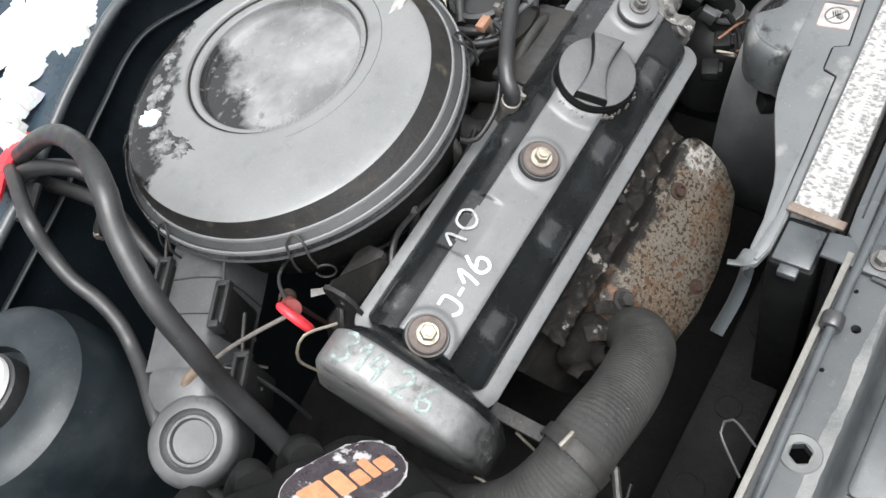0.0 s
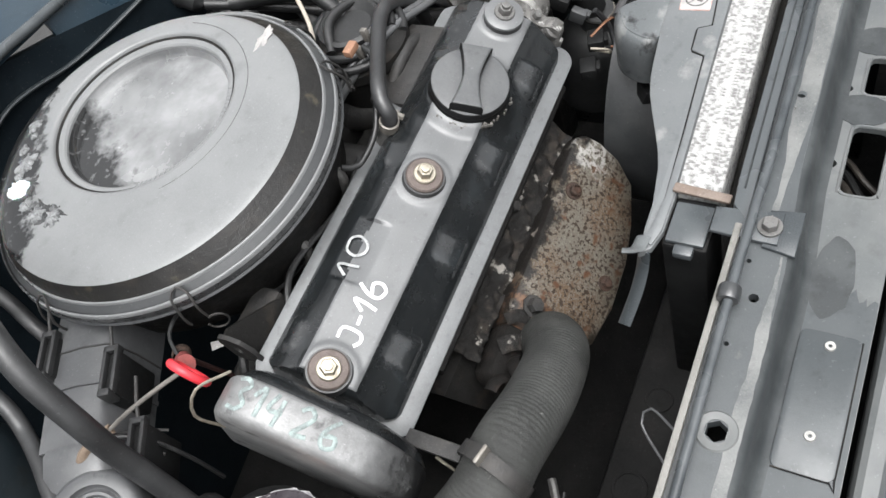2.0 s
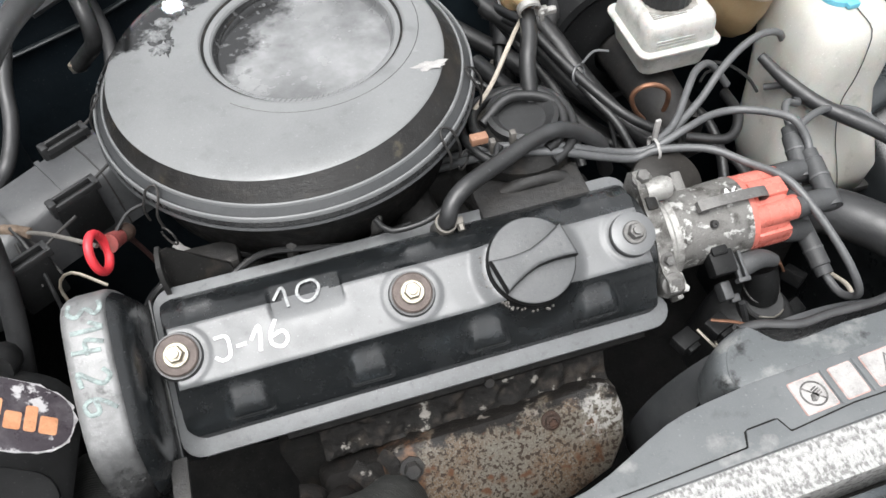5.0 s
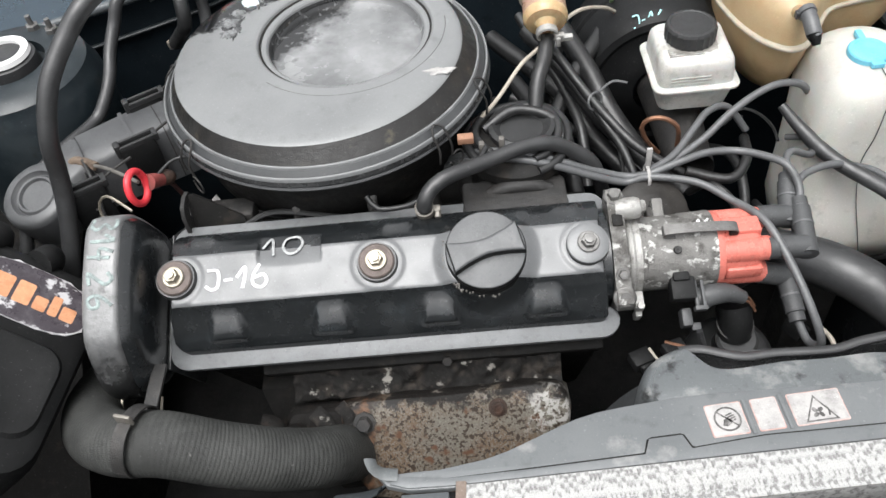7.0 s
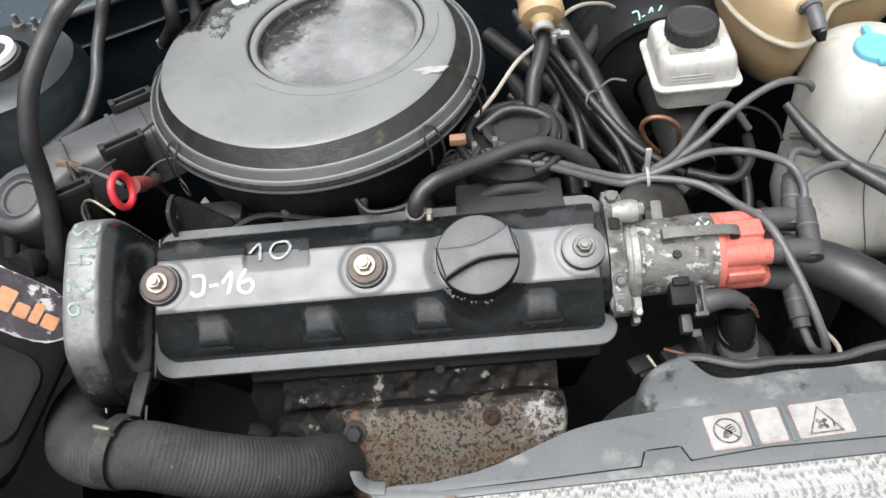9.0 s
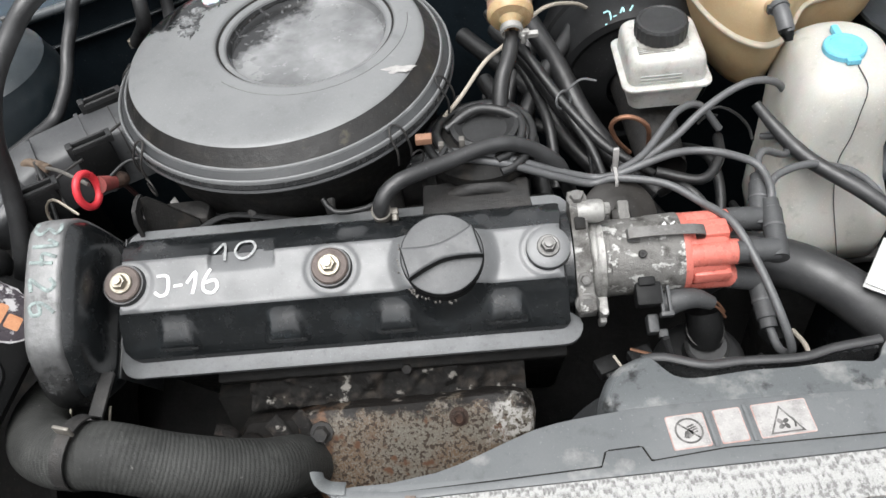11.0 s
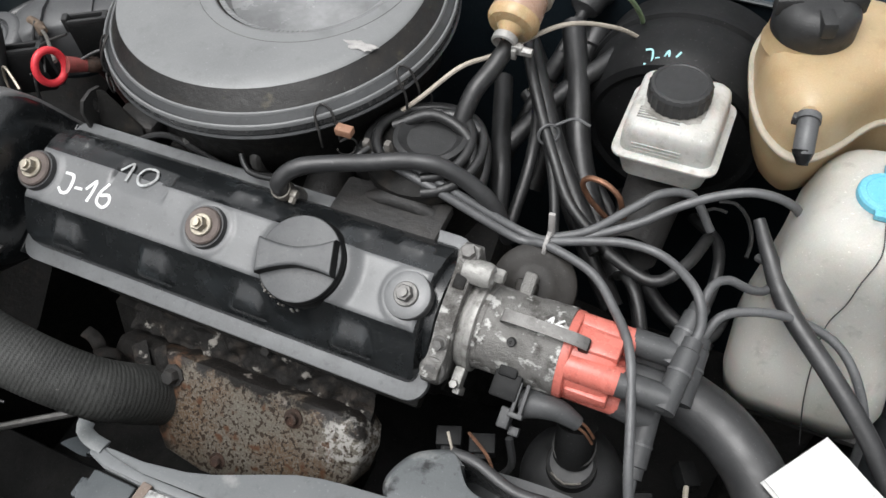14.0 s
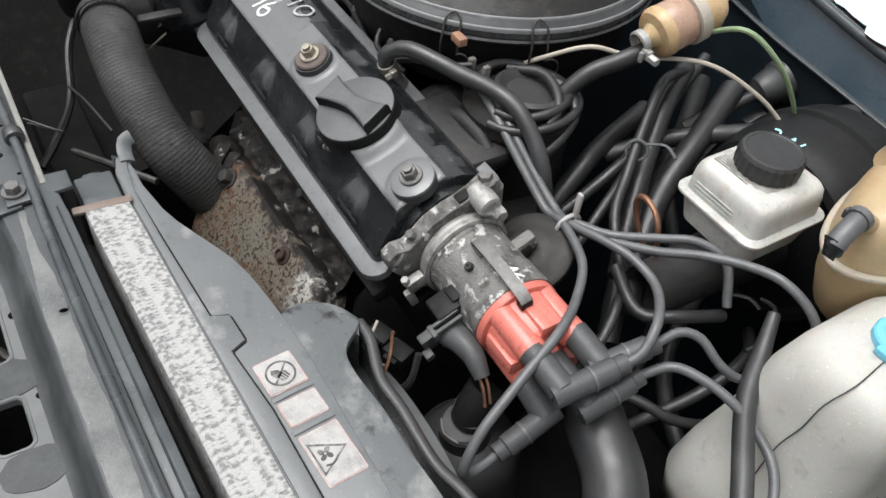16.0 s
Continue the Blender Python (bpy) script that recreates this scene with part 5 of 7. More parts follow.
for x, y, r, sd in ((0.235, 0.475, 0.066, 113), (0.335, 0.47, 0.066, 127), (0.4, 0.468, 0.066, 131), (0.3, 0.492, 0.1, 37), (0.46, 0.495, 0.1, 41), (0.18, 0.51, 0.08, 43), (0.62, 0.48, 0.1, 47)):
    lump("snow_patch", x, y, 0.055, r, 0.022, sd, "sheet of white snow lying on the scuttle", flat=0.75, rag=0.35)

# ---- distributor ----
dist = thing("distributor", (0, 0, 0), "corroded aluminium distributor with a red cap on the engine's end", "distributor", m=ENGINE @ Matrix.Translation((0.21, 0.002, -0.1)))
AX = (0.002, -0.062)


def along_x(profile, segs=40):
    return lathe([(r, x) for x, r in profile], segs, "x", (0, AX[0], AX[1]))


part("cam_seal", along_x([(0.186, 0.044), (0.1975, 0.044), (0.1985, 0.041), (0.1985, 0.03)], 48), BLACK, dist, frame_m=ENGINE)
fl2 = plate([(-0.052, 0.016), (-0.055, 0.026), (-0.052, 0.036), (-0.044, 0.0385), (-0.035, 0.034), (-0.026, 0.0355), (-0.012, 0.0415), (0.004, 0.0425), (0.018, 0.0415), (0.03, 0.042), (0.04, 0.0445), (0.049, 0.041), (0.052, 0.032), (0.046, 0.015), (0.04, -0.02), (0.0, -0.043), (-0.04, -0.02)], 0.199, 0.2125, (), 0.0015)
fl2.transform(Matrix(((0, 0, 1, 0), (1, 0, 0, AX[0]), (0, 1, 0, AX[1]), (0, 0, 0, 1))))
part("mounting_flange", fl2, ALU, dist, frame_m=ENGINE)
part("flange_pocket", box(0.2015, 0.2105, 0.017, 0.028, -0.024, -0.0185, 0.001), GRIME, dist, frame_m=ENGINE)
part("clamp_band", along_x([(0.2125, 0.0345), (0.2145, 0.0362), (0.2175, 0.0372), (0.2195, 0.0362), (0.2215, 0.0374), (0.2245, 0.0372), (0.2255, 0.034)], 56), ALUP, dist, "pale cast clamp band", frame_m=ENGINE)
part("band_tab", join(box(0.2165, 0.2245, -0.05, -0.034, -0.062, -0.049, 0.0015), box(0.2175, 0.2235, -0.0545, -0.0475, -0.078, -0.06, 0.0015), hexhead(0.0035, 0.006, (0.2205, -0.048, -0.05))), ALUP, dist, frame_m=ENGINE)
part("housing", along_x([(0.2125, 0.033), (0.229, 0.0335), (0.2295, 0.033), (0.262, 0.033), (0.264, 0.0338), (0.2865, 0.0345), (0.2895, 0.0345), (0.2895, 0.01)], 56), ALU, dist, frame_m=ENGINE)
for y, z, r in ((-0.0435, -0.031, 0.0068), (0.044, -0.0205, 0.0058), (-0.024, -0.0265, 0.0042)):
    tip = (0, -0.5, 0.87) if y < -0.03 else (0, 0.2, 1) if y > 0 else (0, -0.35, 0.94)
    part("flange_bolt", join(lathe([(r * 1.45, -0.004), (r * 1.45, 0.0005), (r * 1.3, 0.0012), (0, 0.0012)], 20, tip, (0.2055, y, z)), hexhead(r, 0.0065, (0.2055, y, z), tip)), BOLT, dist, frame_m=ENGINE)
part("clamp_lug", join(lathe([(0.0085, 0.205), (0.0095, 0.21), (0.0098, 0.2225), (0.0085, 0.2265), (0.006, 0.2275), (0.0045, 0.2255), (0, 0.2255)], 24, "x", (0, 0.0335, -0.0245)), hexhead(0.0058, 0.0095, (0.224, 0.037, -0.033), "x")), ALUP, dist, "pale cast lug with a socket screw", frame_m=ENGINE)
part("housing_screw", join(lathe([(0.0035, 0), (0.0035, 0.0035), (0.0028, 0.0045), (0.001, 0.0045), (0.001, 0.003), (0, 0.003)], 12, (0, -0.25, 0.97), (0.2545, -0.0055, -0.0305))), DARK, dist, frame_m=ENGINE)
for a in (62, -118):
    m = Matrix.Translation((0, AX[0], AX[1])) @ Matrix.Rotation(radians(a - 73), 4, "X")
    clip = []
    for x, h in ((0.2535, 0.0335), (0.246, 0.0345), (0.2435, 0.036), (0.2425, 0.0385), (0.2435, 0.0408), (0.247, 0.0418), (0.262, 0.0424), (0.28, 0.0418), (0.296, 0.0402), (0.304, 0.038), (0.3065, 0.036), (0.3062, 0.0335)):
        clip.append([(x, -0.0046, h), (x, 0.0046, h), (x + 0.0003, 0.0046, h + 0.0011), (x + 0.0003, -0.0046, h + 0.0011)])
    part("spring_clip", along(m, loft(clip)), BOLT, dist, frame_m=ENGINE)
    part("clip_seat", along(m, box(0.3, 0.3075, -0.0048, 0.0048, 0.03, 0.0365, 0.001)), GRIME, dist, frame_m=ENGINE)
for x, y, pts in ((0.274, 0.014, [(0, 0.0), (0.0028, 0.0045), (0.0028, -0.0045)]), (0.2805, 0.014, [(0.0045, 0.0045), (0.0, 0.0), (0.001, -0.0045), (0.005, -0.0035), (0.0045, 0.0), (0.0008, -0.0008)])):
    rr = 0.0342
    part("chalk_marking", tube([(x + a, AX[0] + y + b, AX[1] + math.sqrt(rr * rr - (y + b) ** 2)) for a, b in pts], 0.0011, 6, 0.002), CHALK, dist, "white chalk strokes", frame_m=ENGINE)
dc = part("cap", along_x([(0.288, 0.0335), (0.294, 0.0338), (0.2955, 0.033), (0.2965, 0.0295), (0.324, 0.0285), (0.328, 0.0255), (0.328, 0.0)], 48), RED, dist, "glossy red plastic cap", frame_m=ENGINE)
for a in (22, 114, 200, 290):
    c, s = math.cos(radians(a)), math.sin(radians(a))
    part("tower", lathe([(0.0108, 0.294), (0.0108, 0.334), (0.0095, 0.3365), (0, 0.3365)], 20, "x", (0, AX[0] + 0.0228 * c, AX[1] + 0.0228 * s)), RED, dc, frame_m=ENGINE)
part("tower", lathe([(0.01, 0.32), (0.0095, 0.338), (0, 0.338)], 16, "x", (0, AX[0], AX[1])), RED, dc, frame_m=ENGINE)
for a, w in ((68, 0.0085), (157, 0.006), (245, 0.007)):
    part("cap_block", along(Matrix.Translation((0, AX[0], AX[1])) @ Matrix.Rotation(radians(a - 90), 4, "X"), box(0.2975, 0.3285, -w, w, 0.018, 0.0312, 0.0018)), RED, dc, frame_m=ENGINE)
part("vacuum_unit", lathe([(0.028, -0.008), (0.0325, -0.005), (0.034, -0.002), (0.0335, 0.001), (0.031, 0.0025), (0.026, 0.003), (0.018, 0.006), (0.014, 0.0075), (0, 0.008)], 40, (0.05, -0.5, 0.85), (0.2475, 0.07, -0.05)), VACUUM, dist)
part("vacuum_arm", box(0.243, 0.253, 0.02, 0.05, -0.064, -0.05, 0.002), ALU, dist, frame_m=ENGINE)
part("vacuum_boss", along(Matrix.Translation((0.246, 0.06, -0.04)) @ Matrix.Rotation(radians(30), 4, "X"), box(-0.0085, 0.0085, -0.008, 0.006, -0.005, 0.008, 0.003)), VACUUM, dist)
plug = part("hall_connector", join(box(0.2475, 0.2685, -0.046, -0.026, -0.058, -0.042, 0.002), box(0.25, 0.264, -0.03, -0.022, -0.05, -0.0395, 0.0015)), TOUGH, dist, frame_m=ENGINE)
part("latch", join(box(0.2665, 0.2695, -0.053, -0.03, -0.048, -0.0435, 0.0008), box(0.2725, 0.2755, -0.053, -0.03, -0.048, -0.0435, 0.0008), box(0.2655, 0.2765, -0.056, -0.052, -0.052, -0.0435, 0.0008)), BOOTM, plug, frame_m=ENGINE)
part("plug_tail", join(box(0.257, 0.266, -0.066, -0.05, -0.075, -0.06, 0.0015), box(0.266, 0.274, -0.069, -0.062, -0.074, -0.068, 0.0008)), BOOTM, plug, frame_m=ENGINE)
part("boot", tube([(0.273, -0.043, -0.06), (0.283, -0.041, -0.057), (0.297, -0.04, -0.058), (0.306, -0.042, -0.062), (0.313, -0.044, -0.066)], 0.0098, 14, taper=lambda t: 1.15 - 0.55 * t), BOOTM, dist, "grey rubber boot", frame_m=ENGINE)
for dy in (-0.0022, 0.0022):
    part("wire_end", tube([(0.311, -0.0435 + dy, -0.0645), (0.319, -0.046 + dy, -0.069), (0.326, -0.052 + dy, -0.08)], 0.0012, 6), COPPER, dist, frame_m=ENGINE)

# ---- ignition leads ----
TIE = Vector((0.248, 0.102, -0.033))


def lead(points, r, label, boot=None):
    t = thing("ignition_lead", points[0], label, "ignition lead", "ignition leads")
    part("cable", tube(points, r, 10, 0.005), LEADM, t)
    if boot:
        a, b, c = (Vector(q) for q in boot)
        part("boot", tube([a - Vector((0.004, 0, 0)), b], 0.0101, 16, smooth=False), BOOTM, t)
        sleeve = part("sleeve", tube([b - (c - b).normalized() * 0.009, b + 0.8 * (c - b), b + 0.82 * (c - b), c], 0.0085, 16, smooth=False, taper=lambda k: 1.0 if k < 0.5 else 0.85), BOOTM, t)
        part("ridge", tube([b + 0.42 * (c - b), b + 0.46 * (c - b)], 0.0091, 16, smooth=False), LEADM, sleeve)
    return t


def eng(x, y, z):
    return tuple(ENGINE @ Vector((x, y, z)))


tow = [eng(0.336, AX[0] + 0.0245 * math.cos(radians(a)), AX[1] + 0.0245 * math.sin(radians(a))) for a in (22, 114, 200, 290)] + [eng(0.338, *AX)]
CLU = [(0.226, 0.1, -0.033), (0.194, 0.1, -0.02), (0.153, 0.1, 0.0), (0.116, 0.106, 0.006), (0.09, 0.115, 0.0), (0.06, 0.14, -0.03)]


def off(pts, dx, dy, dz):
    return [(x + dx, y + dy, z + dz) for x, y, z in pts]


lead([(0.36, -0.026, -0.098), (0.363, -0.05, -0.1), (0.366, -0.062, -0.084), (0.358, -0.046, -0.06), (0.346, -0.007, -0.038), (0.333, 0.029, -0.026), (0.314, 0.058, -0.029), (0.288, 0.083, -0.028), (0.248, 0.096, -0.029)] + off(CLU, 0, -0.003, -0.001), 0.0036, "grey rubber ignition lead looping off the red cap", (tow[2], (0.358, 0.011, -0.083), (0.36, -0.03, -0.098)))
lead([(0.372, 0.052, -0.034), (0.374, 0.066, -0.026), (0.366, 0.082, -0.015), (0.35, 0.1, -0.018), (0.33, 0.113, -0.022), (0.305, 0.113, -0.021), (0.28, 0.107, -0.023), (0.248, 0.101, -0.03)] + off(CLU, 0, 0.004, 0.0), 0.0036, "grey rubber ignition lead looping off the red cap", (tow[1], (0.367, 0.01, -0.042), (0.372, 0.056, -0.033)))
lead([(0.376, 0.066, -0.051), (0.385, 0.088, -0.042), (0.403, 0.1, -0.042), (0.425, 0.108, -0.046), (0.448, 0.113, -0.056), (0.47, 0.108, -0.063), (0.489, 0.092, -0.076), (0.505, 0.072, -0.105), (0.512, 0.055, -0.16)], 0.0036, "grey rubber ignition lead over the washer bottle", (tow[4], (0.376, 0.03, -0.062), (0.377, 0.07, -0.05)))
lead([(0.25, 0.105, -0.03), (0.275, 0.12, -0.028), (0.3, 0.148, -0.022), (0.318, 0.167, -0.018), (0.34, 0.178, -0.025), (0.36, 0.17, -0.05)], 0.0036, "grey rubber ignition lead under the brake reservoir")
lead([(0.25, 0.101, -0.034), (0.28, 0.12, -0.031), (0.308, 0.136, -0.023), (0.333, 0.153, -0.012), (0.36, 0.168, -0.004), (0.385, 0.176, 0.0), (0.41, 0.182, -0.01), (0.43, 0.19, -0.04)], 0.0036, "grey rubber ignition lead running to the coil")
lead([(0.37, 0.08, -0.032), (0.373, 0.1, -0.025), (0.383, 0.112, -0.028), (0.4, 0.118, -0.04), (0.412, 0.13, -0.05), (0.415, 0.15, -0.05), (0.4, 0.165, -0.06)], 0.0034, "grey rubber ignition lead behind the cap", (tow[0], (0.362, 0.046, -0.042), (0.37, 0.085, -0.031)))
tie = thing("cable_tie", TIE, "pale plastic cable tie round the ignition leads", "cable tie")
part("loop", tube([TIE + Vector((0, 0.011 * math.cos(a), 0.009 * math.sin(a))) for a in [k * math.pi / 6 for k in range(13)]], 0.0018, 6, 0.003, flat=0.6), STICKER, tie)
part("tail", box(TIE.x - 0.002, TIE.x + 0.003, TIE.y + 0.003, TIE.y + 0.006, TIE.z + 0.006, TIE.z + 0.03, 0.0007), STICKER, tie)
solo("lead_clip", box(0.094, 0.099, 0.1, 0.106, 0.012, 0.026, 0.001), CORD, "pale plastic clip on the leads", "cable clip")
solo("lead_clip", box(0.112, 0.117, 0.102, 0.108, 0.014, 0.028, 0.001), CORD, "pale plastic clip on the leads", "cable clip")

# ---- hoses behind the engine ----
br = thing("breather_hose", (0.043, 0.046, 0), "thick black rubber breather hose from the valve cover", "hose")
part("tube", tube([eng(0.042, 0.049, -0.03), eng(0.043, 0.05, -0.012), (0.048, 0.057, 0.017), (0.06, 0.064, 0.023), (0.08, 0.075, 0.022), (0.105, 0.088, 0.019), (0.13, 0.1, 0.018), (0.155, 0.108, 0.014), (0.178, 0.111, 0.0), (0.198, 0.111, -0.02), (0.21, 0.113, -0.06)], 0.0069, 16), RUBBER, br)
part("clamp", join(lathe([(0.0075, -0.0055), (0.0086, -0.005), (0.0086, 0.0045), (0.0075, 0.005)], 20, "z", (0.042, 0.049, -0.024)), box(0.0485, 0.056, 0.0455, 0.0515, -0.0275, -0.021, 0.001), hexhead(0.003, 0.005, (0.053, 0.0455, -0.0245), (0, -1, 0))), STRAP, br, frame_m=ENGINE)
HOSES = [([(0.169, 0.222, 0.045), (0.163, 0.2, 0.036), (0.154, 0.178, 0.024), (0.15, 0.15, -0.005), (0.155, 0.13, -0.05)], 0.0075, "black fuel hose below the filter"),
         ([(0.16, 0.3, 0.0), (0.176, 0.25, 0.012), (0.2, 0.213, -0.008), (0.225, 0.18, -0.028), (0.25, 0.15, -0.042), (0.29, 0.128, -0.06)], 0.0046, "black rubber coolant hose"),
         ([(0.155, 0.3, -0.01), (0.178, 0.25, 0.005), (0.204, 0.21, -0.015), (0.222, 0.18, -0.034), (0.236, 0.15, -0.045), (0.25, 0.11, -0.075)], 0.0042, "black rubber coolant hose"),
         ([(0.21, 0.205, -0.018), (0.224, 0.175, -0.036), (0.233, 0.16, -0.05), (0.236, 0.14, -0.075)], 0.0022, "thin clear grey tube beside the coolant hoses"),
         ([(0.14, 0.28, -0.05), (0.165, 0.21, -0.05), (0.18, 0.17, -0.06), (0.19, 0.13, -0.09)], 0.009, "black rubber heater hose"),
         ([(0.12, 0.38, -0.06), (0.19, 0.28, -0.07), (0.22, 0.22, -0.09), (0.26, 0.17, -0.11), (0.3, 0.13, -0.14)], 0.01, "thick black heater hose"),
         ([(0.276, 0.396, -0.006), (0.255, 0.352, -0.014), (0.232, 0.305, -0.022), (0.2, 0.26, -0.035), (0.17, 0.21, -0.06)], 0.0085, "thick black heater hose"),
         ([(0.15, 0.33, 0.0), (0.17, 0.28, -0.015), (0.19, 0.235, -0.035), (0.2, 0.19, -0.05), (0.2, 0.14, -0.08)], 0.0055, "black rubber vacuum hose"),
         ([(0.11, 0.15, 0.0), (0.14, 0.165, 0.01), (0.17, 0.16, 0.0), (0.18, 0.13, -0.02), (0.17, 0.11, -0.03)], 0.005, "thin black rubber vacuum hose"),
         ([(0.1, 0.14, 0.008), (0.13, 0.155, 0.016), (0.165, 0.145, 0.01), (0.175, 0.12, -0.01)], 0.0045, "thin black rubber vacuum hose"),
         ([(0.155, 0.3, 0.0), (0.185, 0.25, -0.01), (0.215, 0.21, -0.04), (0.245, 0.175, -0.06), (0.28, 0.14, -0.08)], 0.009, "thick black heater hose"),
         ([(0.19, 0.33, -0.01), (0.215, 0.27, -0.03), (0.235, 0.22, -0.055), (0.262, 0.18, -0.08), (0.3, 0.14, -0.1)], 0.011, "thick black heater hose"),
         ([(0.07, 0.16, -0.05), (0.11, 0.13, -0.02), (0.125, 0.12, -0.04), (0.12, 0.1, -0.08)], 0.008, "black rubber hose under the air cleaner"),
         ([(0.29, 0.12, -0.05), (0.33, 0.11, -0.055), (0.35, 0.13, -0.05), (0.36, 0.17, -0.06)], 0.005, "thin black hose behind the distributor"),
         ([(-0.01, 0.075, 0.0), (0.0, 0.066, -0.008), (0.03, 0.064, -0.004), (0.055, 0.07, 0.008), (0.09, 0.085, 0.02), (0.1, 0.1, 0.022)], 0.0026, "thin black wire beside the valve cover"),
         ([(0.3, 0.13, -0.09), (0.31, 0.11, -0.06), (0.325, 0.09, -0.06), (0.34, 0.06, -0.08)], 0.004, "thin black hose behind the distributor")]
for pts, r, lab in HOSES:
    solo("rubber_hose", tube(pts, r, 12), HOSED, lab, "hose", "hoses behind the engine")
solo("bulkhead_grommet", lathe([(0.009, -0.012), (0.0135, -0.011), (0.0145, 0.0), (0.0145, 0.014), (0.012, 0.018)], 24, (0.4, 0.85, 0.15), (0.268, 0.378, -0.009)), HOSED, "black rubber grommet on the heater hose", "grommet")
ht = thing("cable_tie", (0.213, 0.197, -0.018), "dark cable tie round the coolant hoses", "cable tie")
part("loop", tube([Vector((0.2135, 0.197, -0.018)) + 0.009 * math.cos(a) * Vector((0.8, 0.6, 0)) + 0.0085 * math.sin(a) * Vector((-0.2, 0.3, 0.93)) for a in [k * math.pi / 6 for k in range(13)]], 0.0014, 6, 0.003), LEADM, ht)
part("tail", tube([(0.218, 0.202, -0.01), (0.232, 0.208, -0.004), (0.246, 0.206, -0.006)], 0.0013, 6, 0.004), LEADM, ht)
carb = thing("carburettor", (0.09, 0.16, -0.08), "dark oily carburettor throat beside the air cleaner", "carburettor")
part("throat", lathe([(0.045, -0.08), (0.045, -0.02), (0.05, -0.015), (0.05, -0.005), (0.042, 0.0), (0.03, 0.004), (0, 0.004)], 32, at=(0.13, 0.135, 0.0)), GRIME, carb)
part("flange", box(0.075, 0.17, 0.06, 0.1, -0.03, -0.018, 0.004), DARK, carb)
for rr, zz in ((0.0475, 0.0), (0.0385, 0.007)):
    part("hose_ring", tube([(0.13 + rr * math.cos(radians(a)), 0.135 + rr * math.sin(radians(a)), zz + 0.003 * math.sin(radians(2 * a + 40))) for a in range(-70, 235, 15)], 0.0042, 10, 0.005), HOSED, carb, "black hose looped round the throat")
part("collar", lathe([(0.03, 0.004), (0.031, 0.012), (0.027, 0.014), (0.02, 0.008), (0, 0.008)], 28, at=(0.135, 0.138, 0.0)), CAPM, carb)
solo("connector_tag", box(0.076, 0.09, 0.093, 0.101, 0.034, 0.041, 0.001), mat("brown_connector", (0.3, 0.16, 0.1), 0.5), "small brown plastic connector", "connector")
solo("rocker_stand", join(box(0.09, 0.165, 0.056, 0.085, -0.075, -0.058, 0.004), tube([(0.1, 0.07, -0.056), (0.118, 0.072, -0.049), (0.14, 0.072, -0.049), (0.156, 0.07, -0.056)], 0.006, 12), *[tube([(0.112 + 0.012 * k, 0.082, -0.06), (0.112 + 0.012 * k, 0.076, -0.05), (0.112 + 0.012 * k, 0.066, -0.056)], 0.0018, 6) for k in range(4)]), DARK, "grimy cast aluminium housing behind the valve cover", "engine housing", frame_m=ENGINE)

ff = thing("fuel_filter", (0.168, 0.22, 0.04), "amber see-through inline fuel filter with a pale band", "fuel filter")
FD = Vector((0.02, 0.95, 0.28)).normalized()
FB = Vector((0.168, 0.224, 0.056))
part("bowl", lathe([(0.004, -0.006), (0.005, 0.002), (0.019, 0.005), (0.0215, 0.009), (0.0215, 0.014), (0.02, 0.015)], 32, FD, FB), AMBER, ff)
part("paper_element", lathe([(0.0205, 0.0145), (0.0209, 0.016), (0.0209, 0.034), (0.02, 0.036)], 32, FD, FB), FILTER, ff)
part("band", lathe([(0.0205, 0.0355), (0.0235, 0.0365), (0.0235, 0.046), (0.0205, 0.047)], 32, FD, FB), CREAM, ff)
part("cap", lathe([(0.02, 0.0465), (0.0205, 0.06), (0.016, 0.068), (0.006, 0.07), (0.004, 0.085), (0, 0.085)], 32, FD, FB), AMBER, ff)
part("hose_clamp", join(lathe([(0.0088, -0.012), (0.0105, -0.011), (0.0105, -0.005), (0.0088, -0.004)], 20, FD, FB), along(Matrix.Translation(FB + FD * -0.008 + Vector((0.011, -0.002, -0.004))), join(box(-0.004, 0.005, -0.003, 0.003, -0.004, 0.004, 0.001), hexhead(0.0038, 0.009, (0.004, 0, -0.001), "x"), box(-0.003, 0.001, -0.006, -0.003, -0.007, 0.002, 0.0008)))), ALUP, ff, "bright screw clamp")
solo("cream_tube", tube([(0.09, 0.155, 0.0), (0.115, 0.165, 0.022), (0.14, 0.19, 0.04), (0.16, 0.22, 0.035), (0.2, 0.265, 0.04), (0.235, 0.3, 0.02), (0.258, 0.322, -0.005)], 0.002, 8), CREAM, "thin cream plastic vacuum tube", "tube")
solo("green_wire", tube([(0.185, 0.27, 0.06), (0.215, 0.28, 0.075), (0.24, 0.3, 0.055), (0.25, 0.325, 0.02), (0.252, 0.343, -0.01)], 0.0022, 8), GREEN, "thin green wire arching behind the fuel filter", "wire")

# ---- brake servo and reservoir ----
servo = thing("brake_servo", (0.3, 0.36, -0.2), "large black brake servo drum on the bulkhead", "brake servo")
part("drum", lathe([(0.03, -0.07), (0.045, -0.067), (0.05, -0.063), (0.07, -0.06), (0.075, -0.063), (0.082, -0.061), (0.086, -0.055), (0.09, -0.045), (0.0915, -0.03), (0.0915, -0.008), (0.095, -0.006), (0.095, 0.0), (0.0915, 0.002), (0.09, 0.03)], 64, "y", (0.3, 0.345, -0.075)), SERVO, servo)
part("master_cylinder", lathe([(0.022, -0.2), (0.022, -0.06), (0.03, -0.06)], 24, "y", (0.305, 0.345, -0.075)), DARK, servo)
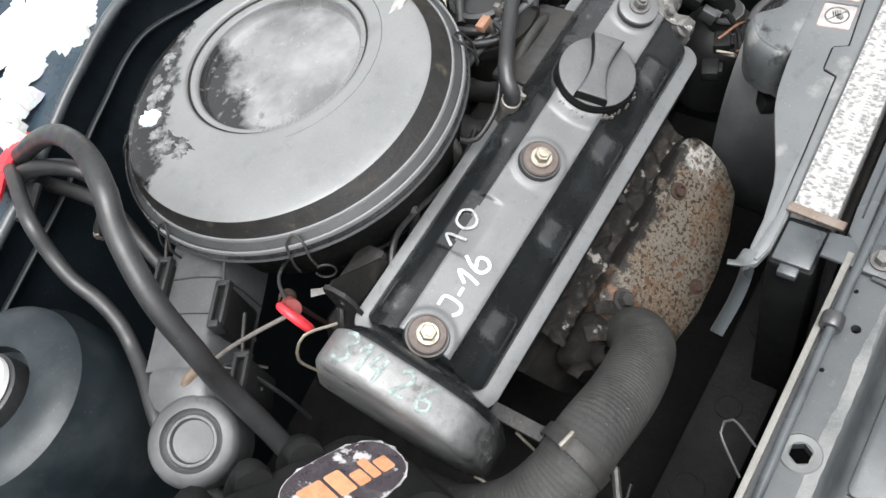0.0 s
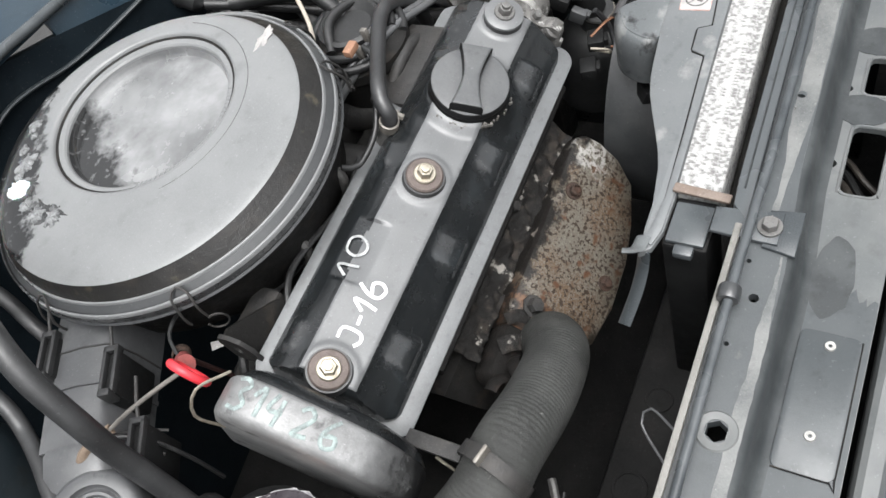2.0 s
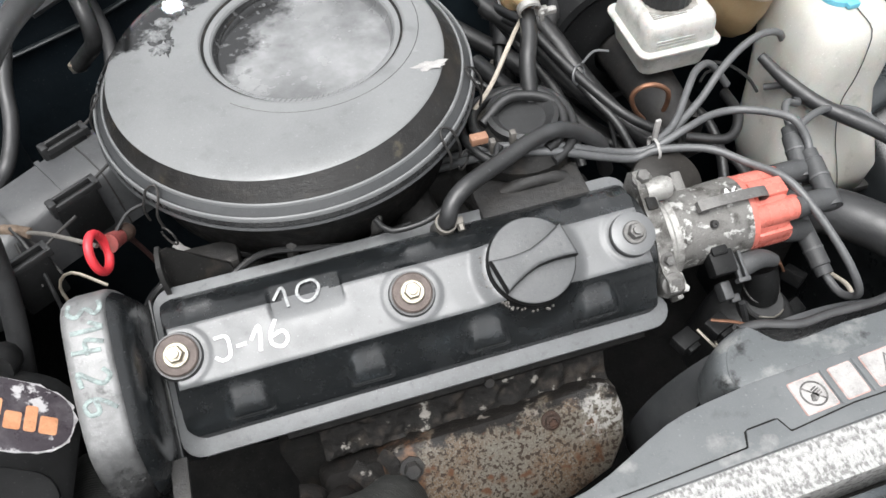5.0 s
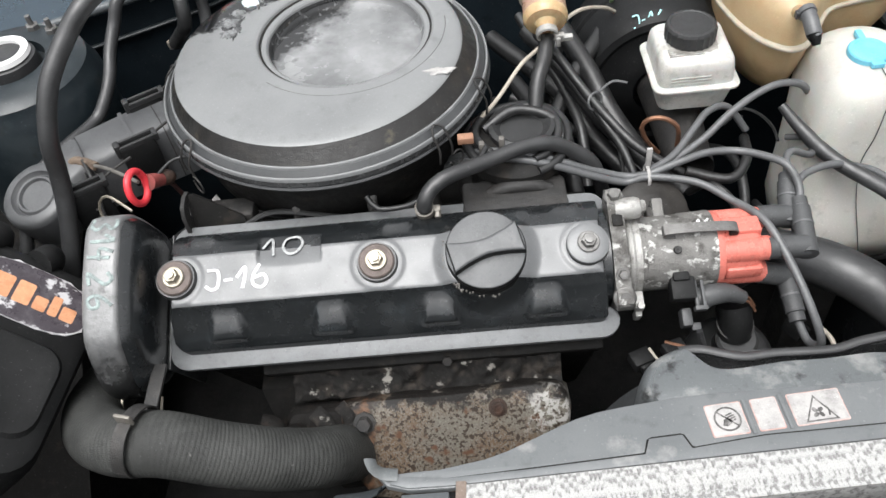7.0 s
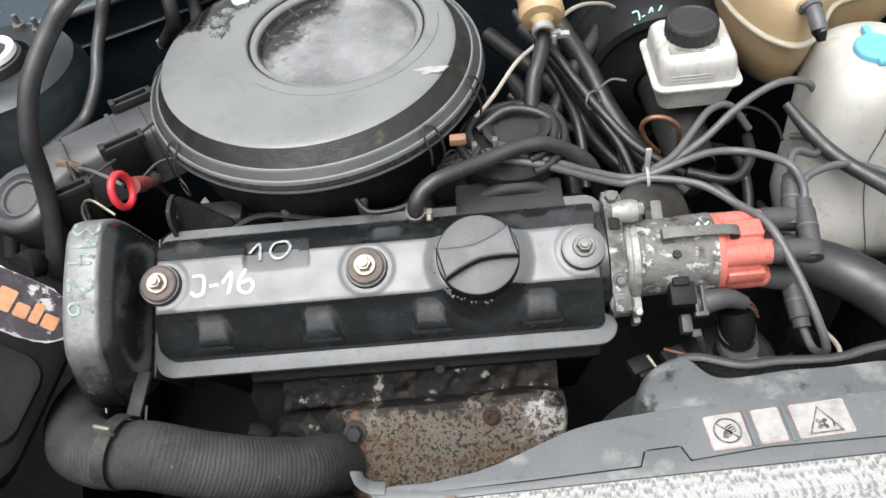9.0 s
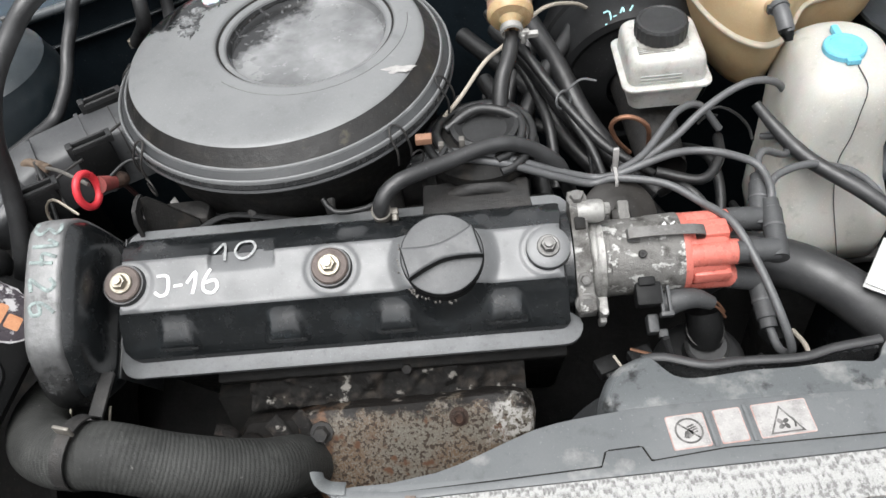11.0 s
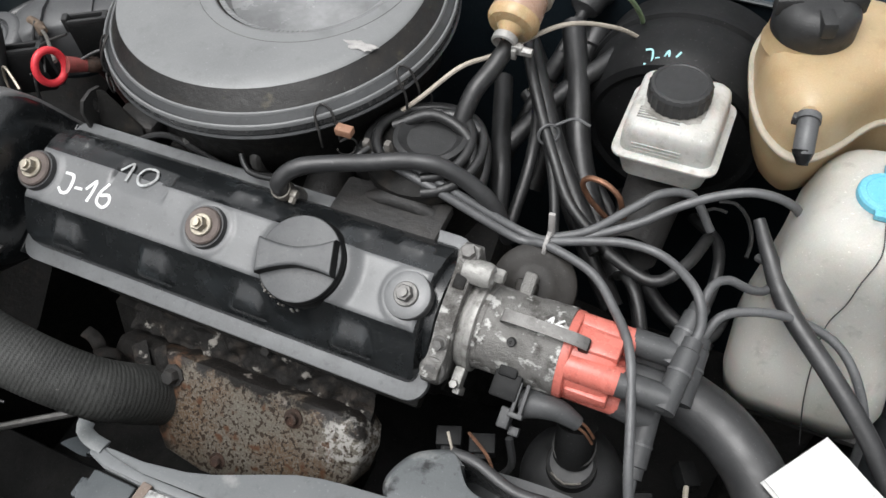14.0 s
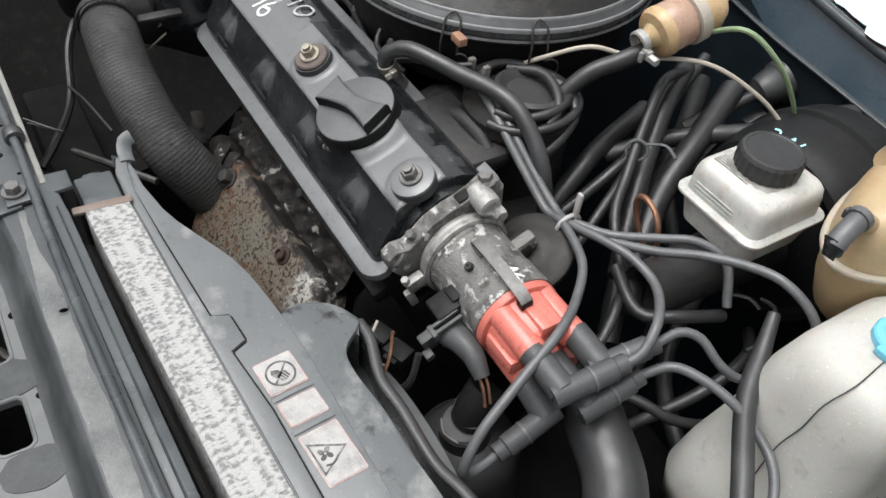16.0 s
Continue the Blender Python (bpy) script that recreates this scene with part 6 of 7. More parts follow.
part("chalk_marking", along(Matrix.Translation((0.278, 0.2895, 0.0065)) @ Matrix.Rotation(radians(-8), 4, "Y") @ Matrix.Rotation(radians(48), 4, "X"), strokes([[(-0.012, 0.006), (-0.006, 0.006), (-0.006, -0.005), (-0.012, -0.006)], [(-0.003, 0.0), (0.002, 0.001)], [(0.004, 0.001), (0.008, 0.007), (0.008, -0.006)], [(0.018, 0.007), (0.013, 0.0), (0.014, -0.006), (0.018, -0.004), (0.014, 0.0)]], 0.0009)), CHALKC, servo, "cyan hand-written marking")
res = thing("brake_fluid_reservoir", (0.31, 0.228, -0.04), "square milky brake fluid reservoir with a black ribbed cap", "brake reservoir")
RX0, RX1, RY0, RY1 = 0.268, 0.352, 0.182, 0.268
part("tank", loft([rrect(RX0 + a, RX1 - a, RY0 + a, RY1 - a, r, z) for z, a, r in ((-0.0365, 0.014, 0.008), (-0.033, 0.009, 0.01), (-0.012, 0.005, 0.01), (-0.008, 0.004, 0.01))]), DIRTYW, res)
part("seam", loft([rrect(RX0 + a, RX1 - a, RY0 + a, RY1 - a, r, z) for z, a, r in ((-0.008, 0.002, 0.01), (-0.0065, 0.0, 0.011), (-0.0045, 0.0, 0.011), (-0.003, 0.002, 0.01))]), DIRTYW, res)
part("top", loft([rrect(RX0 + a, RX1 - a, RY0 + a, RY1 - a, r, z) for z, a, r in ((-0.003, 0.0055, 0.009), (0.012, 0.0062, 0.0095), (0.0185, 0.0072, 0.01), (0.0218, 0.0092, 0.0105), (0.0238, 0.0128, 0.0105), (0.0246, 0.018, 0.009))]), DIRTYW, res, sharp=60)
part("top_dirt", plate([(0.308 + (0.024 + 0.003 * noise.noise((c * 3, q * 3, 2))) * math.copysign(abs(c) ** 0.6, c), 0.222 + (0.02 + 0.003 * noise.noise((c * 3, q * 3, 8))) * math.copysign(abs(q) ** 0.6, q)) for c, q in circle(0, 0, 1.0, 48)], 0.024, 0.0249), GRIMEW, res, "brown-grey dirt on the tank's top")
for z0 in (-0.0005, 0.003, 0.0065):
    part("level_mark", box(0.284, 0.322, RY0 + 0.0053, RY0 + 0.0062, z0, z0 + 0.0011, 0), DIRTYW, res)
for k in range(5):
    part("grid_rib", box(0.283, 0.316, 0.1995 + 0.0026 * k, 0.2005 + 0.0026 * k, 0.0236, 0.0252, 0), GRIMEW, res)
capb = [(0.0225, 0.0245), (0.024, 0.026), (0.024, 0.0385), (0.0225, 0.041), (0.0205, 0.0415), (0.0195, 0.0408), (0, 0.0408)]
cp = lathe(capb, 72, at=(0.308, 0.228, 0))
for v in cp.verts:
    d = Vector((v.co.x - 0.308, v.co.y - 0.228))
    if d.length > 0.0222:
        k = 1 + 0.03 * (round(math.degrees(math.atan2(d.y, d.x)) / 5) % 3 == 0)
        v.co.x, v.co.y = 0.308 + d.x * k, 0.228 + d.y * k
part("cap", cp, CAPM, res, "black ribbed screw cap", sharp=25)
part("outlet", lathe([(0.012, -0.06), (0.012, -0.036)], 20, at=(0.305, 0.235, 0)), DARK, res)
solo("copper_brake_pipe", tube([(0.292, 0.165, -0.06), (0.29, 0.159, -0.04), (0.287, 0.158, -0.026), (0.278, 0.16, -0.0185), (0.268, 0.161, -0.0155), (0.259, 0.163, -0.019), (0.2545, 0.165, -0.03), (0.262, 0.167, -0.05), (0.276, 0.17, -0.07)], 0.0024, 8), COPPER, "bent copper brake pipe below the reservoir", "brake pipe")
solo("thin_wire", tube([(0.346, 0.193, -0.062), (0.357, 0.202, -0.06), (0.368, 0.203, -0.062)], 0.0015, 6), HOSED, "thin black wire beside the brake reservoir", "wire")
solo("thin_wire", tube([(0.36, 0.215, -0.065), (0.373, 0.213, -0.06), (0.385, 0.2, -0.059), (0.392, 0.181, -0.06), (0.392, 0.163, -0.062)], 0.0017, 6), HOSED, "thin black wire beside the brake reservoir", "wire")

# ---- expansion tank and washer bottle ----
ex = thing("expansion_tank", (0.41, 0.255, -0.04), "yellowed plastic coolant expansion tank with a black cap", "expansion tank")


tank_line = [(0.403, 0.199), (0.416, 0.206), (0.43, 0.224), (0.445, 0.248), (0.46, 0.26), (0.49, 0.267), (0.53, 0.275), (0.545, 0.3), (0.53, 0.33), (0.49, 0.345), (0.45, 0.357), (0.4, 0.36), (0.37, 0.352), (0.355, 0.335), (0.35, 0.31), (0.352, 0.285), (0.36, 0.25), (0.372, 0.222), (0.383, 0.208), (0.393, 0.2005)]


def closed(z, f):
    n = len(tank_line)
    out = []
    for i in range(n):
        a, b, c, d = (Vector(tank_line[(i + k) % n]) for k in (-1, 0, 1, 2))
        for k in range(3):
            t = k / 3
            q = 0.5 * ((2 * b) + (c - a) * t + (2 * a - 5 * b + 4 * c - d) * t * t + (3 * b - a - 3 * c + d) * t * t * t)
            out.append((0.405 + (q.x - 0.405) * f, 0.285 + (q.y - 0.285) * f, z))
    return out


part("lower_half", loft([closed(-0.06, 0.4), closed(-0.052, 0.6), closed(-0.035, 0.78), closed(-0.01, 0.9), closed(0.0175, 0.965)]), YELLOW, ex, sharp=60)
part("seam", loft([closed(0.0176, 0.96), closed(0.0178, 1.02), closed(0.0188, 1.035), closed(0.0212, 1.035), closed(0.0222, 1.02), closed(0.0224, 0.96)]), SEAM, ex, "pale moulded seam", sharp=60)
part("upper_half", loft([closed(0.0225, 0.965), closed(0.036, 0.955), closed(0.049, 0.92), closed(0.058, 0.85), closed(0.064, 0.72), closed(0.067, 0.5), closed(0.068, 0.2)]), YELLOW, ex, sharp=60)
CX, CY = 0.386, 0.287
part("neck", lathe([(0.034, 0.055), (0.031, 0.063), (0.03, 0.07), (0.0, 0.07)], 32, at=(CX, CY, 0)), YELLOW, ex)
ec = part("cap", lathe([(0.029, 0.066), (0.0305, 0.068), (0.0305, 0.083), (0.028, 0.089), (0.022, 0.0935), (0.018, 0.0945), (0.012, 0.094), (0, 0.094)], 40, at=(CX, CY, 0)), CAPM, ex, "black plastic screw cap with lugs")
for a in (20, 110, 200, 290):
    part("lug", along(Matrix.Translation((CX, CY, 0.092)) @ Matrix.Rotation(radians(a), 4, "Z"), box(0.013, 0.0325, -0.0055, 0.0055, -0.009, 0.0045, 0.0025)), CAPM, ec)
part("spout", tube([(0.4, 0.215, 0.05), (0.4, 0.202, 0.06), (0.4, 0.19, 0.064), (0.402, 0.182, 0.06)], 0.0065, 12), YELLOW, ex)
part("hose_stub", join(tube([(0.4, 0.194, 0.065), (0.401, 0.185, 0.062), (0.402, 0.177, 0.057), (0.403, 0.173, 0.053)], 0.0072, 14), tube([(0.3995, 0.196, 0.0655), (0.4, 0.191, 0.0645)], 0.0086, 14)), LEADM, ex, "cut grey hose end")
torn = tube([(0.4028, 0.1745, 0.0542), (0.4036, 0.1705, 0.0505), (0.4042, 0.168, 0.047)], 0.0071, 14, 0.0015, taper=lambda t: 1.0 - 0.55 * t)
for v in torn.verts:
    v.co += Vector((1, 1, -1)) * 0.003 * noise.noise(v.co * 330)
part("torn_end", torn, TOUGH, ex, "black torn hose end", sharp=80)
part("stub_clip", box(0.3895, 0.394, 0.19, 0.196, 0.06, 0.067, 0.001), RIM, ex)

wb = thing("washer_bottle", (0.46, 0.15, -0.18), "tall milky washer bottle with a light blue flip cap", "washer bottle")
wb_m = Matrix.Translation((0.003, 0.008, 0.006))
lv = [(-0.185, 0.416, 0.513, 0.1, 0.165, 0.02), (-0.18, 0.403, 0.521, 0.088, 0.18, 0.025), (-0.15, 0.397, 0.523, 0.085, 0.195, 0.028), (-0.125, 0.399, 0.519, 0.096, 0.2, 0.028), (-0.1, 0.404, 0.512, 0.109, 0.208, 0.027), (-0.07, 0.409, 0.507, 0.118, 0.22, 0.026), (-0.035, 0.412, 0.508, 0.118, 0.232, 0.028), (-0.012, 0.418, 0.51, 0.122, 0.236, 0.031), (0.0, 0.423, 0.508, 0.127, 0.234, 0.033), (0.006, 0.429, 0.503, 0.134, 0.229, 0.033), (0.0095, 0.437, 0.496, 0.145, 0.22, 0.028), (0.011, 0.446, 0.486, 0.16, 0.207, 0.02)]
part("bottle", along(wb_m, loft([rrect(a, b, c, d, r, z, 8) for z, a, b, c, d, r in lv])), WHITEP, wb, sharp=70)
wc = part("cap", along(wb_m, lathe([(0.0178, 0.01), (0.0188, 0.011), (0.0188, 0.0155), (0.0176, 0.017), (0.014, 0.0178), (0.0132, 0.0172), (0, 0.0175)], 32, at=(0.462, 0.178, 0.0))), BLUE, wb, "light blue flip cap")
part("tab", along(wb_m, box(0.457, 0.469, 0.155, 0.162, 0.011, 0.0165, 0.001)), BLUE, wc)
part("hinge", along(wb_m, box(0.4585, 0.4655, 0.194, 0.209, 0.011, 0.018, 0.002)), BLUE, wc)
part("scratch", along(wb_m, tube([(0.466, 0.154, 0.012), (0.468, 0.13, 0.0055), (0.463, 0.1195, -0.014), (0.461, 0.117, -0.04), (0.456, 0.115, -0.07), (0.458, 0.104, -0.105), (0.463, 0.087, -0.14), (0.475, 0.077, -0.19)], 0.0005, 6)), INK, wb, "thin dark scratch line")
dh = thing("drain_hose", (0.45, 0.1, -0.06), "long black rubber hose hanging over the washer bottle", "hose")
part("tube", tube([(0.392, 0.174, -0.027), (0.407, 0.152, -0.04), (0.429, 0.119, -0.051), (0.468, 0.08, -0.06), (0.503, 0.05, -0.078), (0.53, 0.024, -0.102), (0.556, 0.0, -0.122), (0.573, -0.03, -0.145), (0.57, -0.068, -0.175), (0.551, -0.096, -0.19), (0.51, -0.115, -0.21)], 0.0074, 14, taper=lambda t: min(1.0, 0.62 + 4 * t)), RUBBER, dh)
part("cut_end", lathe([(0.0026, 0.0), (0.0026, 0.001), (0.0044, 0.001), (0.0046, 0.0)], 20, (-0.5, 0.75, 0.45), (0.392, 0.174, -0.027)), RUBBER, dh)
bracket_w = thing("washer_bottle_bracket", (0.47, 0.14, -0.25), "dark steel bracket under the washer bottle", "bracket")
part("foot", box(0.42, 0.53, 0.1, 0.2, -0.19, -0.181, 0.003), DARK, bracket_w)
part("leg", box(0.45, 0.5, 0.13, 0.18, -0.58, -0.19, 0.004), DARK, bracket_w)
solo("drain_hose", tube([(0.515, 0.03, -0.13), (0.512, -0.02, -0.14), (0.505, -0.05, -0.17), (0.52, -0.07, -0.21), (0.56, -0.06, -0.22)], 0.0036, 10), RUBBER, "thin black rubber hose beside the wheel arch", "hose")

# ---- radiator, shroud and coolant hoses ----
rad = thing("radiator", (0.34, -0.2, -0.45), "radiator with white corroded core and black end tank", "radiator")
RF = Matrix.Translation((0.055, -0.198, 0)) @ Matrix.Rotation(radians(2.2), 4, "Z") @ Matrix.Translation((-0.055, 0.198, 0))
part("core", box(0.058, 0.445, -0.214, -0.181, -0.45, -0.051, 0.0015), FINS, rad, "corroded white aluminium core", frame_m=RF)
rnd = random.Random(5)
fins = []
for k in range(6):
    cuts = [-0.2135, -0.2035 + rnd.uniform(-0.0015, 0.0015), -0.192 + rnd.uniform(-0.0015, 0.0015), -0.1815]
    fb = join(*[box(-0.00156, 0.00156, a, b, -0.056, -0.0488 + rnd.uniform(-0.00012, 0.00012), 0) for a, b in zip(cuts, cuts[1:])])
    f0 = part("fin", fb, FINS, rad, "corroded white fin edge" if k == 0 else "", frame_m=RF @ Matrix.Translation((0.06 + k * 0.00315, 0, 0)))
    fins.append(f0)
for k in range(6, 122):
    src = fins[rnd.randrange(6)]
    f1 = new("fin", src.data)
    f1.parent = rad
    f1.matrix_basis = Matrix.Translation(RF.to_3x3() @ Vector(((k - fins.index(src)) * 0.00315, 0, rnd.uniform(-0.0001, 0.0001))))
# occlusion of this tank's side is put into its near-black plastic
part("end_tank", box(0.012, 0.0575, -0.215, -0.18, -0.45, -0.058, 0.004), TOUGH, rad)
part("tank_lid", join(box(0.014, 0.05, -0.212, -0.183, -0.058, -0.0535, 0.0015), box(0.006, 0.026, -0.205, -0.19, -0.066, -0.0575, 0.002)), PANEL, rad)
part("end_tank", box(0.4455, 0.495, -0.218, -0.165, -0.45, -0.06, 0.006), PLASTIC, rad, frame_m=RF)
part("hose_neck", lathe([(0.019, 0.0), (0.019, 0.05)], 24, (0.2, -0.95, 0.0), (0.477, -0.125, -0.105)), PLASTIC, rad)
part("top_strip", along(Matrix.Translation((0.0585, -0.198, -0.0495)) @ Matrix.Rotation(radians(-4), 4, "Z"), box(-0.0045, 0.0035, -0.024, 0.02, -0.002, 0.0014, 0.001)), BROWN, rad, "thin browned strip")
solo("radiator_seal", tube([(0.062, -0.2185, -0.085), (0.2, -0.2145, -0.085), (0.445, -0.2065, -0.085)], 0.0045, 8, 0.03), GRIME, "black foam rubber seal along the radiator", "seal")
strap = thing("radiator_bracket", (0.03, -0.24, -0.05), "flat grey steel bracket bolted to the slam panel", "bracket")
part("tongue", join(plate([(0.018, -0.262), (0.045, -0.262), (0.041, -0.215), (0.02, -0.215)], -0.04, -0.037, (), 0.0007), plate([(0.012, -0.275), (0.05, -0.275), (0.047, -0.252), (0.016, -0.252)], -0.0415, -0.039, (), 0.0007)), PANEL, strap)
part("bolt", join(lathe([(0.0085, -0.037), (0.0085, -0.035), (0, -0.035)], 20, at=(0.031, -0.2545, 0)), hexhead(0.006, 0.006, (0.031, -0.2545, -0.0352))), BOLT, strap)

shr = thing("fan_shroud", (0.3, -0.13, -0.2), "dusty grey-black fan shroud with warning stickers", "fan shroud")
SHZ = -0.053
sh_top = [(-0.003, -0.168), (0.004, -0.176), (0.02, -0.1805), (0.05, -0.181), (0.41, -0.167), (0.422, -0.13), (0.43, -0.119), (0.261, -0.119), (0.225, -0.1205), (0.185, -0.125), (0.168, -0.1275), (0.15, -0.132), (0.132, -0.139), (0.112, -0.1475), (0.095, -0.1545), (0.077, -0.16), (0.043, -0.1655), (0.02, -0.166)]
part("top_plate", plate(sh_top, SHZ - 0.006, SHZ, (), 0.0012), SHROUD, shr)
part("step", plate([(0.006, -0.1755), (0.02, -0.1795), (0.05, -0.1797), (0.41, -0.1657), (0.411, -0.155), (0.286, -0.158), (0.231, -0.164), (0.226, -0.1525), (0.201, -0.154), (0.196, -0.166), (0.113, -0.171), (0.05, -0.1735), (0.02, -0.1705), (0.008, -0.168)], SHZ - 0.001, SHZ + 0.0016, (), 0.0006), SHROUD, shr)
part("groove", tube([(0.05, -0.1739, SHZ), (0.113, -0.1704, SHZ), (0.194, -0.1655, SHZ), (0.1965, -0.1645, SHZ), (0.2, -0.1545, SHZ), (0.203, -0.1532, SHZ), (0.2245, -0.1518, SHZ), (0.227, -0.1525, SHZ), (0.2312, -0.1625, SHZ), (0.234, -0.1632, SHZ), (0.286, -0.1574, SHZ), (0.41, -0.1544, SHZ)], 0.0009, 6, 0.02, smooth=False), GRIME, shr)
for sx in (0.0166, 0.0445):
    part("rib", along(Matrix.Translation((0.262, -0.1425, SHZ)) @ Matrix.Rotation(radians(4), 4, "Z"), tube([(sx, -0.0145, 0), (sx, 0, 0.0006), (sx, 0.0145, 0)], 0.0022, 8, 0.004, flat=0.6)), SHROUD, shr)
part("hooked_tip", tube([(0.012, -0.168, -0.052), (0.0, -0.167, -0.05), (-0.006, -0.164, -0.045), (-0.008, -0.158, -0.044)], 0.006, 8, 0.003, flat=0.3), PALE, shr)
part("side_flap", tube([(0.004, -0.17, -0.058), (-0.004, -0.17, -0.072), (-0.02, -0.169, -0.083), (-0.045, -0.166, -0.093)], 0.008, 8, 0.004, flat=0.18), PANEL, shr)
mouth = [(0.247, -0.0775), (0.252, -0.083), (0.258, -0.091), (0.266, -0.0965), (0.283, -0.098), (0.318, -0.095), (0.351, -0.095), (0.387, -0.093), (0.411, -0.095), (0.421, -0.083)]
left_edge = [(q.x, q.y) for q in glide([(0.226, -0.128, 0), (0.215, -0.122, 0), (0.2115, -0.112, 0), (0.215, -0.1, 0), (0.221, -0.09, 0), (0.229, -0.0835, 0), (0.238, -0.079, 0), (0.245, -0.0765, 0)], 0.003)]
bite = [(q.x, q.y) for q in glide([(*q, 0) for q in mouth], 0.004)]
part("cowl", plate(left_edge + bite + [(0.427, -0.0765), (0.4325, -0.082), (0.4335, -0.1), (0.4375, -0.112), (0.436, -0.134), (0.3, -0.125)], SHZ - 0.007, SHZ - 0.0008, (), 0.0012), WORN, shr, "worn dark paint with pale scuffs")
part("rolled_edge", loft([[(x - k * 0.011, y + k * 0.007, SHZ - 0.0012 - d) for x, y in left_edge] + [(x + 0.008, y - 0.004, SHZ - 0.006 - d) for x, y in reversed(left_edge)] for k, d in ((-0.1, 0.0), (0.25, 0.002), (0.5, 0.006), (0.68, 0.013), (0.78, 0.024), (0.82, 0.05))]), WORN, shr, sharp=60)
part("cowl_wall", tube([(0.241, -0.0745, -0.06), (0.259, -0.0745, -0.06), (0.29, -0.083, -0.062), (0.317, -0.082, -0.062), (0.362, -0.083, -0.062), (0.388, -0.078, -0.06), (0.424, -0.0745, -0.058)], 0.0042, 10, 0.006, flat=0.8), RUBBER, shr)
part("cowl_lip", loft([[(x, y, -0.066), (x, y - 0.003, -0.066), (x, y - 0.003, -0.12), (x, y, -0.12)] for x, y in ((0.241, -0.074), (0.259, -0.074), (0.29, -0.082), (0.317, -0.081), (0.362, -0.082), (0.388, -0.077), (0.424, -0.074))]), RIM, shr)
part("fan_ring", lathe([(0.14, -0.03), (0.143, -0.03), (0.143, 0.05), (0.14, 0.05)], 64, "y", (0.32, -0.115, -0.225)), PLASTIC, shr)
SL = Matrix.Translation((0.262, -0.1425, SHZ)) @ Matrix.Rotation(radians(4), 4, "Z")
for x0, w, torn in ((-0.0145, 0.028, 0), (0.0205, 0.02, 1), (0.0485, 0.04, 0)):
    s = part("warning_sticker", along(SL, plate(r2(x0, x0 + w, -0.0135, 0.0135, 0.0015), 0.0, 0.0005)), STICKERR, shr)
    part("sticker_face", along(SL, plate(r2(x0 + 0.0008, x0 + w - 0.0008, -0.0127, 0.0127, 0.001), 0.0004, 0.0009)), STICKER, s)
part("warning_print", along(SL @ Matrix.Translation((0, 0, 0.0009)), join(lathe([(0.0088, 0), (0.0088, 0.0003), (0.0102, 0.0003), (0.0102, 0)], 36), along(Matrix.Rotation(radians(-45), 4, "Z"), box(-0.009, 0.009, -0.0006, 0.0006, 0, 0.0003, 0)), along(Matrix.Rotation(radians(20), 4, "Z"), plate([(-0.0062, -0.003), (-0.0035, -0.0052), (0.0008, -0.0045), (0.002, -0.0015), (0.0005, 0.0008), (-0.003, 0.0008)], 0, 0.0003)), *[along(Matrix.Rotation(radians(18), 4, "Z"), box(0.0, 0.0066 - 0.0008 * abs(q - 1.5), -0.0034 + 0.0019 * q, -0.0022 + 0.0019 * q, 0, 0.0003, 0)) for q in range(4)])), FADED, shr)
to = [(0.068 + 0.0145 * math.cos(radians(q)), -0.0045 + 0.0145 * math.sin(radians(q))) for q in (90, 210, 330)]
ti = [(0.068 + 0.0122 * math.cos(radians(q)), -0.0045 + 0.0122 * math.sin(radians(q))) for q in (90, 210, 330)]
part("warning_print", along(SL @ Matrix.Translation((0, 0, 0.0009)), join(plate(to, 0, 0.0003, [ti]), *[along(Matrix.Translation((0.067, -0.0045, 0)) @ Matrix.Rotation(radians(90 * k + 30), 4, "Z"), plate(circle(0.0028, 0.0007, 0.0024, 12, 0.0016), 0, 0.0003)) for k in range(4)], tube([(0.072, 0.0015, 0), (0.0752, -0.003, 0), (0.0745, -0.008, 0)], 0.0007, 5, 0.001))), FADED, shr)

rh = thing("radiator_hose", (0.47, -0.06, -0.13), "thick dusty black radiator hose with a rusty clamp", "hose")
part("tube", tube([(0.32, 0.05, -0.12), (0.35, 0.053, -0.1), (0.378, 0.046, -0.1), (0.41, 0.036, -0.106), (0.438, 0.014, -0.11), (0.458, -0.016, -0.111), (0.471, -0.048, -0.11), (0.479, -0.08, -0.107), (0.484, -0.112, -0.104), (0.492, -0.15, -0.1)], 0.0225, 24), RUBBER, rh)
part("clamp", join(*[lathe([(0.0222, -0.0014), (0.0242, -0.0012), (0.0242, 0.0012), (0.0222, 0.0014)], 32, (0.12, -0.98, 0.08), (0.4845 + 0.0008 * k, -0.114 - 0.0065 * k, -0.104)) for k in (0, 1)], box(0.463, 0.471, -0.122, -0.112, -0.089, -0.082, 0.0015), hexhead(0.004, 0.02, (0.459, -0.117, -0.0845), (1, -0.1, 0.1)), tube([(0.505, -0.114, -0.086), (0.513, -0.112, -0.08), (0.517, -0.11, -0.074)], 0.0028, 8)), RUSTW, rh, "rusty hose clamp")

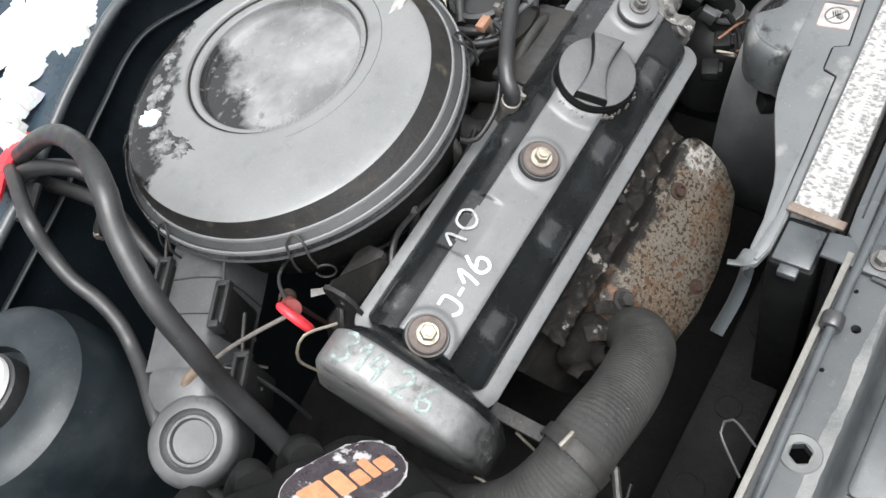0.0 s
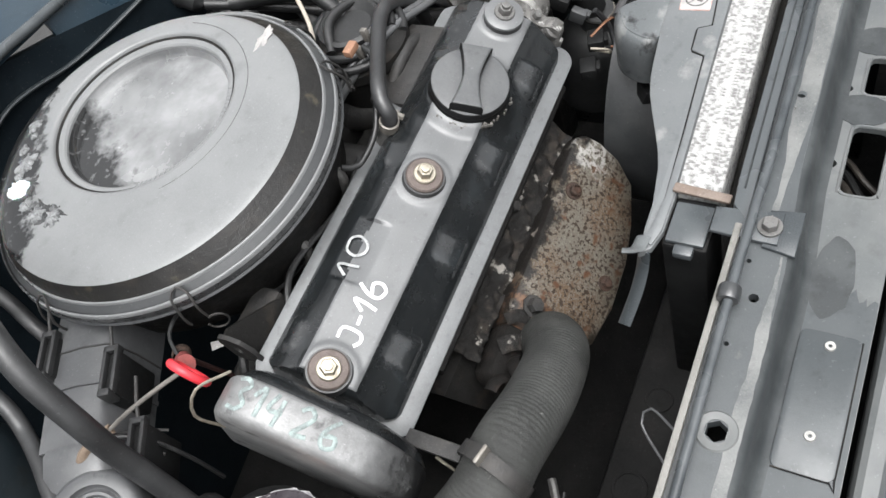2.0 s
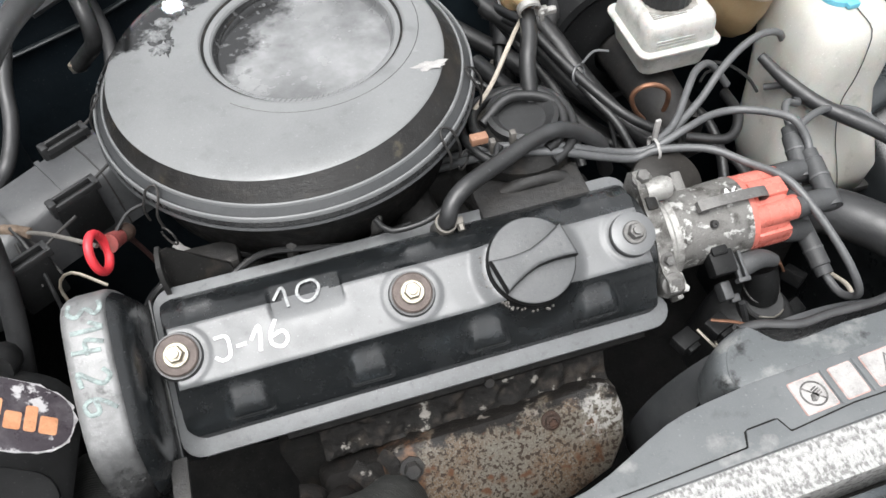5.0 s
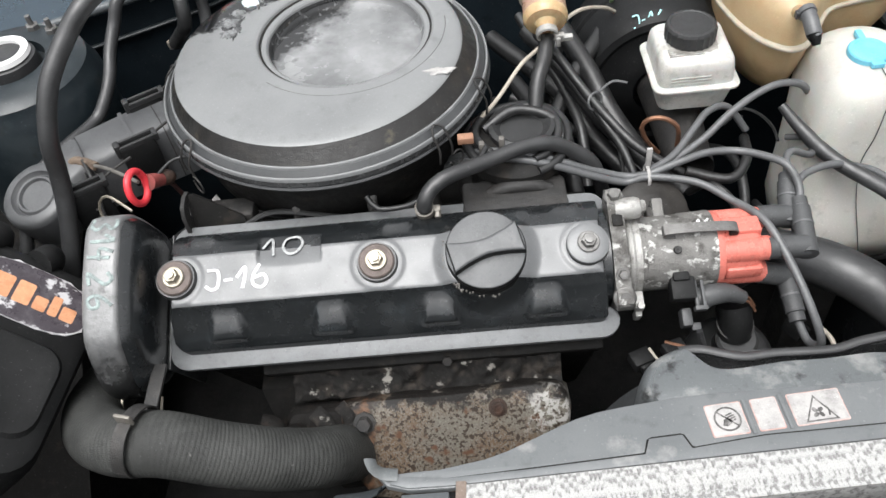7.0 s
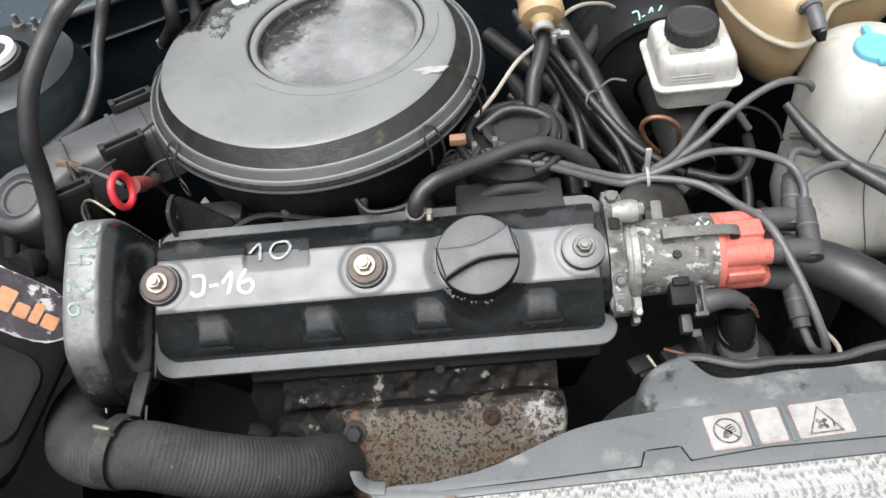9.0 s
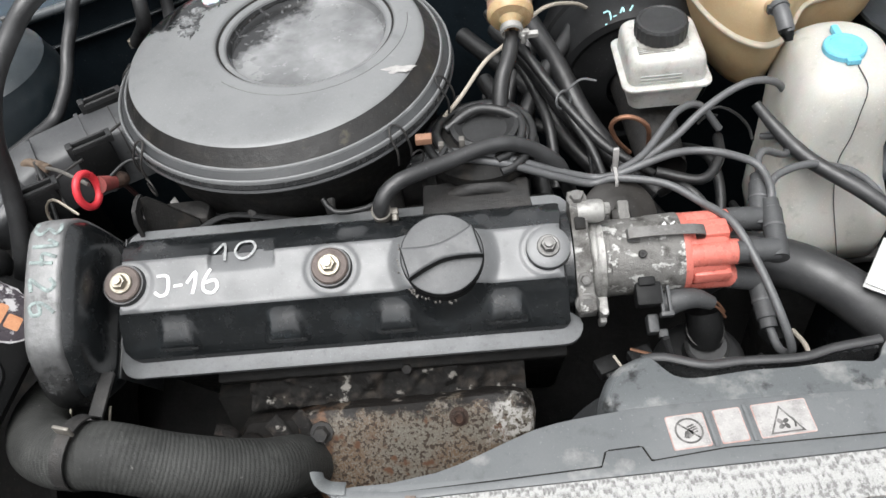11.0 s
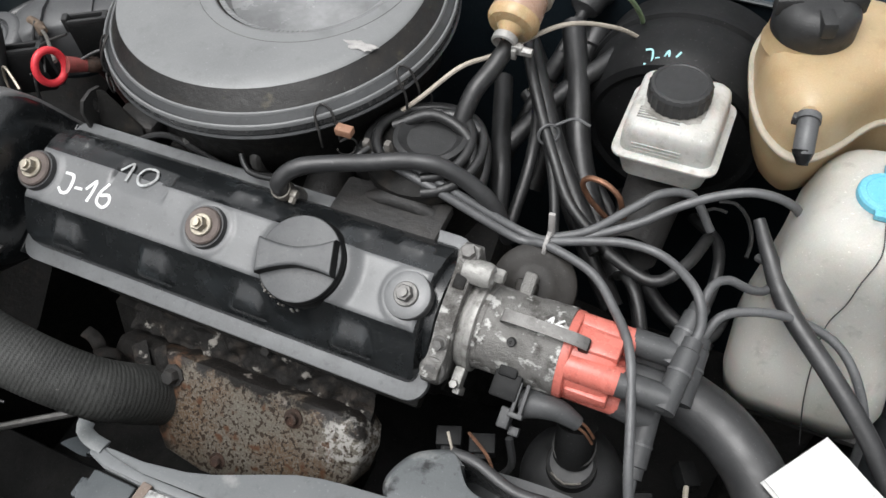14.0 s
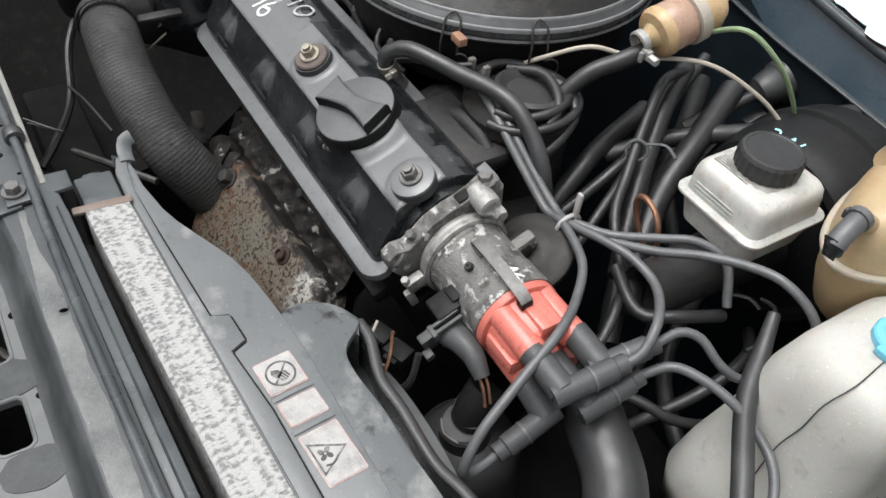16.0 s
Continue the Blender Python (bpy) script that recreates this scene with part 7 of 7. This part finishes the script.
fm = thing("coolant_housing", (0.315, -0.02, -0.2), "black domed coolant sensor housing in front of the distributor", "coolant housing")
part("dome", lathe([(0.044, -0.1), (0.043, -0.03), (0.04, -0.012), (0.03, 0.0), (0.02, 0.004), (0.0185, 0.02), (0.0165, 0.022), (0, 0.022)], 36, (0.0, -0.15, 1), (0.314, -0.02, -0.148)), CAPM, fm)
part("clip", lathe([(0.0185, 0.017), (0.0195, 0.0172), (0.0195, 0.0188), (0.0185, 0.019)], 24, (0.0, -0.15, 1), (0.314, -0.02, -0.148)), GRIME, fm)
part("spring_wire", tube([(0.302, -0.036, -0.129), (0.314, -0.041, -0.1285), (0.326, -0.036, -0.129)], 0.0008, 6), STRAP, fm)
part("plug", tube([(0.313, -0.017, -0.128), (0.3125, -0.012, -0.112), (0.311, -0.004, -0.1)], 0.0155, 18), TOUGH, fm)
part("plug_rim", lathe([(0.0155, -0.0015), (0.0168, -0.001), (0.0168, 0.001), (0.0155, 0.0015)], 28, (0.0, -0.3, 1), (0.3128, -0.014, -0.117)), DARK, fm)
for pts, m_, r in (([(0.225, -0.05, -0.09), (0.235, -0.062, -0.1), (0.245, -0.06, -0.115), (0.25, -0.04, -0.12)], CREAM, 0.0012), ([(0.24, -0.045, -0.09), (0.262, -0.06, -0.085), (0.268, -0.07, -0.1), (0.255, -0.072, -0.112), (0.248, -0.06, -0.11)], COPPER, 0.0014), ([(0.27, -0.04, -0.085), (0.275, -0.05, -0.11), (0.262, -0.06, -0.13)], RUBBER, 0.003)):
    solo("loose_wire", tube(pts, r, 6), m_, "thin loose wire below the distributor", "wire", "loose wires")
for x, z in ((0.222, -0.115), (0.25, -0.105)):
    solo("wire_connector", along(Matrix.Translation((x, -0.045, z)) @ Matrix.Rotation(radians(20), 4, "Z"), join(box(-0.01, 0.01, -0.008, 0.008, -0.006, 0.006, 0.0015), box(-0.006, 0.006, -0.012, -0.006, -0.004, 0.004, 0.001))), TOUGH, "small black wire connector with a brown seal", "connector", "wire connectors")
solo("cream_tube", tube([(0.4, 0.0, -0.15), (0.402, -0.03, -0.14), (0.392, -0.06, -0.15), (0.385, -0.08, -0.17)], 0.0022, 8), CREAM, "thin cream tube in front of the washer bottle", "tube")

# ---- paper tag ----
tag = thing("paper_tag", (0.5, -0.02, -0.11), "blank white paper slip in a clear plastic sleeve", "paper tag")
TM = Matrix.Translation((0.5045, -0.0125, -0.0845)) @ Matrix.Rotation(radians(-35.5), 4, "Z") @ Matrix.Rotation(radians(2), 4, "Y") @ Matrix.Diagonal((0.89, 1.0, 1.0, 1.0))
def sleeve_sheet():
    """A crumpled clear sleeve, creased across its open end, which is torn at the eyelet."""
    bm = bmesh.new()
    net = []
    for k in range(51):
        x = -0.062 + 0.1245 * k / 50
        row = []
        for q in range(27):
            y = -0.031 + 0.062 * q / 26
            z = 0.0006 + 0.0012 * noise.noise((x * 50, y * 50, 3)) + 0.0006 * noise.noise((x * 160, y * 160, 8))
            if x > 0.036:
                z += 0.0022 * math.exp(-((x - 0.052 - 0.05 * y) / 0.0022) ** 2) - 0.0014 * math.exp(-((x - 0.0485 - 0.05 * y) / 0.002) ** 2) + 0.001 * noise.noise((x * 220, y * 220, 1))
            row.append(bm.verts.new((x + (0.0015 * noise.noise((y * 120, 2, 2)) if k == 50 else 0.0), y, z)))
        net.append(row)
    for k in range(50):
        for q in range(26):
            x, y = -0.062 + 0.1245 * (k + 0.5) / 50, -0.031 + 0.062 * (q + 0.5) / 26
            if x > 0.044 and abs(y - 0.002 + 0.15 * (x - 0.05)) < 0.0006 + 0.28 * (x - 0.044):
                continue
            bm.faces.new((net[k][q], net[k + 1][q], net[k + 1][q + 1], net[k][q + 1]))
    bmesh.ops.delete(bm, geom=[v for v in bm.verts if not v.link_faces], context="VERTS")
    bmesh.ops.solidify(bm, geom=bm.faces[:], thickness=0.0008)
    return bm


part("sleeve", along(TM, sleeve_sheet()), FILM, tag, "crumpled clear plastic sleeve", sharp=60)
part("slip", along(TM, plate([(-0.0608, -0.0285), (0.0335, -0.0282), (0.0335, 0.0195), (-0.0608, 0.0262)], 0.0024, 0.003)), PAPER, tag, "blank white paper")

# ---- dipstick ----
dip = thing("dipstick", (-0.2, 0.1, -0.05), "oil dipstick with a bright red ring handle", "dipstick")
RN = Vector((-0.975, 0.166, -0.142)).normalized()
RU = (Vector((0, 0, 1)) - RN * RN.z).normalized()
RS = RN.cross(RU)
RC = Vector((-0.2135, 0.089, 0.023))
part("ring", tube([RC + RS * (0.0135 * math.cos(a)) + RU * (0.0155 * math.sin(a)) for a in [k * math.pi / 8 for k in range(17)]], 0.0034, 10, 0.003), REDP, dip, "bright red plastic ring")
part("neck", tube([(-0.208, 0.1, 0.018), (-0.205, 0.108, 0.012), (-0.202, 0.115, 0.006)], 0.0078, 14, taper=lambda t: 1.0 - 0.25 * t), mat("dirty_red_plastic", (0.3, 0.07, 0.065), 0.4, col2=(0.12, 0.05, 0.042), scale=90, amount=0.8), dip)
part("cap", lathe([(0.0066, -0.007), (0.0074, -0.003), (0.0072, 0.003), (0.005, 0.0065), (0, 0.0075)], 16, (0.5, 0.75, -0.5), (-0.199, 0.12, 0.004)), RUSTD, dip)
part("stem", tube([(-0.204, 0.11, 0.009), (-0.2, 0.12, 0.0), (-0.194, 0.126, -0.03), (-0.185, 0.128, -0.08)], 0.0024, 10, taper=lambda t: 1 - 0.2 * t), mat("dark_red_plastic", (0.04, 0.016, 0.014), 0.5), dip)
solo("cord", tube([(-0.215, 0.097, 0.022), (-0.235, 0.112, 0.02), (-0.255, 0.127, 0.016), (-0.272, 0.137, 0.012)], 0.0018, 8), CORD, "grey cord tied between dipstick and air intake", "cord")
solo("cord", tube([(-0.205, 0.11, 0.014), (-0.19, 0.13, 0.016), (-0.165, 0.135, 0.012), (-0.13, 0.13, 0.0)], 0.0016, 8), HOSED, "dark cord from the dipstick under the air cleaner", "cord")
solo("cord", tube([(-0.281, 0.141, 0.016), (-0.272, 0.126, 0.014), (-0.264, 0.108, 0.002), (-0.262, 0.092, -0.03), (-0.263, 0.085, -0.07)], 0.0017, 8), HOSED, "black strand hanging from the knot on the air intake", "cord")
solo("pale_scrap", along(Matrix.Translation((-0.166, 0.134, -0.05)) @ Matrix.Rotation(radians(-45), 4, "Z") @ Matrix.Rotation(radians(35), 4, "X"), plate([(-0.013, -0.003), (0.004, -0.004), (0.014, -0.002), (0.012, 0.003), (-0.002, 0.002), (-0.011, 0.004)], -0.0006, 0.0006)), STICKER, "pale torn plastic scrap under the air cleaner", "scrap")
knot = tube([(-0.268, 0.135, 0.012), (-0.276, 0.139, 0.014), (-0.284, 0.143, 0.012), (-0.292, 0.145, 0.012), (-0.3, 0.147, 0.004)], 0.0046, 10, 0.003)
for v in knot.verts:
    v.co += Vector((1, -1, 1)) * 0.0035 * noise.noise(v.co * 160)
solo("tape_knot", knot, TAPE, "knot of brown tape on the air intake", "tape", sharp=60)
solo("tie_wire", tube([(-0.283, 0.141, 0.01), (-0.278, 0.125, 0.004), (-0.27, 0.11, -0.004), (-0.268, 0.1, -0.012)], 0.0012, 6), DARK, "thin dark wire end on the air intake", "wire")
solo("tie_wire", tube([(-0.276, 0.139, 0.01), (-0.262, 0.122, 0.004), (-0.252, 0.105, -0.008)], 0.0012, 6), DARK, "thin dark wire end on the air intake", "wire")

# ---- bonnet stay ----
stay = thing("bonnet_stay", (0, -0.241, -0.03), "grey steel bonnet stay rod clipped to the slam panel", "bonnet stay")
part("rod", tube([(-0.42, -0.247, -0.031), (-0.17, -0.2435, -0.031), (0.0, -0.2415, -0.031), (0.08, -0.2425, -0.031), (0.16, -0.242, -0.031), (0.26, -0.2395, -0.03), (0.55, -0.231, -0.03)], 0.0036, 10, 0.03), PANEL, stay)
for x, y in ((-0.03, -0.241), (0.4, -0.222)):
    part("rod_clip", lathe([(0.0038, -0.006), (0.0072, -0.0055), (0.0078, -0.004), (0.0078, 0.004), (0.0072, 0.0055), (0.0038, 0.006)], 20, (1, 0.045, 0), (x, y, -0.0315)), PLASTIC, stay)

# ---- booster pack with its cables ----
pack = thing("booster_pack", (-0.36, -0.03, -0.2), "black plastic battery booster pack with scuffed foil labels", "booster pack")
PM = Matrix.Translation((-0.292, -0.01, 0.004)) @ Matrix.Rotation(radians(-8), 4, "Z") @ Matrix.Rotation(radians(42), 4, "Y")
part("body", along(PM, loft([rrect(-0.26 + a, 0.062 - a, -0.15 + a, 0.042 - a, r, z, 6) for z, a, r in ((-0.16, 0.02, 0.02), (-0.14, 0.004, 0.03), (-0.02, 0.0, 0.03), (-0.006, 0.004, 0.03), (-0.001, 0.012, 0.028))])), TOUGH, pack)
for k in range(4):
    part("grip_rib", along(PM, tube([(-0.14 + 0.045 * k, 0.034, -0.004), (-0.135 + 0.045 * k, 0.045, -0.008), (-0.133 + 0.045 * k, 0.052, -0.03)], 0.013, 12)), TOUGH, pack)
part("handle_recess", along(PM, loft([rrect(-0.03 + q, 0.05 - q, -0.12 + q, -0.036 - q, 0.02, z, 6) for z, q in ((-0.002, 0.0), (0.003, 0.003), (0.003, 0.008), (-0.0005, 0.014))])), TOUGH, pack)
for cx, cy, sx, sy in ((0.0, 0.0, 0.05, 0.026), (-0.125, 0.0, 0.04, 0.026), (-0.1, -0.07, 0.045, 0.03)):
    part("torn_edge", along(PM, plate([(cx + (sx + 0.0004 + 0.0045 * max(0.0, noise.noise((p * 5, q * 5, cx * 30)) + 0.25 * p)) * math.copysign(abs(p) ** 0.75, p), cy + (sy + 0.0004 + 0.004 * max(0.0, noise.noise((p * 5, q * 5, 7 + cx * 30)) + 0.2 * p)) * math.copysign(abs(q) ** 0.75, q)) for p, q in circle(0, 0, 1.0, 64)], -0.0015, 0.0002)), FOIL, pack, "torn silver foil edge")
    part("label", along(PM, plate([(cx + sx * math.copysign(abs(p) ** 0.75, p), cy + sy * math.copysign(abs(q) ** 0.75, q)) for p, q in circle(0, 0, 1.0, 32)], -0.0012, 0.0006)), LABELM, pack, "scuffed dark foil label")
lab = []
for x0, w, h in ((-0.036, 0.021, 0.021), (-0.012, 0.014, 0.021), (0.0045, 0.011, 0.013), (0.0175, 0.008, 0.019), (0.0275, 0.012, 0.013)):
    lab.append(along(PM, plate(r2(x0, x0 + w, -0.0105, -0.0105 + h, 0.0018), 0.0006, 0.001)))
part("label_print", join(*lab), ORANGE, pack, "orange shapes on the label")

cab = thing("booster_cable", (-0.25, 0.2, 0.1), "thick grey-black booster cable with a red clamp", "cable")
part("cable", tube([(-0.3, 0.05, -0.06), (-0.291, 0.075, -0.02), (-0.286, 0.09, 0.01), (-0.282, 0.1, 0.04), (-0.276, 0.106, 0.075), (-0.265, 0.128, 0.112), (-0.245, 0.158, 0.14), (-0.224, 0.18, 0.158), (-0.206, 0.225, 0.153), (-0.196, 0.29, 0.131), (-0.198, 0.35, 0.1), (-0.21, 0.41, 0.062)], 0.0085, 14), RUBBER, cab)
part("cable", tube([(-0.352, 0.09, -0.05), (-0.345, 0.118, -0.02), (-0.336, 0.142, -0.004), (-0.325, 0.161, 0.002), (-0.308, 0.19, 0.002), (-0.294, 0.221, 0.0), (-0.284, 0.237, 0.012), (-0.278, 0.257, 0.026), (-0.276, 0.278, 0.042), (-0.269, 0.297, 0.06), (-0.257, 0.315, 0.083), (-0.235, 0.37, 0.075), (-0.222, 0.415, 0.06)], 0.0065, 12), RUBBER, cab)
part("clamp", tube([(-0.255, 0.4, 0.06), (-0.225, 0.412, 0.066), (-0.19, 0.425, 0.058)], 0.0095, 10, flat=0.7), REDP, cab, "bright red clamp handle")
part("clamp", tube([(-0.255, 0.37, 0.045), (-0.225, 0.385, 0.05)], 0.009, 10, flat=0.7), PLASTIC, cab)
solo("heater_cable", tube([(-0.22, 0.44, 0.03), (-0.2, 0.36, 0.0), (-0.215, 0.3, -0.03), (-0.23, 0.24, -0.05)], 0.007, 10), RUBBER, "black cable along the bulkhead", "cable")

bc = thing("booster_cable", (-0.2, 0.3, 0.03), "black booster cable ending in a bolted metal clamp", "cable")
part("cable", tube([(-0.225, 0.322, 0.014), (-0.212, 0.313, 0.03), (-0.199, 0.303, 0.05), (-0.2, 0.32, 0.075), (-0.215, 0.37, 0.07), (-0.24, 0.42, 0.05)], 0.0075, 12), HOSED, bc)
part("lug", box(-0.232, -0.219, 0.317, 0.328, 0.009, 0.013, 0.001), BOLT, bc)
for dx in (-0.004, 0.004):
    part("bolt", hexhead(0.004, 0.006, (-0.2255 + dx, 0.322 + 0.4 * dx, 0.0125)), STEEL, bc)

# ---- dim things below the slam panel ----
HANG = [([(-0.4, -0.1, -0.1), (-0.33, -0.15, -0.14), (-0.25, -0.173, -0.16), (-0.19, -0.2, -0.16), (-0.16, -0.225, -0.17)], 0.0045, HOSED, "black cable hanging below the slam panel"),
        ([(-0.26, -0.17, -0.15), (-0.22, -0.16, -0.15), (-0.17, -0.15, -0.155)], 0.0015, HOSED, "thin dark wire below the slam panel"),
        ([(-0.12, -0.228, -0.08), (-0.105, -0.205, -0.09), (-0.115, -0.2, -0.1), (-0.14, -0.225, -0.1)], 0.001, LEADM, "thin grey wire loop under the slam panel"),
        ([(-0.26, -0.185, -0.235), (-0.2, -0.15, -0.225), (-0.15, -0.12, -0.22)], 0.004, BOLT, "grimy steel rod in the lower bay"),
        ([(-0.2, 0.06, -0.03), (-0.19, 0.09, -0.04), (-0.15, 0.11, -0.035), (-0.1, 0.1, -0.04), (-0.05, 0.09, -0.05)], 0.004, HOSED, "black wiring under the air cleaner"),
        ([(-0.14, 0.07, -0.03), (-0.1, 0.085, -0.02), (-0.03, 0.075, -0.025), (0.02, 0.085, -0.03)], 0.003, HOSED, "black wiring under the air cleaner"),
        ([(-0.08, 0.1, -0.06), (-0.078, 0.085, -0.02), (-0.076, 0.1, 0.0)], 0.005, BOLT, "grimy pipe under the air cleaner"),
        ([(-0.01, 0.1, -0.06), (-0.008, 0.085, -0.02), (-0.006, 0.1, 0.0)], 0.005, BOLT, "grimy pipe under the air cleaner")]
for pts, r, m_, lab in HANG:
    solo("loose_pipe" if r > 0.0042 else "loose_wire", tube(pts, r, 8), m_, lab, "pipe" if r > 0.0042 else "wire", "dim wires and pipes")
mt = thing("engine_mount", (-0.02, -0.15, -0.32), "grimy round engine mount with a shiny bolt", "engine mount")
part("drum", lathe([(0.035, -0.03), (0.036, 0.0), (0.032, 0.012), (0.02, 0.014), (0.012, 0.01), (0, 0.01)], 28, at=(0.01, -0.175, -0.365)), GRIME, mt)
part("bolt", hexhead(0.009, 0.012, (0.01, -0.175, -0.356)), BOLT, mt)
clip = random.Random(8)
for x, y, z in ((0.215, -0.105, -0.13), (0.245, -0.1, -0.11), (0.37, -0.01, -0.19), (0.4, 0.03, -0.2)):
    solo("wire_connector", along(Matrix.Translation((x, y, z)) @ Matrix.Rotation(clip.uniform(0, 3), 4, "Z") @ Matrix.Rotation(0.4, 4, "X"), join(box(-0.011, 0.011, -0.008, 0.008, -0.007, 0.007, 0.0015), box(-0.006, 0.006, -0.013, -0.006, -0.004, 0.004, 0.001))), TOUGH, "small black wire connector deep in the bay", "connector", "wire connectors")

drop = random.Random(21)
film = thing("oil_splash", (0.62, 0.0, -0.17), "wet black oil drops on the wheel arch", "oil")
for k in range(9):
    x, y, r = drop.uniform(0.575, 0.68), drop.uniform(-0.09, 0.1), drop.uniform(0.0008, 0.0022)
    z = arch_z(x, y)
    part("drop", along(Matrix.Translation((x, y, z)) @ Matrix.Diagonal((1, drop.uniform(1, 2.2), 1, 1)), lathe([(r, -0.001), (r * 0.9, r * 0.3), (r * 0.5, r * 0.55), (0, r * 0.6)], 10)), WET, film)

# ---- speedometer cable and pipe through the bulkhead ----
speedo = thing("speedometer_cable", (0.189, 0.402, -0.022), "black speedometer cable in a domed rubber grommet on the bulkhead", "cable")
part("grommet", lathe([(0.021, -0.004), (0.021, 0.004), (0.0185, 0.007), (0.0165, 0.018), (0.0145, 0.024), (0.009, 0.027), (0.006, 0.031)], 28, (-0.2, -0.88, -0.42), (0.189, 0.402, -0.022)), RUBBER, speedo, "domed rubber grommet")
part("cable", tube([(0.186, 0.385, -0.03), (0.183, 0.36, -0.038), (0.179, 0.33, -0.047), (0.174, 0.302, -0.06), (0.163, 0.272, -0.085), (0.155, 0.24, -0.12)], 0.0062, 12), HOSED, speedo)
part("collar", lathe([(0.0062, -0.014), (0.0092, -0.013), (0.0092, 0.013), (0.0062, 0.014)], 20, (-0.36, -0.76, -0.54), (0.18, 0.313, -0.05)), RUBBER, speedo)
part("clip", band(0.0098, 0.004, 0.0009, -179, 60, Matrix.Translation((0.17, 0.29, -0.0685)) @ Vector((1, 0, 0)).rotation_difference(Vector((-0.36, -0.76, -0.54))).to_matrix().to_4x4()), STRAP, speedo, "pale tin clip")
heat = thing("heater_pipe", (0.19, 0.36, -0.09), "black heater hose pushed on a bulkhead stub", "hose")
part("hose", tube([(0.198, 0.385, -0.06), (0.192, 0.355, -0.078), (0.188, 0.325, -0.1), (0.184, 0.29, -0.125), (0.18, 0.25, -0.16)], 0.0105, 14), HOSED, heat)
part("stub", lathe([(0.0125, -0.012), (0.0135, -0.01), (0.0135, 0.008), (0.0115, 0.01)], 24, (-0.15, -0.8, -0.55), (0.197, 0.38, -0.063)), RUBBER, heat)

# ---- dim loom between engine and bulkhead ----
LOOM = [([(0.14, 0.34, -0.12), (0.2, 0.29, -0.13), (0.26, 0.24, -0.14), (0.31, 0.17, -0.16), (0.34, 0.1, -0.17)], 0.007, "black taped wiring loom deep behind the engine"),
        ([(0.34, 0.27, -0.16), (0.37, 0.22, -0.13), (0.375, 0.17, -0.14), (0.36, 0.11, -0.17)], 0.0055, "black hose deep behind the distributor"),
        ([(0.26, 0.31, -0.2), (0.29, 0.24, -0.19), (0.33, 0.19, -0.2), (0.39, 0.16, -0.21)], 0.008, "black taped wiring loom deep behind the engine"),
        ([(0.33, 0.06, -0.15), (0.35, 0.1, -0.13), (0.385, 0.13, -0.14), (0.395, 0.18, -0.17)], 0.0045, "black hose deep behind the distributor")]
for pts, r, lab in LOOM:
    solo("wiring_loom" if "loom" in lab else "deep_hose", tube(pts, r, 10), RUBBER, lab, "wiring" if "loom" in lab else "hose", "dim looms behind the engine")
